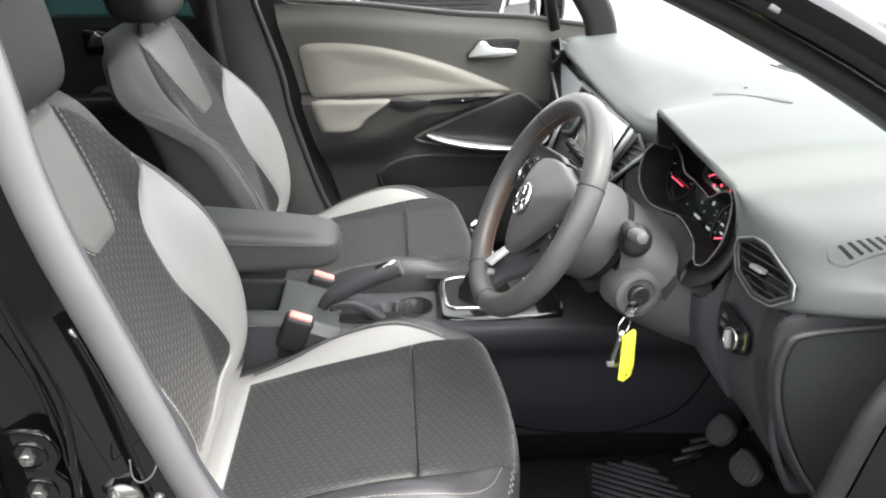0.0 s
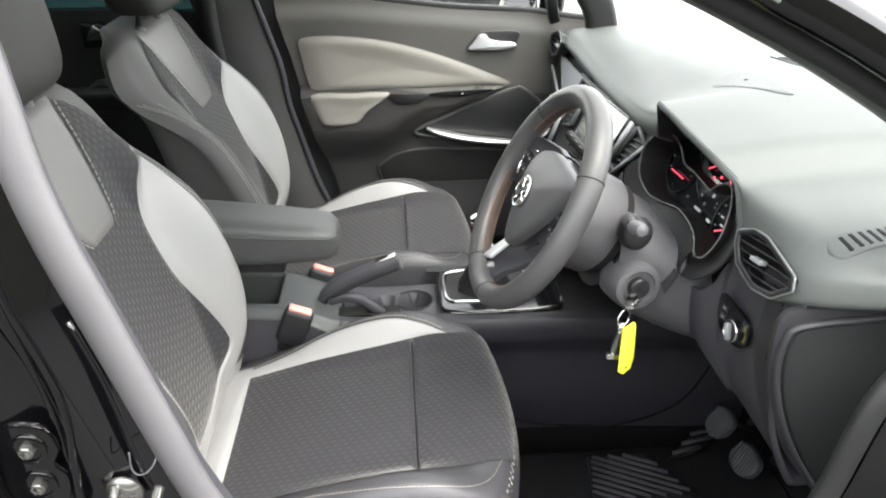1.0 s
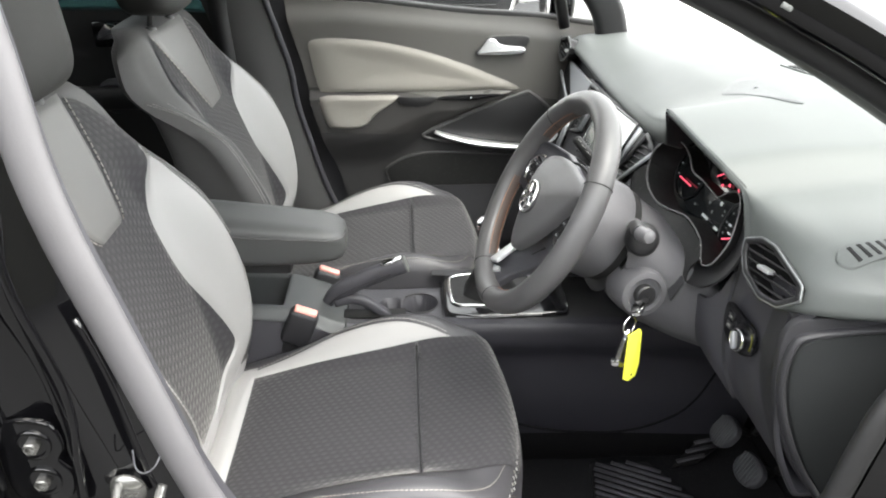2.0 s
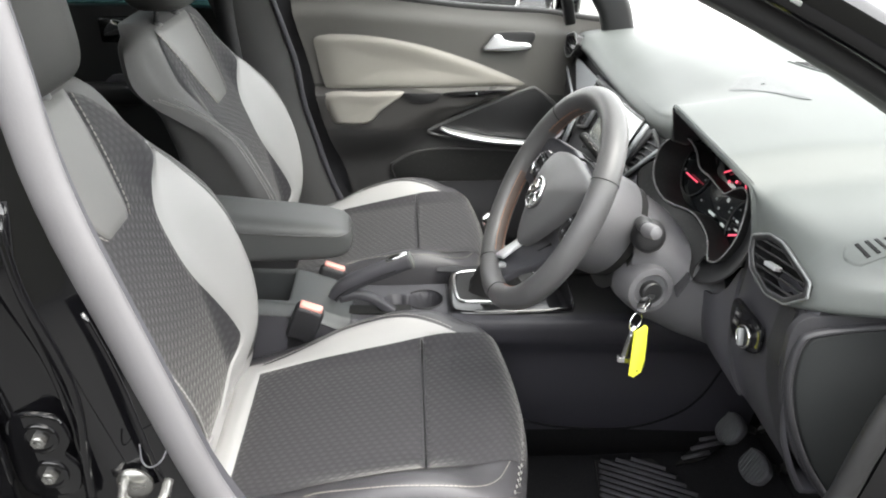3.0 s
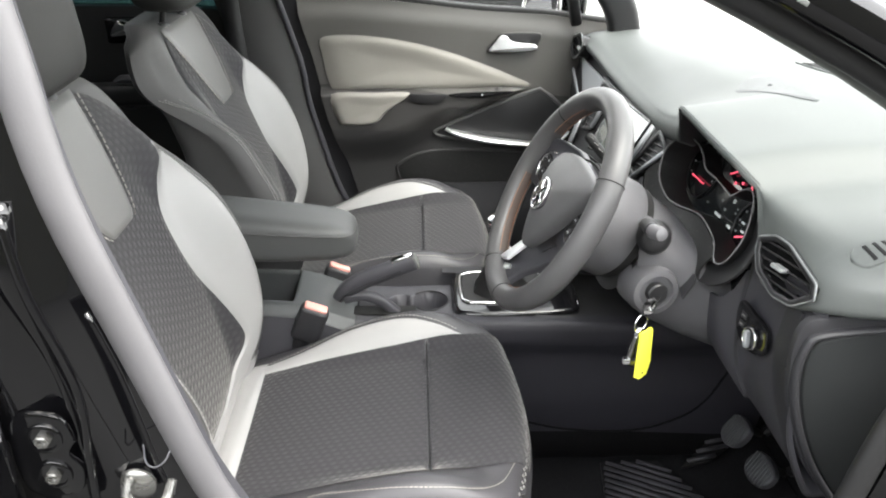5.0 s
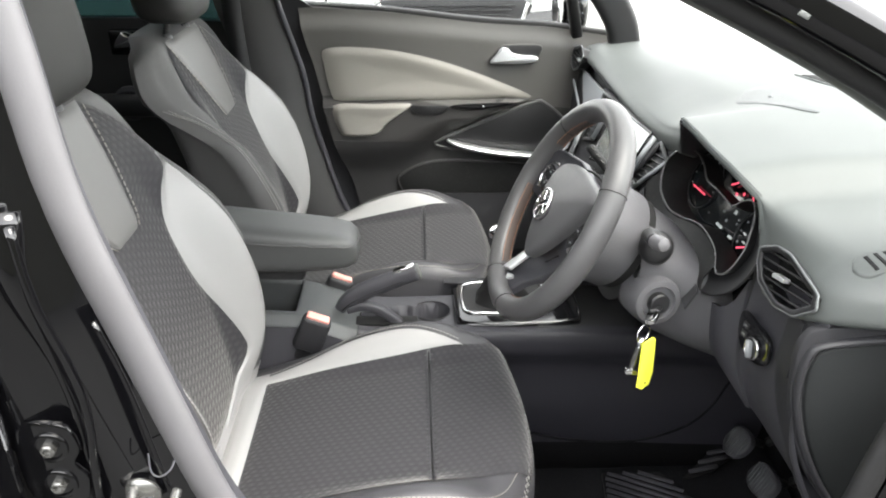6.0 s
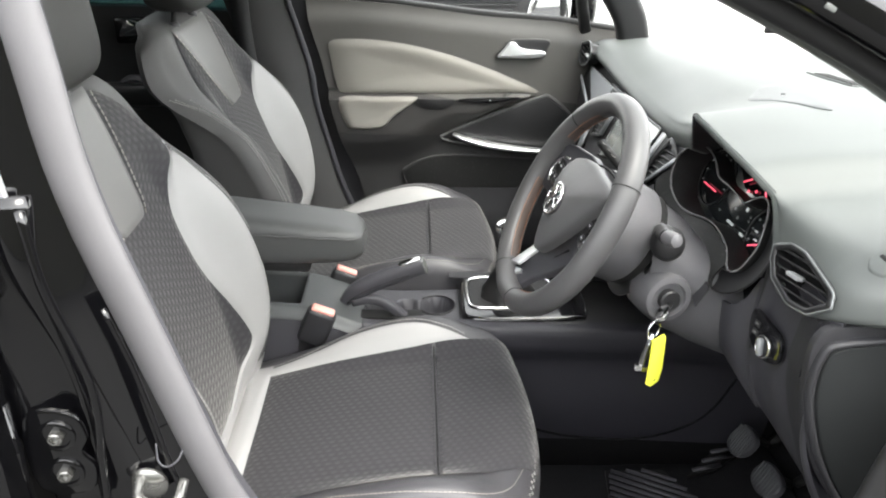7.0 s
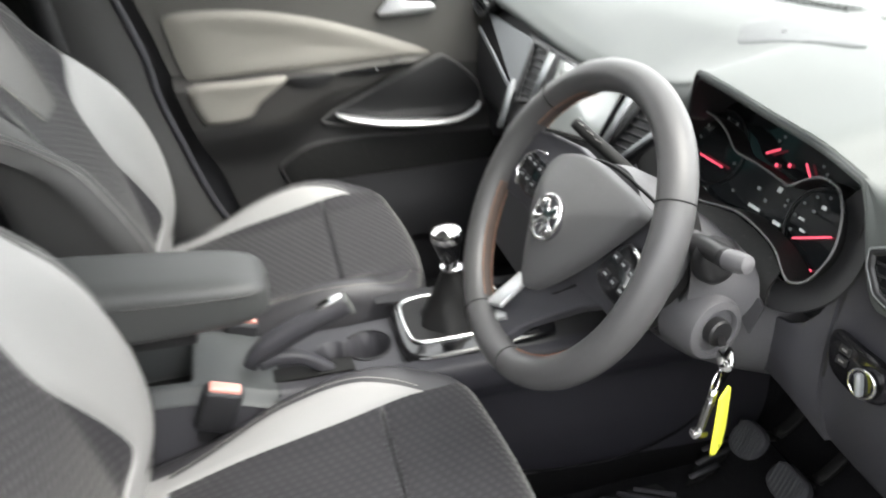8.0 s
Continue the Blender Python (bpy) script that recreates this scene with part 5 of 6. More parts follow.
rim = part("rim", sweep([rim_at(a) for a in span(0, 2 * math.pi, 145)[:-1]], [(0.0172 * math.cos(a), 0.0186 * math.sin(a)) for a in span(0, 2 * math.pi, 21)[:-1]], True, up=W_OUT), LEATHER_WHEEL, wheel, "smooth black leather rim")
for deg in (36, 144, 252, 288):
    ring = [rim_at(radians(deg), 0.0174 * math.cos(b), 0.0188 * math.sin(b)) for b in span(0, 2 * math.pi, 21)[:-1]]
    part("rim_seam", tube(ring, 0.0008, 5, True), RUBBER, rim)
for lo, hi in ((121, 156), (190, 249), (-69, -10), (38, 62)):
    part("thumb_patch", sheet(lambda d, b: rim_at(radians(d), 0.0177 * math.cos(radians(b)), 0.0191 * math.sin(radians(b))), span(lo, hi, 33), span(170, 212, 9), 0.0004), PERFORATED, rim, "perforated copper-brown leather patch")
    for edge in (168, 214):
        stitches([rim_at(radians(d), 0.018 * math.cos(radians(edge)), 0.0194 * math.sin(radians(edge))) for d in span(lo, hi, 60)], rim, "copper_stitching", 0.0007, 0.004, ORANGE_THREAD, (0, 0, 0))
half = [(0.0, -0.086), (0.012, -0.0785), (0.026, -0.063), (0.042, -0.0405), (0.064, -0.006), (0.083, 0.031), (0.095, 0.056), (0.0965, 0.065), (0.09, 0.0705), (0.07, 0.0735), (0.035, 0.0735)]
far_half = [(-0.035, 0.066), (-0.062, 0.053), (-0.075, 0.034), (-0.074, 0.012), (-0.064, -0.012), (-0.042, -0.0405), (-0.026, -0.063), (-0.012, -0.0785)]
hub = curve_ring(half + [(0.0, 0.0725)] + far_half, 5)


def domed(outline, m, high, edge, rings=8):
    """A closed cushion-shaped cover over an outline."""
    bm = bmesh.new()
    rows = [[bm.verts.new(m @ Vector((x, y, 0))) for x, y in outline]]
    for k in range(rings):
        t = k / rings
        z = edge + (high - edge) * (1 - (1 - t) ** 2.2)
        z -= (0.006, 0.0015, 0.0004, 0)[min(k, 3)]
        t = max(0.0, t - 0.5 / rings)
        rows.append([bm.verts.new(m @ Vector((x * (1 - t), y * (1 - t), z))) for x, y in outline])
    n = len(outline)
    for a, b in zip(rows, rows[1:]):
        for i in range(n):
            bm.faces.new((a[i], a[(i + 1) % n], b[(i + 1) % n], b[i]))
    bm.faces.new(rows[-1])
    bm.faces.new(rows[0])
    return tidy(bm, angle=50)


airbag = part("airbag_pad", domed(hub, WHEEL @ pose(0, 0, -0.014), 0.034, 0.0145, 18), COVER, wheel, "charcoal airbag cover with a pointed lower edge")
part("hub_back", lathe([(0.03, -0.116), (0.074, -0.116), (0.077, -0.112), (0.08, -0.06), (0.076, -0.04)], WHEEL, 48), COLUMN_PLASTIC, wheel, "charcoal rear cover of the wheel hub")
web = [(0.01, -0.152), (0.015, -0.126), (0.028, -0.1), (0.055, -0.068), (0.083, -0.044), (0.112, -0.037), (0.15, -0.034), (0.155, 0.0), (0.15, 0.046), (0.12, 0.056), (0.085, 0.062), (0.0, 0.062),
       (-0.085, 0.062), (-0.12, 0.056), (-0.15, 0.046), (-0.155, 0.0), (-0.15, -0.034), (-0.112, -0.037), (-0.083, -0.044), (-0.066, -0.068), (-0.056, -0.1), (-0.052, -0.126), (-0.05, -0.152)]
bm = prism(web, 0.014, None, 0.004, 3)
for v in bm.verts:
    v.co.z += 0.028 * smooth01((math.hypot(v.co.x, v.co.y) - 0.095) / 0.055) - 0.046
bm.transform(WHEEL)
carrier = part("spoke_frame", bm, GREY_PLASTIC, wheel, "dark spoke frame under the airbag cover")
part("cover_gap", tube([WHEEL @ Vector((x * 1.01, y * 1.01, -0.031)) for x, y in hub], 0.002, 6, True), RUBBER, carrier)
for side in (-1, 1):
    o = curve_ring([(side * x, y) for x, y in ((0.078, -0.01), (0.08, 0.012), (0.094, 0.034), (0.118, 0.031), (0.137, 0.016), (0.139, -0.004), (0.126, -0.016), (0.1, -0.018))][::side], 4)
    pad_s = part("switch_pad", prism(o, 0.018, WHEEL @ pose(0, 0, -0.026), 0.003, 3), PIANO, carrier, "gloss black switch pad")
    edge_pts = [(side * x, y) for x, y in ((0.1, 0.0365), (0.119, 0.0325), (0.139, 0.0165), (0.1415, -0.005), (0.128, -0.018))]
    part("silver_edge", sweep([WHEEL @ Vector((x, y, -0.0095)) for x, y in edge_pts], [(0.0022 * math.cos(a), 0.0035 * math.sin(a)) for a in span(0, 2 * math.pi, 9)[:-1]], up=W_OUT), CHROME, carrier, "bright silver edge")
    for k in range(6):
        at = WHEEL @ pose(side * (0.094 + 0.015 * (k % 3)), 0.018 - 0.02 * (k // 3), -0.0075)
        part("button", block((0.0105, 0.008, 0.003), at, 0.001), PLASTIC, pad_s)
        part("button_mark", block((0.005, 0.002, 0.0006), at @ pose(0, 0, 0.0018), 0), SATIN, pad_s)
lean = pose(-0.033, -0.118, -0.012) @ pose(0, 0, 0, -24, -10, 0) @ pose(0.033, 0.118, 0)
part("silver_trim", prism([(-0.043, -0.1465), (-0.018, -0.130), (-0.026, -0.0895), (-0.05, -0.092)], 0.006, WHEEL @ lean, 0.002, 3), SATIN, carrier, "satin silver spoke trim")
lean = pose(-0.028, -0.148, -0.008) @ pose(0, 0, 0, -30, -10, 0) @ pose(0.028, 0.148, 0)
part("trim_foot", prism([(-0.043, -0.160), (-0.028, -0.1645), (-0.008, -0.134), (-0.0175, -0.1325), (-0.044, -0.149)], 0.006, WHEEL @ lean, 0.002, 3), SATIN, carrier, "silver foot of the spoke trim")
part("emblem_disc", lathe([(0.025, 0), (0.025, 0.002), (0.02, 0.003), (0.004, 0.003)], WHEEL @ pose(0.003, 0.001, 0.0175), 36), GREY_PLASTIC, airbag)
part("emblem", merge(tube([WHEEL @ Vector((0.003 + 0.0235 * math.cos(a), 0.001 + 0.0235 * math.sin(a), 0.0225)) for a in span(0, 2 * math.pi, 41)[:-1]], 0.0024, 8, True),
                     prism(curve_ring([(-0.02, 0.006), (-0.008, 0.018), (0.0, 0.008), (0.012, 0.019), (0.02, 0.008), (0.008, 0.002), (0.021, -0.006), (0.006, -0.02), (0.0, -0.008), (-0.01, -0.018), (-0.019, -0.008), (-0.006, 0.0)], 4), 0.004, WHEEL @ pose(0.003, 0.001, 0.021), 0.001)), CHROME, airbag, "round chrome badge with a plain shape")

# ---- steering column ----
column = thing("steering_column", (0.45, -0.345, 0.85), "charcoal steering column shroud with stalks and ignition lock", "steering column")


COLUMN = axes((0.325, -0.345, 0.932), (0.07, -1, 0), (math.sin(radians(25)), 0, math.cos(radians(25))))


def behind(d, y=0.0, z=0.0):
    """A point d metres down the column, y to the car's left and z up."""
    return COLUMN.translation - COLUMN.to_3x3() @ Vector((0, 0, d)) + Vector((0, y, z))


part("collar_joint", lathe([(0.06, -0.128), (0.0735, -0.128), (0.0735, -0.114), (0.06, -0.114)], WHEEL, 40), RUBBER, column, "dark gap behind the wheel")
shroud = []
for d, w, up, down in ((0.122, 0.094, 0.072, 0.096), (0.14, 0.101, 0.069, 0.105), (0.17, 0.106, 0.062, 0.115), (0.23, 0.11, 0.045, 0.12), (0.30, 0.11, 0.02, 0.12)):
    shroud.append([behind(d, w * math.copysign(abs(math.cos(a)) ** 0.7, math.cos(a)), (up if math.sin(a) > 0 else down) * math.copysign(abs(math.sin(a)) ** 0.8, math.sin(a))) for a in span(0, 2 * math.pi, 37)])
part("shroud", sheet(lambda k, a: shroud[int(k)][int(a)], range(5), range(37), 0.004), COLUMN_PLASTIC, column, "charcoal column shroud")
part("shroud_joint", tube(curve_through([shroud[k][21] for k in range(5)], 4), 0.0012, 6), RUBBER, column)
part("shroud_face", prism([((p - behind(0.123)).y * -1, (p - behind(0.123)).dot(COLUMN.to_3x3() @ Vector((0, 1, 0)))) for p in shroud[0][:-1]], 0.002, axes(behind(0.125), (0, -1, 0), COLUMN.to_3x3() @ Vector((0, 1, 0)))), DARK_PLASTIC, column)
stalk = part("stalk", sweep(curve_through([(0.445, -0.42, 0.925), (0.437, -0.462, 0.942), (0.428, -0.496, 0.953)], 6), circle(0.0105, 18), up=(0, 0, 1), scale=lambda t: 1.15 - 0.15 * t), DARK_PLASTIC, column, "black control stalk")
part("stalk_cap", lathe([(0.0098, 0), (0.0105, 0.003), (0.01, 0.018), (0.0085, 0.0245), (0.003, 0.027)], axes((0.4282, -0.495, 0.9527), (1, 0.22, 0), (0, 0.25, 1)), 24), SEAL, stalk, "grey rotating stalk end")
part("stalk_root", lathe([(0.0245, -0.004), (0.0245, 0.008), (0.019, 0.015), (0.011, 0.017)], axes((0.447, -0.448, 0.922), (1, 0.2, 0), (0, 0.2, 1)), 24), DARK_PLASTIC, column)
far_stalk = part("far_stalk", sweep(curve_through([(0.445, -0.30, 0.94), (0.43, -0.265, 0.958), (0.414, -0.232, 0.974), (0.403, -0.2, 0.986)], 6), [(0.0085 * math.cos(a), 0.007 * math.sin(a)) for a in span(0, 2 * math.pi, 15)[:-1]], up=(0, 0, 1)), RUBBER, column, "black wiper stalk with white marks")
for k in range(3):
    part("stalk_mark", block((0.004, 0.01, 0.001), pose(0.4135 - 0.0045 * k, -0.244 + 0.016 * k, 0.9775 + 0.0055 * k, 0, 40, 10), 0), THREAD, far_stalk)
LOCK = axes((0.458, -0.452, 0.836), (1, 0.15, 0), (0.1, 0.1, 1))
lock = part("ignition_lock", lathe([(0.04, -0.04), (0.037, 0.0), (0.034, 0.006), (0.026, 0.008), (0.024, 0.003), (0.017, 0.002), (0.005, 0.002)], LOCK, 36), COLUMN_PLASTIC, column, "round ignition lock")
part("lock_barrel", lathe([(0.0155, 0.001), (0.0155, 0.012), (0.0135, 0.014), (0.004, 0.014)], LOCK, 24), DARK_PLASTIC, lock)

# ---- keys hanging from the lock ----
keys = thing("key_bunch", (0.44, -0.49, 0.8), "bunch of keys with a yellow tag hanging from the ignition", "keys")
part("key_head", prism(curve_ring([(-0.006, -0.014), (0.006, -0.014), (0.0085, 0.002), (0.005, 0.013), (-0.005, 0.013), (-0.0085, 0.002)], 4), 0.006, axes((0.434, -0.512, 0.845), (0.75, -0.5, 0.3), (0.35, 0.75, 0.1)), 0.002), CHROME, keys, "chrome ignition key head")
part("key_blade", sweep([(0.436, -0.508, 0.846), (0.459, -0.466, 0.834)], rounded(0.008, 0.003, 0.001, 2)), DARK_PLASTIC, keys, "black key shank")
ring_m = axes((0.4215, -0.519, 0.8245), (0.8, 0.6, 0), (0, 0, 1))
part("key_ring", tube([ring_m @ Vector((0.0135 * math.cos(a), 0.0135 * math.sin(a), 0)) for a in span(0, 2 * math.pi, 33)[:-1]], 0.0013, 6, True), CHROME, keys)
tag_m = axes((0.4265, -0.528, 0.781), (0.81, 0.588, 0), (-0.06, 0, 1))
part("key_tag", prism([(-0.012, 0.036), (0.011, 0.038), (0.015, 0.034), (0.016, -0.02), (0.010, -0.038), (-0.007, -0.040), (-0.0155, -0.033)], 0.0032, tag_m, 0.001), KEY_YELLOW, keys, "plain yellow plastic tag")
part("tag_eyelet", lathe([(0.0018, 0), (0.0018, 0.0036)], tag_m @ pose(-0.001, -0.031, 0), 12), DARK_PLASTIC, keys)
fob = part("key_fob", tube(curve_through([(0.418, -0.522, 0.806), (0.414, -0.522, 0.79), (0.4105, -0.522, 0.768)], 4), 0.0045, 12), STEEL, keys, "slim metal fob")
part("fob_cap", block((0.017, 0.011, 0.009), pose(0.4095, -0.522, 0.764, 0, 8, 0), 0.0025), CHROME, fob)
part("fob_neck", tube([(0.42, -0.52, 0.818), (0.417, -0.522, 0.801)], 0.0048, 8), CHROME, fob)

# ---- pedals and mat ----
def pedal(at, size, tilt, label):
    ob = thing("pedal", (at[0] + 0.03, at[1], 0.25), label, "pedal", "foot pedals")
    m = axes(at, (0, -1, 0), (math.sin(radians(tilt)), 0, math.cos(radians(tilt))))
    w, hgt = size
    shape = [(-w * 0.46, -hgt * 0.3), (-w * 0.2, -hgt * 0.48), (w * 0.2, -hgt * 0.44), (w * 0.5, -hgt * 0.1), (w * 0.46, hgt * 0.36), (w * 0.1, hgt * 0.5), (-w * 0.38, hgt * 0.4), (-w * 0.5, hgt * 0.05)]
    padp = part("pedal_pad", prism(curve_ring(shape, 5), 0.014, m, 0.005, 3), GREY_PLASTIC, ob, "ribbed grey rubber pedal pad")
    for k in range(8):
        x = w * (-0.38 + 0.76 * k / 7)
        tall = hgt * 0.84 * math.sqrt(1 - (1.65 * x / w) ** 2)
        part("rib", block((0.0032, tall, 0.003), m @ pose(x, 0, 0.0145, 0, 0, 12), 0.001, 1), CONSOLE_PLASTIC, padp)
    part("pedal_arm", sweep(curve_through([m @ Vector((0, hgt * 0.3, -0.004)), m @ Vector((0, hgt * 0.7, -0.05)), m @ Vector((0, 0.25, -0.06))], 6), rounded(0.02, 0.01, 0.003, 2), up=(1, 0, 0)), RUBBER, ob)
    return ob


pedal((0.768, -0.2, 0.346), (0.066, 0.068), 35, "ribbed rubber clutch pedal in the footwell")
pedal((0.78, -0.298, 0.333), (0.078, 0.06), 35, "ribbed rubber brake pedal in the footwell")
mat = thing("floor_mat", (0.5, -0.35, 0.205), "black carpet floor mat with ribbed rubber heel pads", "floor mat")
part("mat_carpet", sheet(lambda x, y: Vector((x, y, 0.216 + 0.4 * smooth01((x - 0.78) / 0.35) + 0.004 * noise.noise(Vector((x * 9, y * 9, 0))))), span(0.14, 0.86, 31), span(-0.63, -0.135, 25), 0.012), CARPET, mat, "black carpet of the mat")


def ribbed(name, corners, way, pitch, z, rise):
    """A rubber pad with slanting ribs cut off at its edges."""
    way = Vector(way).normalized()
    across = Vector((-way.y, way.x))
    pts = [Vector(c) for c in corners]
    lift = lambda p: Vector((p.x, p.y, z + rise * (p.x - pts[0].x)))
    bm = bmesh.new()
    top = [bm.verts.new(lift(p)) for p in pts]
    low = [bm.verts.new(lift(p) - Vector((0, 0, 0.006))) for p in pts]
    bm.faces.new(top)
    bm.faces.new(low[::-1])
    for k in range(len(pts)):
        n = (k + 1) % len(pts)
        bm.faces.new((top[n], top[k], low[k], low[n]))
    hp = part(name, tidy(bm), RUBBER, mat, "ribbed rubber pad")
    d = min(p.dot(across) for p in pts) + 0.6 * pitch
    while d < max(p.dot(across) for p in pts) - 0.3 * pitch:
        cuts = []
        for a, b in zip(pts, pts[1:] + pts[:1]):
            u, v = a.dot(across) - d, b.dot(across) - d
            if u * v < 0:
                cuts.append(a.lerp(b, u / (u - v)))
        if len(cuts) == 2 and (cuts[0] - cuts[1]).length > 0.03:
            p, q = (lift(c) + Vector((0, 0, 0.002)) for c in cuts)
            part("rib", sweep([p.lerp(q, 0.03), p.lerp(q, 0.5), p.lerp(q, 0.97)], rounded(pitch * 0.42, 0.006, 0.002, 2)), GREY_PLASTIC, hp)
        d += pitch


ribbed("heel_pad", ((0.506, -0.142), (0.632, -0.142), (0.705, -0.268), (0.49, -0.272)), (0.884, -0.467), 0.0165, 0.224, 0.0)
ribbed("rest_pad", ((0.676, -0.168), (0.74, -0.158), (0.81, -0.11), (0.81, -0.05)), (0.99, 0.13), 0.021, 0.228, 0.1)
# ---- passenger door ----
door = thing("door_1", (0.2, 0.76, 0.35), "closed passenger door with charcoal card and grey padded insert", "car door", kind="structure")
DOOR = axes((0, 0.745, 0), (1, 0, 0), (0, 0, 1))  # z points into the car


def card_y(x, z):
    """Inner face of the card: a rolled sill at the top, a bulge at the armrest."""
    top = 1.066 - 0.09 * max(0.0, x + 0.05) - 0.02 * max(0.0, x - 0.4)
    foot = along([(-0.2, 0.585), (0.08, 0.6), (0.16, 0.66), (0.22, 0.715), (0.32, 0.765), (0.46, 0.815)], x)
    ledge = smooth01((0.828 - z) / 0.016) * smooth01((z - foot) / (0.13 - 0.1 * smooth01((x - 0.1) / 0.2))) * smooth01((0.5 - x) / 0.16)
    return 0.745 - 0.045 * ledge + 0.02 * smooth01((z - (top - 0.05)) / 0.05)


def card_top(x):
    return along([(-0.30, 1.085), (-0.16, 1.076), (0.04, 1.062), (0.29, 1.033), (0.5, 1.018), (0.62, 1.0), (0.74, 0.985)], x)


def card_rear(z):
    return along([(0.30, 0.02), (0.36, -0.01), (0.49, -0.055), (0.60, -0.085), (0.66, -0.107), (0.783, -0.14), (0.915, -0.168), (1.01, -0.194), (1.08, -0.205)], z)


def card(s, t):
    z = 0.33 + (1.08 - 0.33) * t
    x = card_rear(z) + (0.745 - card_rear(z)) * s
    z = 0.33 + (card_top(x) - 0.33) * t
    return Vector((x, card_y(x, z), z))


part("door_card", sheet(card, span(0, 1, 61), span(0.6805, 0.7, 8) + span(0.71, 1, 19), -0.03), DOOR_CARD, door, "charcoal grained upper door card")
# Ledge and lower bands of the same card carry their shade as darker colour.
part("ledge_card", sheet(card, span(0, 1, 61), span(0.5205, 0.62, 25) + span(0.625, 0.68, 19), -0.03), SHADE_LEDGE_CARD, door, "grained armrest ledge, shade put into its colour")
part("lower_card", sheet(card, span(0, 1, 61), span(0, 0.36, 12) + span(0.38, 0.52, 13), -0.03), SHADE_LOWER_CARD, door, "grained lower door trim, shade put into its colour")
part("outer_skin", sheet(lambda x, z: Vector((x, 0.86 - 0.03 * ((z - 0.75) / 0.4) ** 2, z)), span(-0.3, 0.95, 12), span(0.3, 0.955, 12), -0.01), PAINT, door)
part("window_sill", sweep([(x, 0.802, card_top(x) - 0.006) for x in span(-0.29, 0.74, 16)], rounded(0.05, 0.03, 0.01, 3)), RUBBER, door)
part("window_pane", sheet(lambda x, z: Vector((x, 0.80 - 0.3 * (z - 1.0), z)), (-0.3, 0.72), (1.0, 1.4), 0.004), GLASS, door, "clear side window")
pad_o = curve_ring([(-0.144, 0.96), (-0.115, 0.972), (-0.05, 0.973), (0.04, 0.965), (0.12, 0.95), (0.197, 0.93), (0.28, 0.902), (0.357, 0.872), (0.448, 0.828), (0.36, 0.823), (0.2, 0.818), (0.06, 0.818), (-0.05, 0.818), (-0.112, 0.82), (-0.13, 0.86), (-0.14, 0.92)], 4)


def dished(outline, deep, rise, m, rings=7):
    """A padded panel: rises from its edge, then dips towards the middle."""
    bm = bmesh.new()
    cx = sum(p[0] for p in outline) / len(outline)
    cy = sum(p[1] for p in outline) / len(outline)
    rows = []
    for k in range(rings):
        t = k / (rings - 1)
        h = rise * math.sin(min(1, t * 5) * math.pi / 2) - deep * smooth01((t - 0.25) / 0.6)
        rows.append([bm.verts.new(m @ Vector((cx + (x - cx) * (1 - t), cy + (y - cy) * (1 - t), h))) for x, y in outline])
    n = len(outline)
    for a, b in zip(rows, rows[1:]):
        for i in range(n):
            bm.faces.new((a[i], a[(i + 1) % n], b[(i + 1) % n], b[i]))
    return tidy(bm, angle=75)


insert = part("padded_insert", dished(pad_o, 0.006, 0.010, axes((0, 0.739, 0), (1, 0, 0), (0, 0, 1)), 9), DOOR_PAD, door, "grey cloth padded insert with a rolled upper edge")
stitches([axes((0, 0.739, 0), (1, 0, 0), (0, 0, 1)) @ Vector((x, y, 0.002)) for x, y in pad_o[:36]], insert, lift=(0, -0.001, 0.001), mat=DOOR_CARD)
rest = curve_ring([(-0.12, 0.817), (0.0, 0.821), (0.09, 0.822), (0.1, 0.812), (0.07, 0.79), (0.035, 0.765), (0.01, 0.736), (-0.03, 0.726), (-0.085, 0.727), (-0.107, 0.74)], 4)
part("door_armrest", dished(rest, 0.003, 0.016, axes((0, 0.704, 0), (1, 0, 0), (0, 0, 1)), 13), DOOR_PAD, door, "light grey padded door armrest")
part("pull_recess", prism(curve_ring([(0.1, 0.818), (0.15, 0.817), (0.205, 0.816), (0.195, 0.798), (0.165, 0.79), (0.115, 0.796)], 4), 0.004, axes((0, 0.6965, 0), (1, 0, 0), (0, 0, 1)), 0.0015), DARK_PLASTIC, door, "dark pull cup")
switch = part("window_switch", prism(curve_ring([(0.21, 0.812), (0.25, 0.821), (0.40, 0.823), (0.3, 0.806)], 3), 0.004, axes((0, 0.6965, 0), (1, 0, 0), (0, 0, 1)), 0.001), PIANO, door)
part("switch_mark", block((0.004, 0.001, 0.004), pose(0.305, 0.691, 0.815), 0), WHITE_GLOW, switch)
tri = curve_ring([(0.172, 0.692), (0.185, 0.703), (0.32, 0.762), (0.455, 0.812), (0.485, 0.81), (0.54, 0.765), (0.57, 0.72), (0.56, 0.668), (0.5, 0.654), (0.4, 0.657), (0.28, 0.668), (0.19, 0.682)], 4)
part("speaker_panel", prism(tri, 0.006, axes((0, 0.741, 0), (1, 0, 0), (0, 0, 1)), 0.002), DARK_PLASTIC, door, "black triangular storage panel")
part("panel_rim", sweep([DOOR @ Vector((x, y, 0.006)) for x, y in tri], circle(0.006, 10), True, up=(0, 1, 0)), FAR_TRIM, door)
bar = curve_through([(0.205, 0.704, 0.012), (0.24, 0.692, 0.02), (0.32, 0.675, 0.028), (0.42, 0.663, 0.03), (0.5, 0.66, 0.028), (0.55, 0.676, 0.02), (0.565, 0.69, 0.01)], 6)
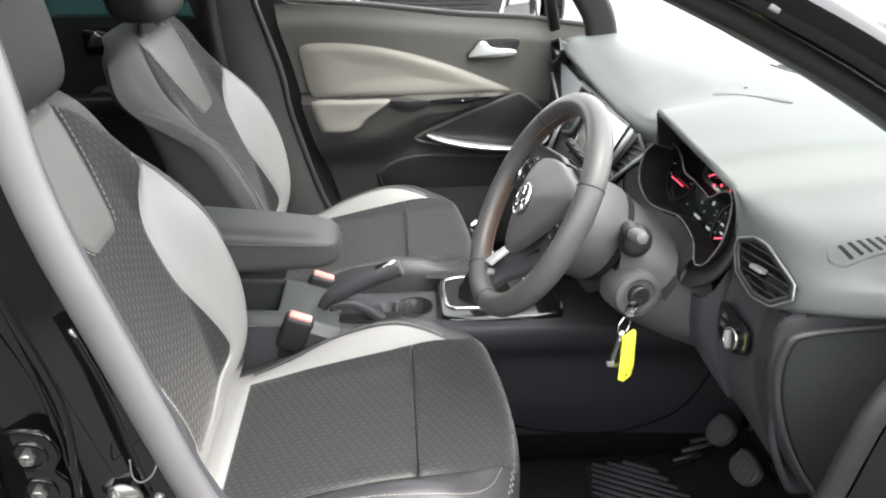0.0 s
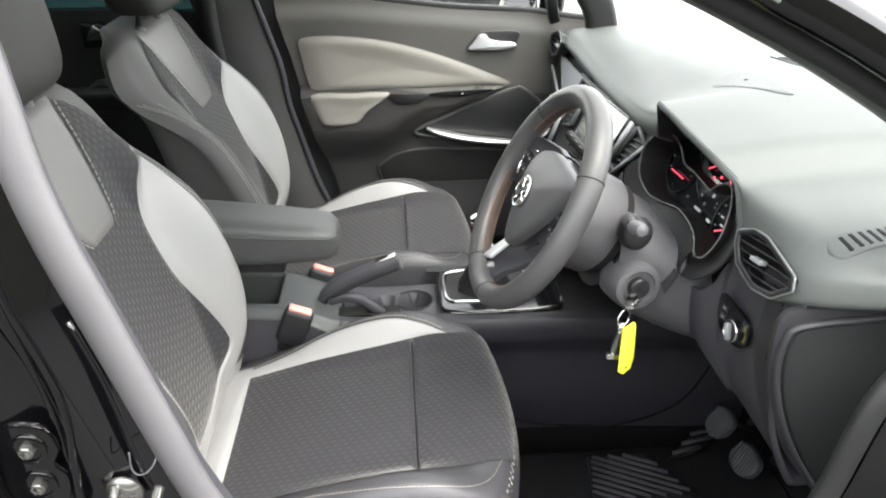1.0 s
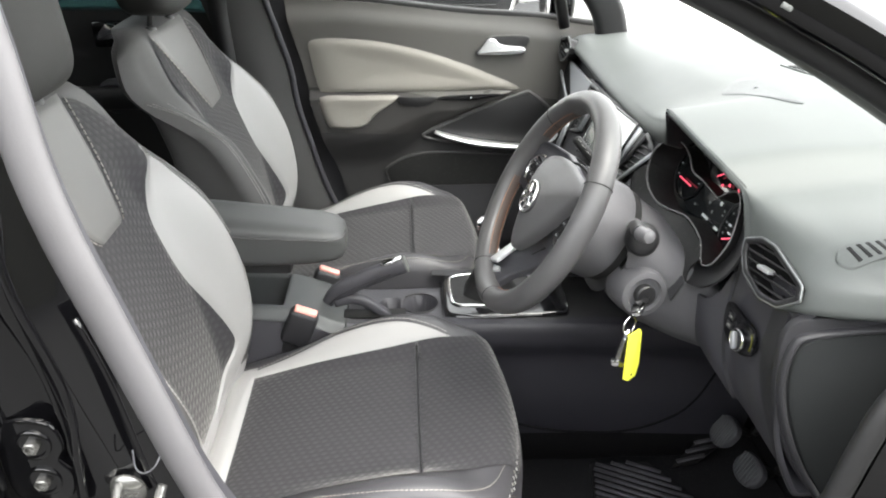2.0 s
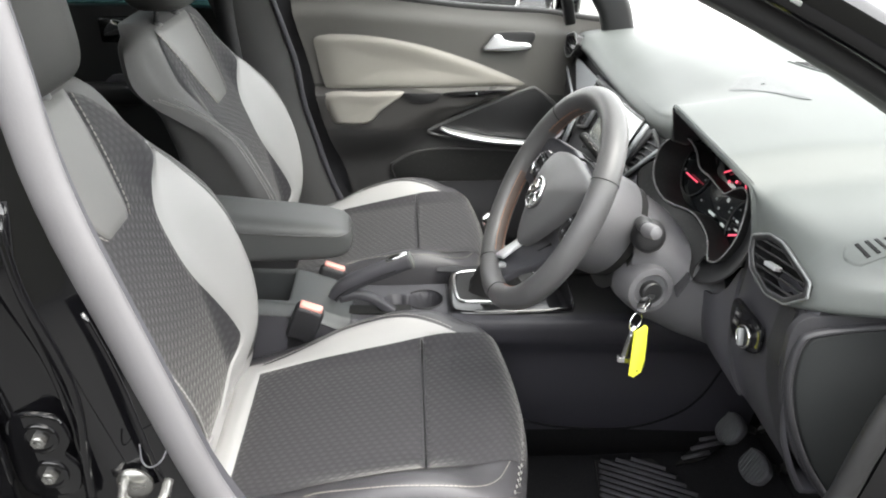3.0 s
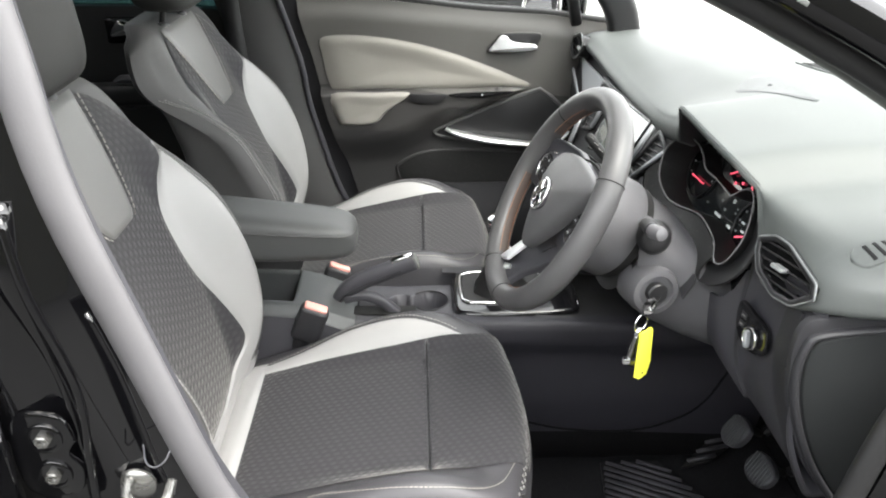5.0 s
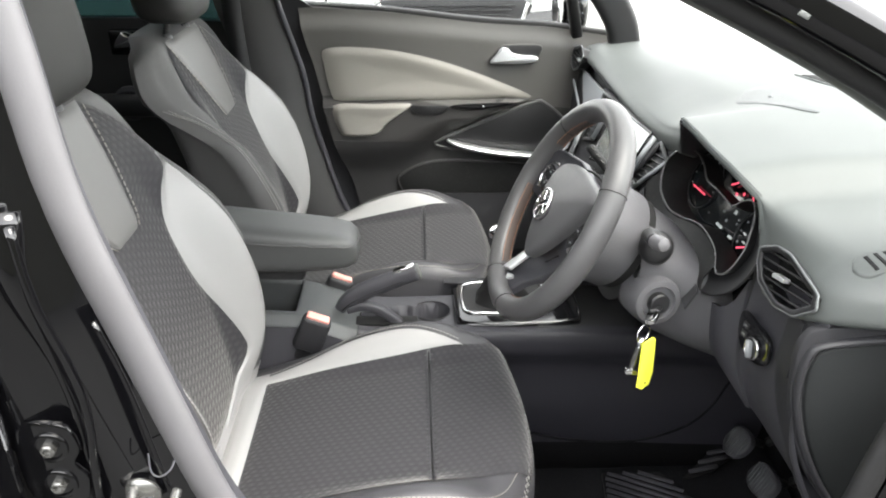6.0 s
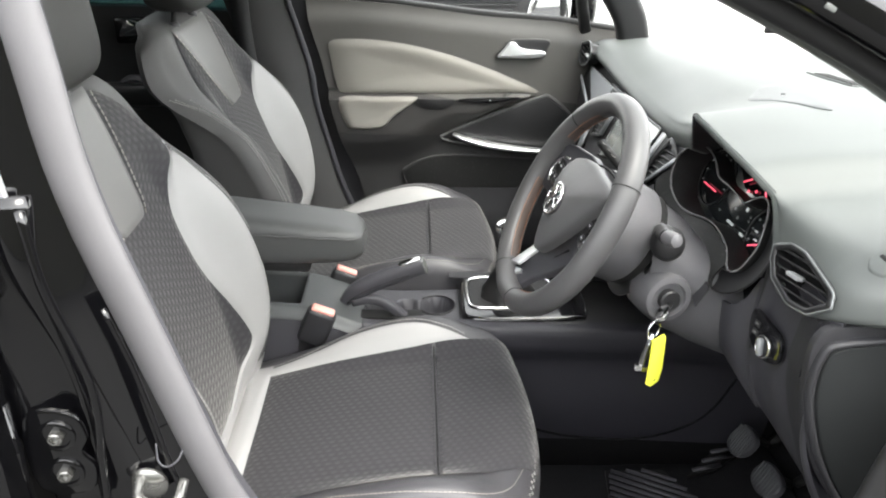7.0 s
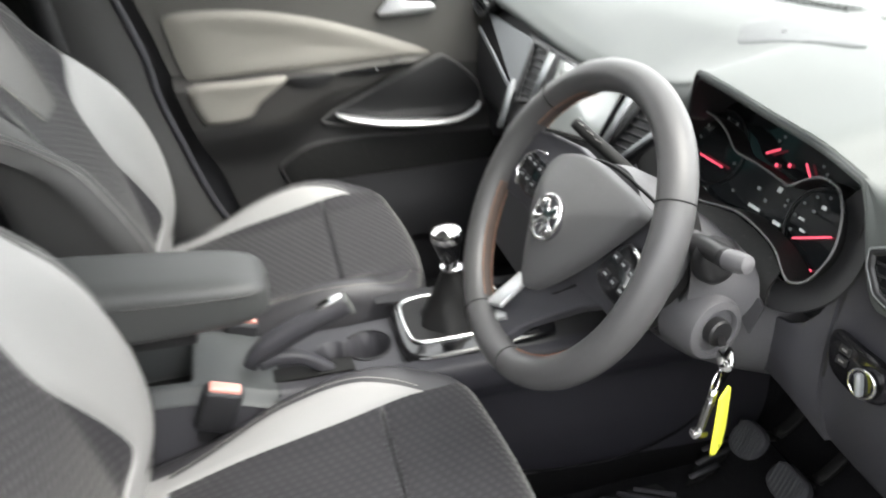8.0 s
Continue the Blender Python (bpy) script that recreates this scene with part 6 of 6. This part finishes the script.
part("silver_bar", sweep([DOOR @ p for p in bar], [(0.008 * math.cos(a), 0.019 * math.sin(a)) for a in span(0, 2 * math.pi, 13)[:-1]], up=(0, 1, 0), scale=lambda t: 0.5 + 0.6 * math.sin(math.pi * min(1, t * 1.3 + 0.05))), SATIN, door, "satin silver pull bar")
pocket = curve_ring([(0.06, 0.575), (0.075, 0.6), (0.13, 0.628), (0.22, 0.638), (0.4, 0.63), (0.55, 0.62), (0.68, 0.6), (0.70, 0.45), (0.6, 0.40), (0.2, 0.42), (0.1, 0.5)], 4)
part("door_pocket", prism(pocket, 0.004, axes((0, 0.741, 0), (1, 0, 0), (0, 0, 1)), 0.001), RUBBER, door, "dark open door pocket")
part("pocket_lip", sweep([DOOR @ Vector((x, y, 0.004)) for x, y in pocket], circle(0.005, 8), True, up=(0, 1, 0)), SHADE_LOWER_CARD, door)
part("pocket_front", sheet(lambda x, z: Vector((x, 0.70 + 0.02 * smooth01((z - 0.42) / 0.12), z)), span(0.12, 0.69, 12), span(0.36, 0.54, 8), -0.004), PLASTIC, door)
bowl = curve_ring([(0.322, 0.932), (0.34, 0.952), (0.362, 0.972), (0.45, 0.974), (0.47, 0.966), (0.462, 0.945), (0.448, 0.927), (0.34, 0.924)], 4)
handle = part("handle_bowl", prism(bowl, 0.003, axes((0, 0.742, 0), (1, 0, 0), (0, 0, 1)), 0.001), DARK_PLASTIC, door, "black recess for the door handle")
part("bowl_rim", sweep([DOOR @ Vector((x, y, 0.003)) for x, y in bowl], circle(0.0025, 6), True, up=(0, 1, 0)), DOOR_CARD, handle)
part("door_lever", prism(curve_ring([(0.326, 0.93), (0.343, 0.951), (0.356, 0.968), (0.374, 0.967), (0.385, 0.955), (0.41, 0.949), (0.452, 0.945), (0.457, 0.933), (0.42, 0.926), (0.34, 0.926)], 4), 0.016, axes((0, 0.738, 0), (1, 0, 0), (0, 0, 1)), 0.005, 3), SATIN, handle, "silver door lever")
mirror = thing("door_mirror", (0.58, 0.9, 0.95), "black door mirror outside the passenger window", "door mirror")
mm = bmesh.new()
bmesh.ops.create_uvsphere(mm, u_segments=28, v_segments=18, radius=1)
for v in mm.verts:
    sx, sy, sz = (math.copysign(abs(c) ** 0.7, c) for c in v.co)
    v.co = Vector((0.595 + 0.045 * sx, 0.985 + 0.095 * sy, 1.045 + 0.075 * sz + 0.01 * sy))
part("mirror_housing", tidy(mm, angle=80), PAINT, mirror)
part("mirror_arm", tube([(0.58, 0.80, 0.985), (0.59, 0.88, 1.0), (0.595, 0.94, 1.01)], 0.018, 10), PAINT, mirror)
part("mirror_glass", prism(curve_ring([(-0.075, -0.05), (0.075, -0.05), (0.08, 0.045), (-0.07, 0.05)], 4), 0.003, axes((0.553, 0.985, 1.045), (0, -1, 0), (0, 0, 1)), 0.001), CHROME, mirror, "mirror glass")
# ---- centre console ----
console = thing("centre_console", (0.0, 0.0, 0.3), "charcoal plastic centre console with cup holder between the seats", "centre console")
CONSOLE_Z = [(-0.52, 0.61), (-0.25, 0.607), (-0.14, 0.60), (-0.08, 0.585), (-0.02, 0.562), (0.05, 0.555), (0.19, 0.556), (0.3, 0.558)]


def console_top(x, y):
    z = along(CONSOLE_Z, x) - 0.02 * smooth01((abs(y) - 0.07) / 0.022)
    cup = min(math.hypot(x - 0.140, y - 0.005) - 0.037, math.hypot(x - 0.08, y - 0.0) - 0.03, math.hypot((x - 0.11) * 0.8, y - 0.002) - 0.022)
    box = max(abs(x + 0.19) - 0.05, abs(y - 0.005) - 0.062)
    pit = max(abs(x - 0.02) - 0.03, abs(y + 0.02) - 0.022)
    z -= 0.095 * (1 - smooth01((cup + 0.003) / 0.005))
    z -= 0.09 * (1 - smooth01((box + 0.003) / 0.006))
    z -= 0.02 * (1 - smooth01((pit + 0.003) / 0.006))
    return Vector((x, y, z))


part("console_top", sheet(console_top, span(-0.5, -0.0128, 123), span(-0.092, 0.092, 56)), CONSOLE_PLASTIC, console, "grey-green tray with an open cubby")
part("cup_tray", sheet(console_top, span(-0.0112, 0.20, 75), span(-0.092, 0.092, 56)), GREY_PLASTIC, console, "dark tray with a double cup holder")
for side in (-1, 1):
    part("console_side", sheet(lambda x, t: Vector((x, side * (0.092 + 0.006 * math.sin(t * math.pi)), (along(CONSOLE_Z, x) - 0.021) * (1 - t) + 0.26 * t)), span(-0.5, 0.22, 25), span(0, 1, 9), 0.004), GREY_PLASTIC, console)
part("cup_rim", tube([Vector((0.140 + 0.04 * math.cos(a), 0.005 + 0.04 * math.sin(a), 0.5565)) for a in span(-2.4, 2.4, 31)], 0.0018, 6), PLASTIC, console)
for cx, cr in ((0.140, 0.033), (0.078, 0.026)):
    part("cup_mat", lathe([(cr, 0), (cr, 0.002), (0.002, 0.002)], pose(cx, 0.004, 0.4625), 28), RUBBER, console)
part("cubby_lining", block((0.094, 0.118, 0.003), pose(-0.19, 0.005, 0.517), 0), RUBBER, console)
part("panel_joint", block((0.0015, 0.184, 0.0015), pose(-0.012, 0, 0.5605), 0), RUBBER, console)
part("panel_joint", block((0.0015, 0.184, 0.0015), pose(0.188, 0, 0.557), 0), RUBBER, console)


def front_side(x, t):
    """Long side panel from the gear lever to the dashboard: a ledge, then a hollow below it."""
    z = along([(0, 0.575), (0.12, 0.57), (0.2, 0.535), (0.28, 0.51), (1, 0.285)], t)
    y = along([(0, -0.085), (0.08, -0.112), (0.2, -0.125), (0.26, -0.118), (0.34, -0.108), (0.7, -0.115), (1, -0.10)], t)
    return Vector((x, y - 0.01 * smooth01((x - 0.5) / 0.3), z - 0.03 * (x - 0.2)))


part("front_side_panel", sheet(front_side, span(0.17, 0.85, 21), span(0, 1, 33), 0.004), FOOT_PLASTIC, console, "dark side panel running to the footwell")
part("front_side_panel", sheet(lambda x, t: Vector((x, -front_side(x, t).y, front_side(x, t).z)), span(0.17, 0.85, 21), span(0, 1, 33), -0.004), PLASTIC, console)
part("carpet_edge", sweep(curve_through([(0.30, -0.119, 0.345), (0.36, -0.119, 0.318), (0.444, -0.12, 0.299), (0.576, -0.121, 0.294), (0.674, -0.123, 0.328), (0.725, -0.124, 0.377), (0.76, -0.124, 0.45)], 6), circle(0.0025, 8), up=(0, 1, 0)), CARPET, console)
part("front_deck", block((0.4, 0.19, 0.02), pose(0.55, 0, 0.552, 0, 3, 0), 0.004), DARK_PLASTIC, console)
base = part("gear_base", prism(curve_ring([(0.19, -0.02), (0.197, -0.075), (0.23, -0.09), (0.33, -0.09), (0.42, -0.085), (0.45, -0.06), (0.45, 0.06), (0.42, 0.085), (0.23, 0.088), (0.197, 0.075), (0.19, 0.03)], 4), 0.03, pose(0, 0, 0.55), 0.008, 4), PIANO, console, "piano black gear lever base")
rim_o = curve_ring([(0.206, -0.015), (0.214, -0.045), (0.25, -0.052), (0.36, -0.05), (0.39, -0.03), (0.39, 0.05), (0.36, 0.075), (0.25, 0.08), (0.214, 0.07), (0.206, 0.045)], 4)
part("chrome_surround", sweep([(x, y, 0.582) for x, y in rim_o], [(0.004 * math.cos(a), 0.003 * math.sin(a)) for a in span(0, 2 * math.pi, 9)[:-1]], True), CHROME, base, "chrome surround")
part("gate_plate", prism([(0.297 + (x - 0.297) * 0.95, 0.012 + (y - 0.012) * 0.95) for x, y in rim_o], 0.003, pose(0, 0, 0.5795)), GAITER, base)

lever = thing("gear_lever", (0.29, 0.0, 0.58), "gear lever with chrome-topped knob and black leather gaiter", "gear lever")
boot = []
for z, r, sx in ((0.582, 0.052, 1.15), (0.60, 0.047, 1.1), (0.622, 0.037, 1.05), (0.645, 0.027, 1.0), (0.668, 0.019, 1.0), (0.68, 0.017, 1.0)):
    boot.append([Vector((0.292 + sx * r * math.cos(a) * (1 + 0.10 * math.sin(5 * a + z * 90)), 0.008 + r * math.sin(a) * (1 + 0.12 * math.sin(4 * a + z * 70)), z)) for a in span(0, 2 * math.pi, 33)])
part("gaiter", sheet(lambda k, a: boot[int(k)][int(a)], range(6), range(33)), GAITER, lever, "creased black leather gaiter")
part("collar", lathe([(0.018, 0), (0.0195, 0.002), (0.0195, 0.006), (0.016, 0.008)], pose(0.291, 0.008, 0.676), 24), CHROME, lever)
part("knob", lathe([(0.012, 0), (0.016, 0.012), (0.022, 0.035), (0.026, 0.052), (0.0255, 0.062), (0.02, 0.068), (0.005, 0.069)], pose(0.291, 0.008, 0.683, 0, -6, 0), 28), PIANO, lever)
part("knob_cap", lathe([(0.0262, 0.05), (0.0266, 0.056), (0.024, 0.066), (0.016, 0.0705), (0.004, 0.071)], pose(0.291, 0.008, 0.683, 0, -6, 0), 28), CHROME, lever, "chrome knob cap")

# ---- handbrake ----
brake = thing("handbrake", (0.02, -0.03, 0.56), "black handbrake lever with a chrome release button", "handbrake")
grip_pts = curve_through([(-0.05, -0.033, 0.588), (-0.038, -0.034, 0.604), (-0.01, -0.035, 0.624), (0.03, -0.036, 0.643), (0.075, -0.037, 0.661), (0.112, -0.038, 0.674)], 6)
part("grip", sweep(grip_pts, [(0.0145 * math.copysign(abs(math.cos(a)) ** 0.7, math.cos(a)), 0.0165 * math.copysign(abs(math.sin(a)) ** 0.7, math.sin(a))) for a in span(0, 2 * math.pi, 21)[:-1]], up=(0, 0, 1), scale=lambda t: 0.72 + 0.36 * smooth01(t * 2.5) - 0.1 * smooth01((t - 0.6) / 0.4)), GREY_PLASTIC, brake, "grained dark grey grip")
part("grip_seam", sweep([p + Vector((0, -0.0145, -0.005)) for p in grip_pts[3:-5]], circle(0.0012, 6)), RUBBER, brake)
part("grip_end", block((0.006, 0.027, 0.03), pose(0.113, -0.038, 0.6745, 0, -21, 0), 0.003), MID_PLASTIC, brake, "lighter end cap")
part("release_button", prism(curve_ring([(-0.022, -0.008), (0.0, -0.009), (0.02, -0.006), (0.02, 0.006), (0.0, 0.009), (-0.022, 0.008)], 4), 0.008, pose(0.086, -0.037, 0.6785, 0, -21, 0), 0.003, 3), CHROME, brake, "chrome release button")
part("lower_arm", sweep(curve_through([(-0.035, -0.036, 0.59), (0.0, -0.037, 0.597), (0.035, -0.037, 0.585), (0.075, -0.037, 0.55)], 6), rounded(0.022, 0.02, 0.006, 3), up=(0, 0, 1)), GREY_PLASTIC, brake)
part("lever_slot", block((0.13, 0.034, 0.004), pose(0.045, -0.037, 0.5585, 0, 1, 0), 0.001), RUBBER, brake)

# ---- armrest ----
armrest = thing("armrest", (-0.2, -0.06, 0.68), "dark grey leatherette padded centre armrest", "armrest")
rows = []
for x, zc, hh, w in ((-0.43, 0.777, 0.05, 0.06), (-0.40, 0.777, 0.054, 0.064), (-0.25, 0.767, 0.051, 0.066), (-0.12, 0.758, 0.043, 0.065), (-0.05, 0.754, 0.037, 0.062), (-0.02, 0.752, 0.031, 0.056), (-0.006, 0.75, 0.023, 0.046), (0.0, 0.749, 0.012, 0.03)):
    rows.append([Vector((x, -0.065 + w * math.copysign(abs(math.cos(a)) ** 0.45, math.cos(a)), zc + hh * math.copysign(abs(math.sin(a)) ** 0.5, math.sin(a)))) for a in span(0, 2 * math.pi, 45)[:-1]])
bm = bmesh.new()
vr = [[bm.verts.new(p) for p in r] for r in rows]
for a, b in zip(vr, vr[1:]):
    for k in range(44):
        bm.faces.new((a[k], a[(k + 1) % 44], b[(k + 1) % 44], b[k]))
bm.faces.new(vr[0])
bm.faces.new(vr[-1])
part("armrest_pad", tidy(bm, angle=60), ARM_LEATHER, armrest, "stitched leatherette pad")
part("piping", tube(curve_through([(-0.42, -0.1285, 0.802), (-0.3, -0.1305, 0.794), (-0.15, -0.1305, 0.781), (-0.05, -0.1268, 0.773), (-0.02, -0.1205, 0.77), (-0.003, -0.095, 0.7675), (0.0, -0.065, 0.7665)], 6), 0.0016, 6), SHELL_LEATHER, armrest, "piped seam round the pad")
part("armrest_base", block((0.33, 0.09, 0.03), pose(-0.27, -0.06, 0.715, 0, 3, 0), 0.008), DARK_PLASTIC, armrest)
part("armrest_hinge", block((0.06, 0.05, 0.13), pose(-0.34, -0.06, 0.665, 0, -10, 0), 0.01), DARK_PLASTIC, armrest)


# ---- belt buckles ----
def buckle(at, lean, spin, label):
    ob = thing("belt_buckle", (at[0] - 0.03, at[1], 0.45), label, "seat belt buckle", "belt buckles")
    m = Matrix.Translation(at) @ pose(0, 0, 0, lean, 22, spin)
    body = part("buckle_body", block((0.058, 0.03, 0.085), m @ pose(0, 0, -0.045), 0.010, 4), PLASTIC, ob, "black plastic buckle body")
    part("buckle_ridge", block((0.004, 0.003, 0.06), m @ pose(0.004, -0.0135, -0.05), 0.001), PLASTIC, body)
    part("release_button", block((0.046, 0.0185, 0.01), m @ pose(0, -0.001, -0.0015), 0.004, 3), BUCKLE_RED, body, "red release button")
    part("buckle_stalk", block((0.034, 0.014, 0.12), m @ pose(-0.002, 0, -0.14), 0.004), DARK_PLASTIC, ob)
    return ob


buckle(Vector((-0.085, -0.105, 0.612)), 8, 0, "black seat belt buckle with red button beside the driver seat")
buckle(Vector((-0.055, 0.085, 0.6)), -5, 0, "black seat belt buckle with red button beside the passenger seat")

# ---- glass ----
screen_glass = tagged(part("window_1", sheet(lambda s, y: Vector((1.17 + 0.06 * (1 - (y / 0.65) ** 2) - (0.93 + 0.02 * (1 - (y / 0.65) ** 2)) * s, y * (1 - 0.1 * s), 0.99 + 0.53 * s)), span(0, 1, 9), span(-0.7, 0.7, 13), 0.005), GLASS, None), "clear raked windscreen over the dashboard", "windscreen", kind="structure")
part("screen_seal", sweep(curve_through([(1.055, 0.70, 1.012), (1.08, 0.62, 1.022), (1.094, 0.41, 1.03), (1.09, 0.2, 1.034), (1.08, 0.0, 1.036), (1.06, -0.25, 1.04), (1.02, -0.5, 1.04), (0.97, -0.68, 1.035)], 6), rounded(0.012, 0.016, 0.004, 2)), RUBBER, screen_glass, "black edge seal")

# ---- bonnet, ground and the yard ----
solid("bonnet", sheet(lambda x, y: Vector((x, y, 0.90 - 0.13 * ((x - 1.2) / 0.9) ** 2 - 0.12 * (y / 0.75) ** 2)), span(1.24, 2.05, 13), span(-0.72, 0.72, 15), 0.02), PAINT, "black painted bonnet ahead of the windscreen", "bonnet", kind="structure")
solid("ground", sheet(lambda x, y: Vector((x, y, 0)), span(-400, 400, 9), span(-400, 400, 9)), ASPHALT, "grey asphalt yard round the car", "ground", kind="structure")

solid("pavement", sheet(lambda x, y: Vector((x, y, 0.012)), span(-60, 60, 9), span(1.35, 60, 9), -0.01), CONCRETE, "pale concrete paving beyond the car", "paving", kind="structure")
# Unseen wall, added to hold back side light and darken the pillar's reflections.
solid("wall_blocker_south", sheet(lambda x, z: Vector((x, -6.0, z)), span(-16, 16, 9), span(0, 3.0, 5), 0.2), DARK_WALL, "unseen dark wall added behind the doorway to cut side light", "wall", kind="structure")


def parked_car(at, turn, paint, label):
    """A hatchback, its nose towards local -y: hull, windows, grille, lamps and wheels."""
    ob = thing("parked_car", at, label, "car", "parked cars")
    m = Matrix.Translation(at) @ pose(0, 0, 0, 0, 0, turn)
    prof = [(-2.0, 0.30), (-2.06, 0.5), (-2.0, 0.72), (-1.9, 0.84), (-1.2, 0.99), (-0.95, 1.04), (-0.3, 1.46), (0.3, 1.52), (1.2, 1.46), (1.85, 1.05), (2.0, 0.8), (2.0, 0.32)]
    def hull(k, s):
        y, z = prof[int(k)]
        w = 0.87 - 0.22 * smooth01((z - 0.95) / 0.55) - 0.10 * smooth01((abs(y) - 1.6) / 0.4)
        nose = 0.16 * (s * s) * smooth01((-y - 1.2) / 0.8)
        return m @ Vector((w * s, y + nose, z - 0.05 * s * s * (z > 0.6)))
    ss = span(-1, 1, 17)
    part("body", sheet(hull, range(12), ss), paint, ob)
    for sd in (-1, 1):
        part("body_side", sheet(lambda k, t: m @ Vector((sd * (0.87 - 0.22 * smooth01((prof[int(k)][1] - 0.95) / 0.55) - 0.10 * smooth01((abs(prof[int(k)][0]) - 1.6) / 0.4) + 0.0), prof[int(k)][0] + 0.16 * smooth01((-prof[int(k)][0] - 1.2) / 0.8), 0.3 + (prof[int(k)][1] - 0.05 * (prof[int(k)][1] > 0.6) - 0.3) * t)), range(12), span(0, 1, 7), 0.01), paint, ob)
        part("side_window", prism([(-0.85, 1.04), (-0.28, 1.4), (1.1, 1.4), (1.5, 1.08)], 0.01, m @ axes((sd * 0.77, 0, -0.0), (0, 1, 0), (-sd * 0.3, 0, 1)) @ pose(0, 0, 0.0)), TINTED, ob)
        part("headlamp", block((0.34, 0.12, 0.16), m @ pose(sd * 0.60, -1.86, 0.74, 10, 0, sd * 22), 0.04, 3), SATIN, ob, "clear headlamp")
        for yy in (-1.3, 1.3):
            tyre = part("tyre", lathe([(0.2, -0.1), (0.30, -0.1), (0.32, -0.06), (0.32, 0.06), (0.30, 0.1), (0.2, 0.1)], m @ axes((sd * 0.77, yy, 0.32), (0, 1, 0), (0, 0, 1)), 32), RUBBER, ob)
            part("rim", lathe([(0.2, -0.08), (0.2, 0.08), (0.17, 0.1), (0.03, 0.085)], m @ axes((sd * 0.775, yy, 0.32), (0, 1, 0), (0, 0, sd)), 24), SATIN, tyre)
    grille = part("grille", prism(curve_ring([(-0.42, 0.10), (0.42, 0.10), (0.36, -0.06), (0.2, -0.1), (-0.2, -0.1), (-0.36, -0.06)], 4), 0.02, m @ axes((0, -2.055, 0.66), (1, 0, 0), (0, 0, 1)), 0.005), DARK_PLASTIC, ob, "black grille")
    for k in range(6):
        part("grille_bar", block((0.74 - 0.05 * k, 0.01, 0.008), m @ pose(0, -2.08, 0.73 - 0.026 * k), 0.002), PIANO, grille)
    part("chrome_strip", sweep([m @ Vector(p) for p in curve_through([(-0.44, -2.07, 0.74), (-0.38, -2.08, 0.6), (-0.2, -2.085, 0.55), (0.2, -2.085, 0.55), (0.38, -2.08, 0.6), (0.44, -2.07, 0.74)], 6)], circle(0.012, 8)), CHROME, grille)
    part("number_plate", block((0.52, 0.012, 0.11), m @ pose(0, -2.09, 0.47), 0.004), THREAD, ob)
    part("bumper_slot", block((1.2, 0.05, 0.12), m @ pose(0, -2.03, 0.36), 0.02), RUBBER, ob)
    return ob


parked_car((0.35, 5.3, 0), 0, PAINT, "black parked car facing the passenger window")
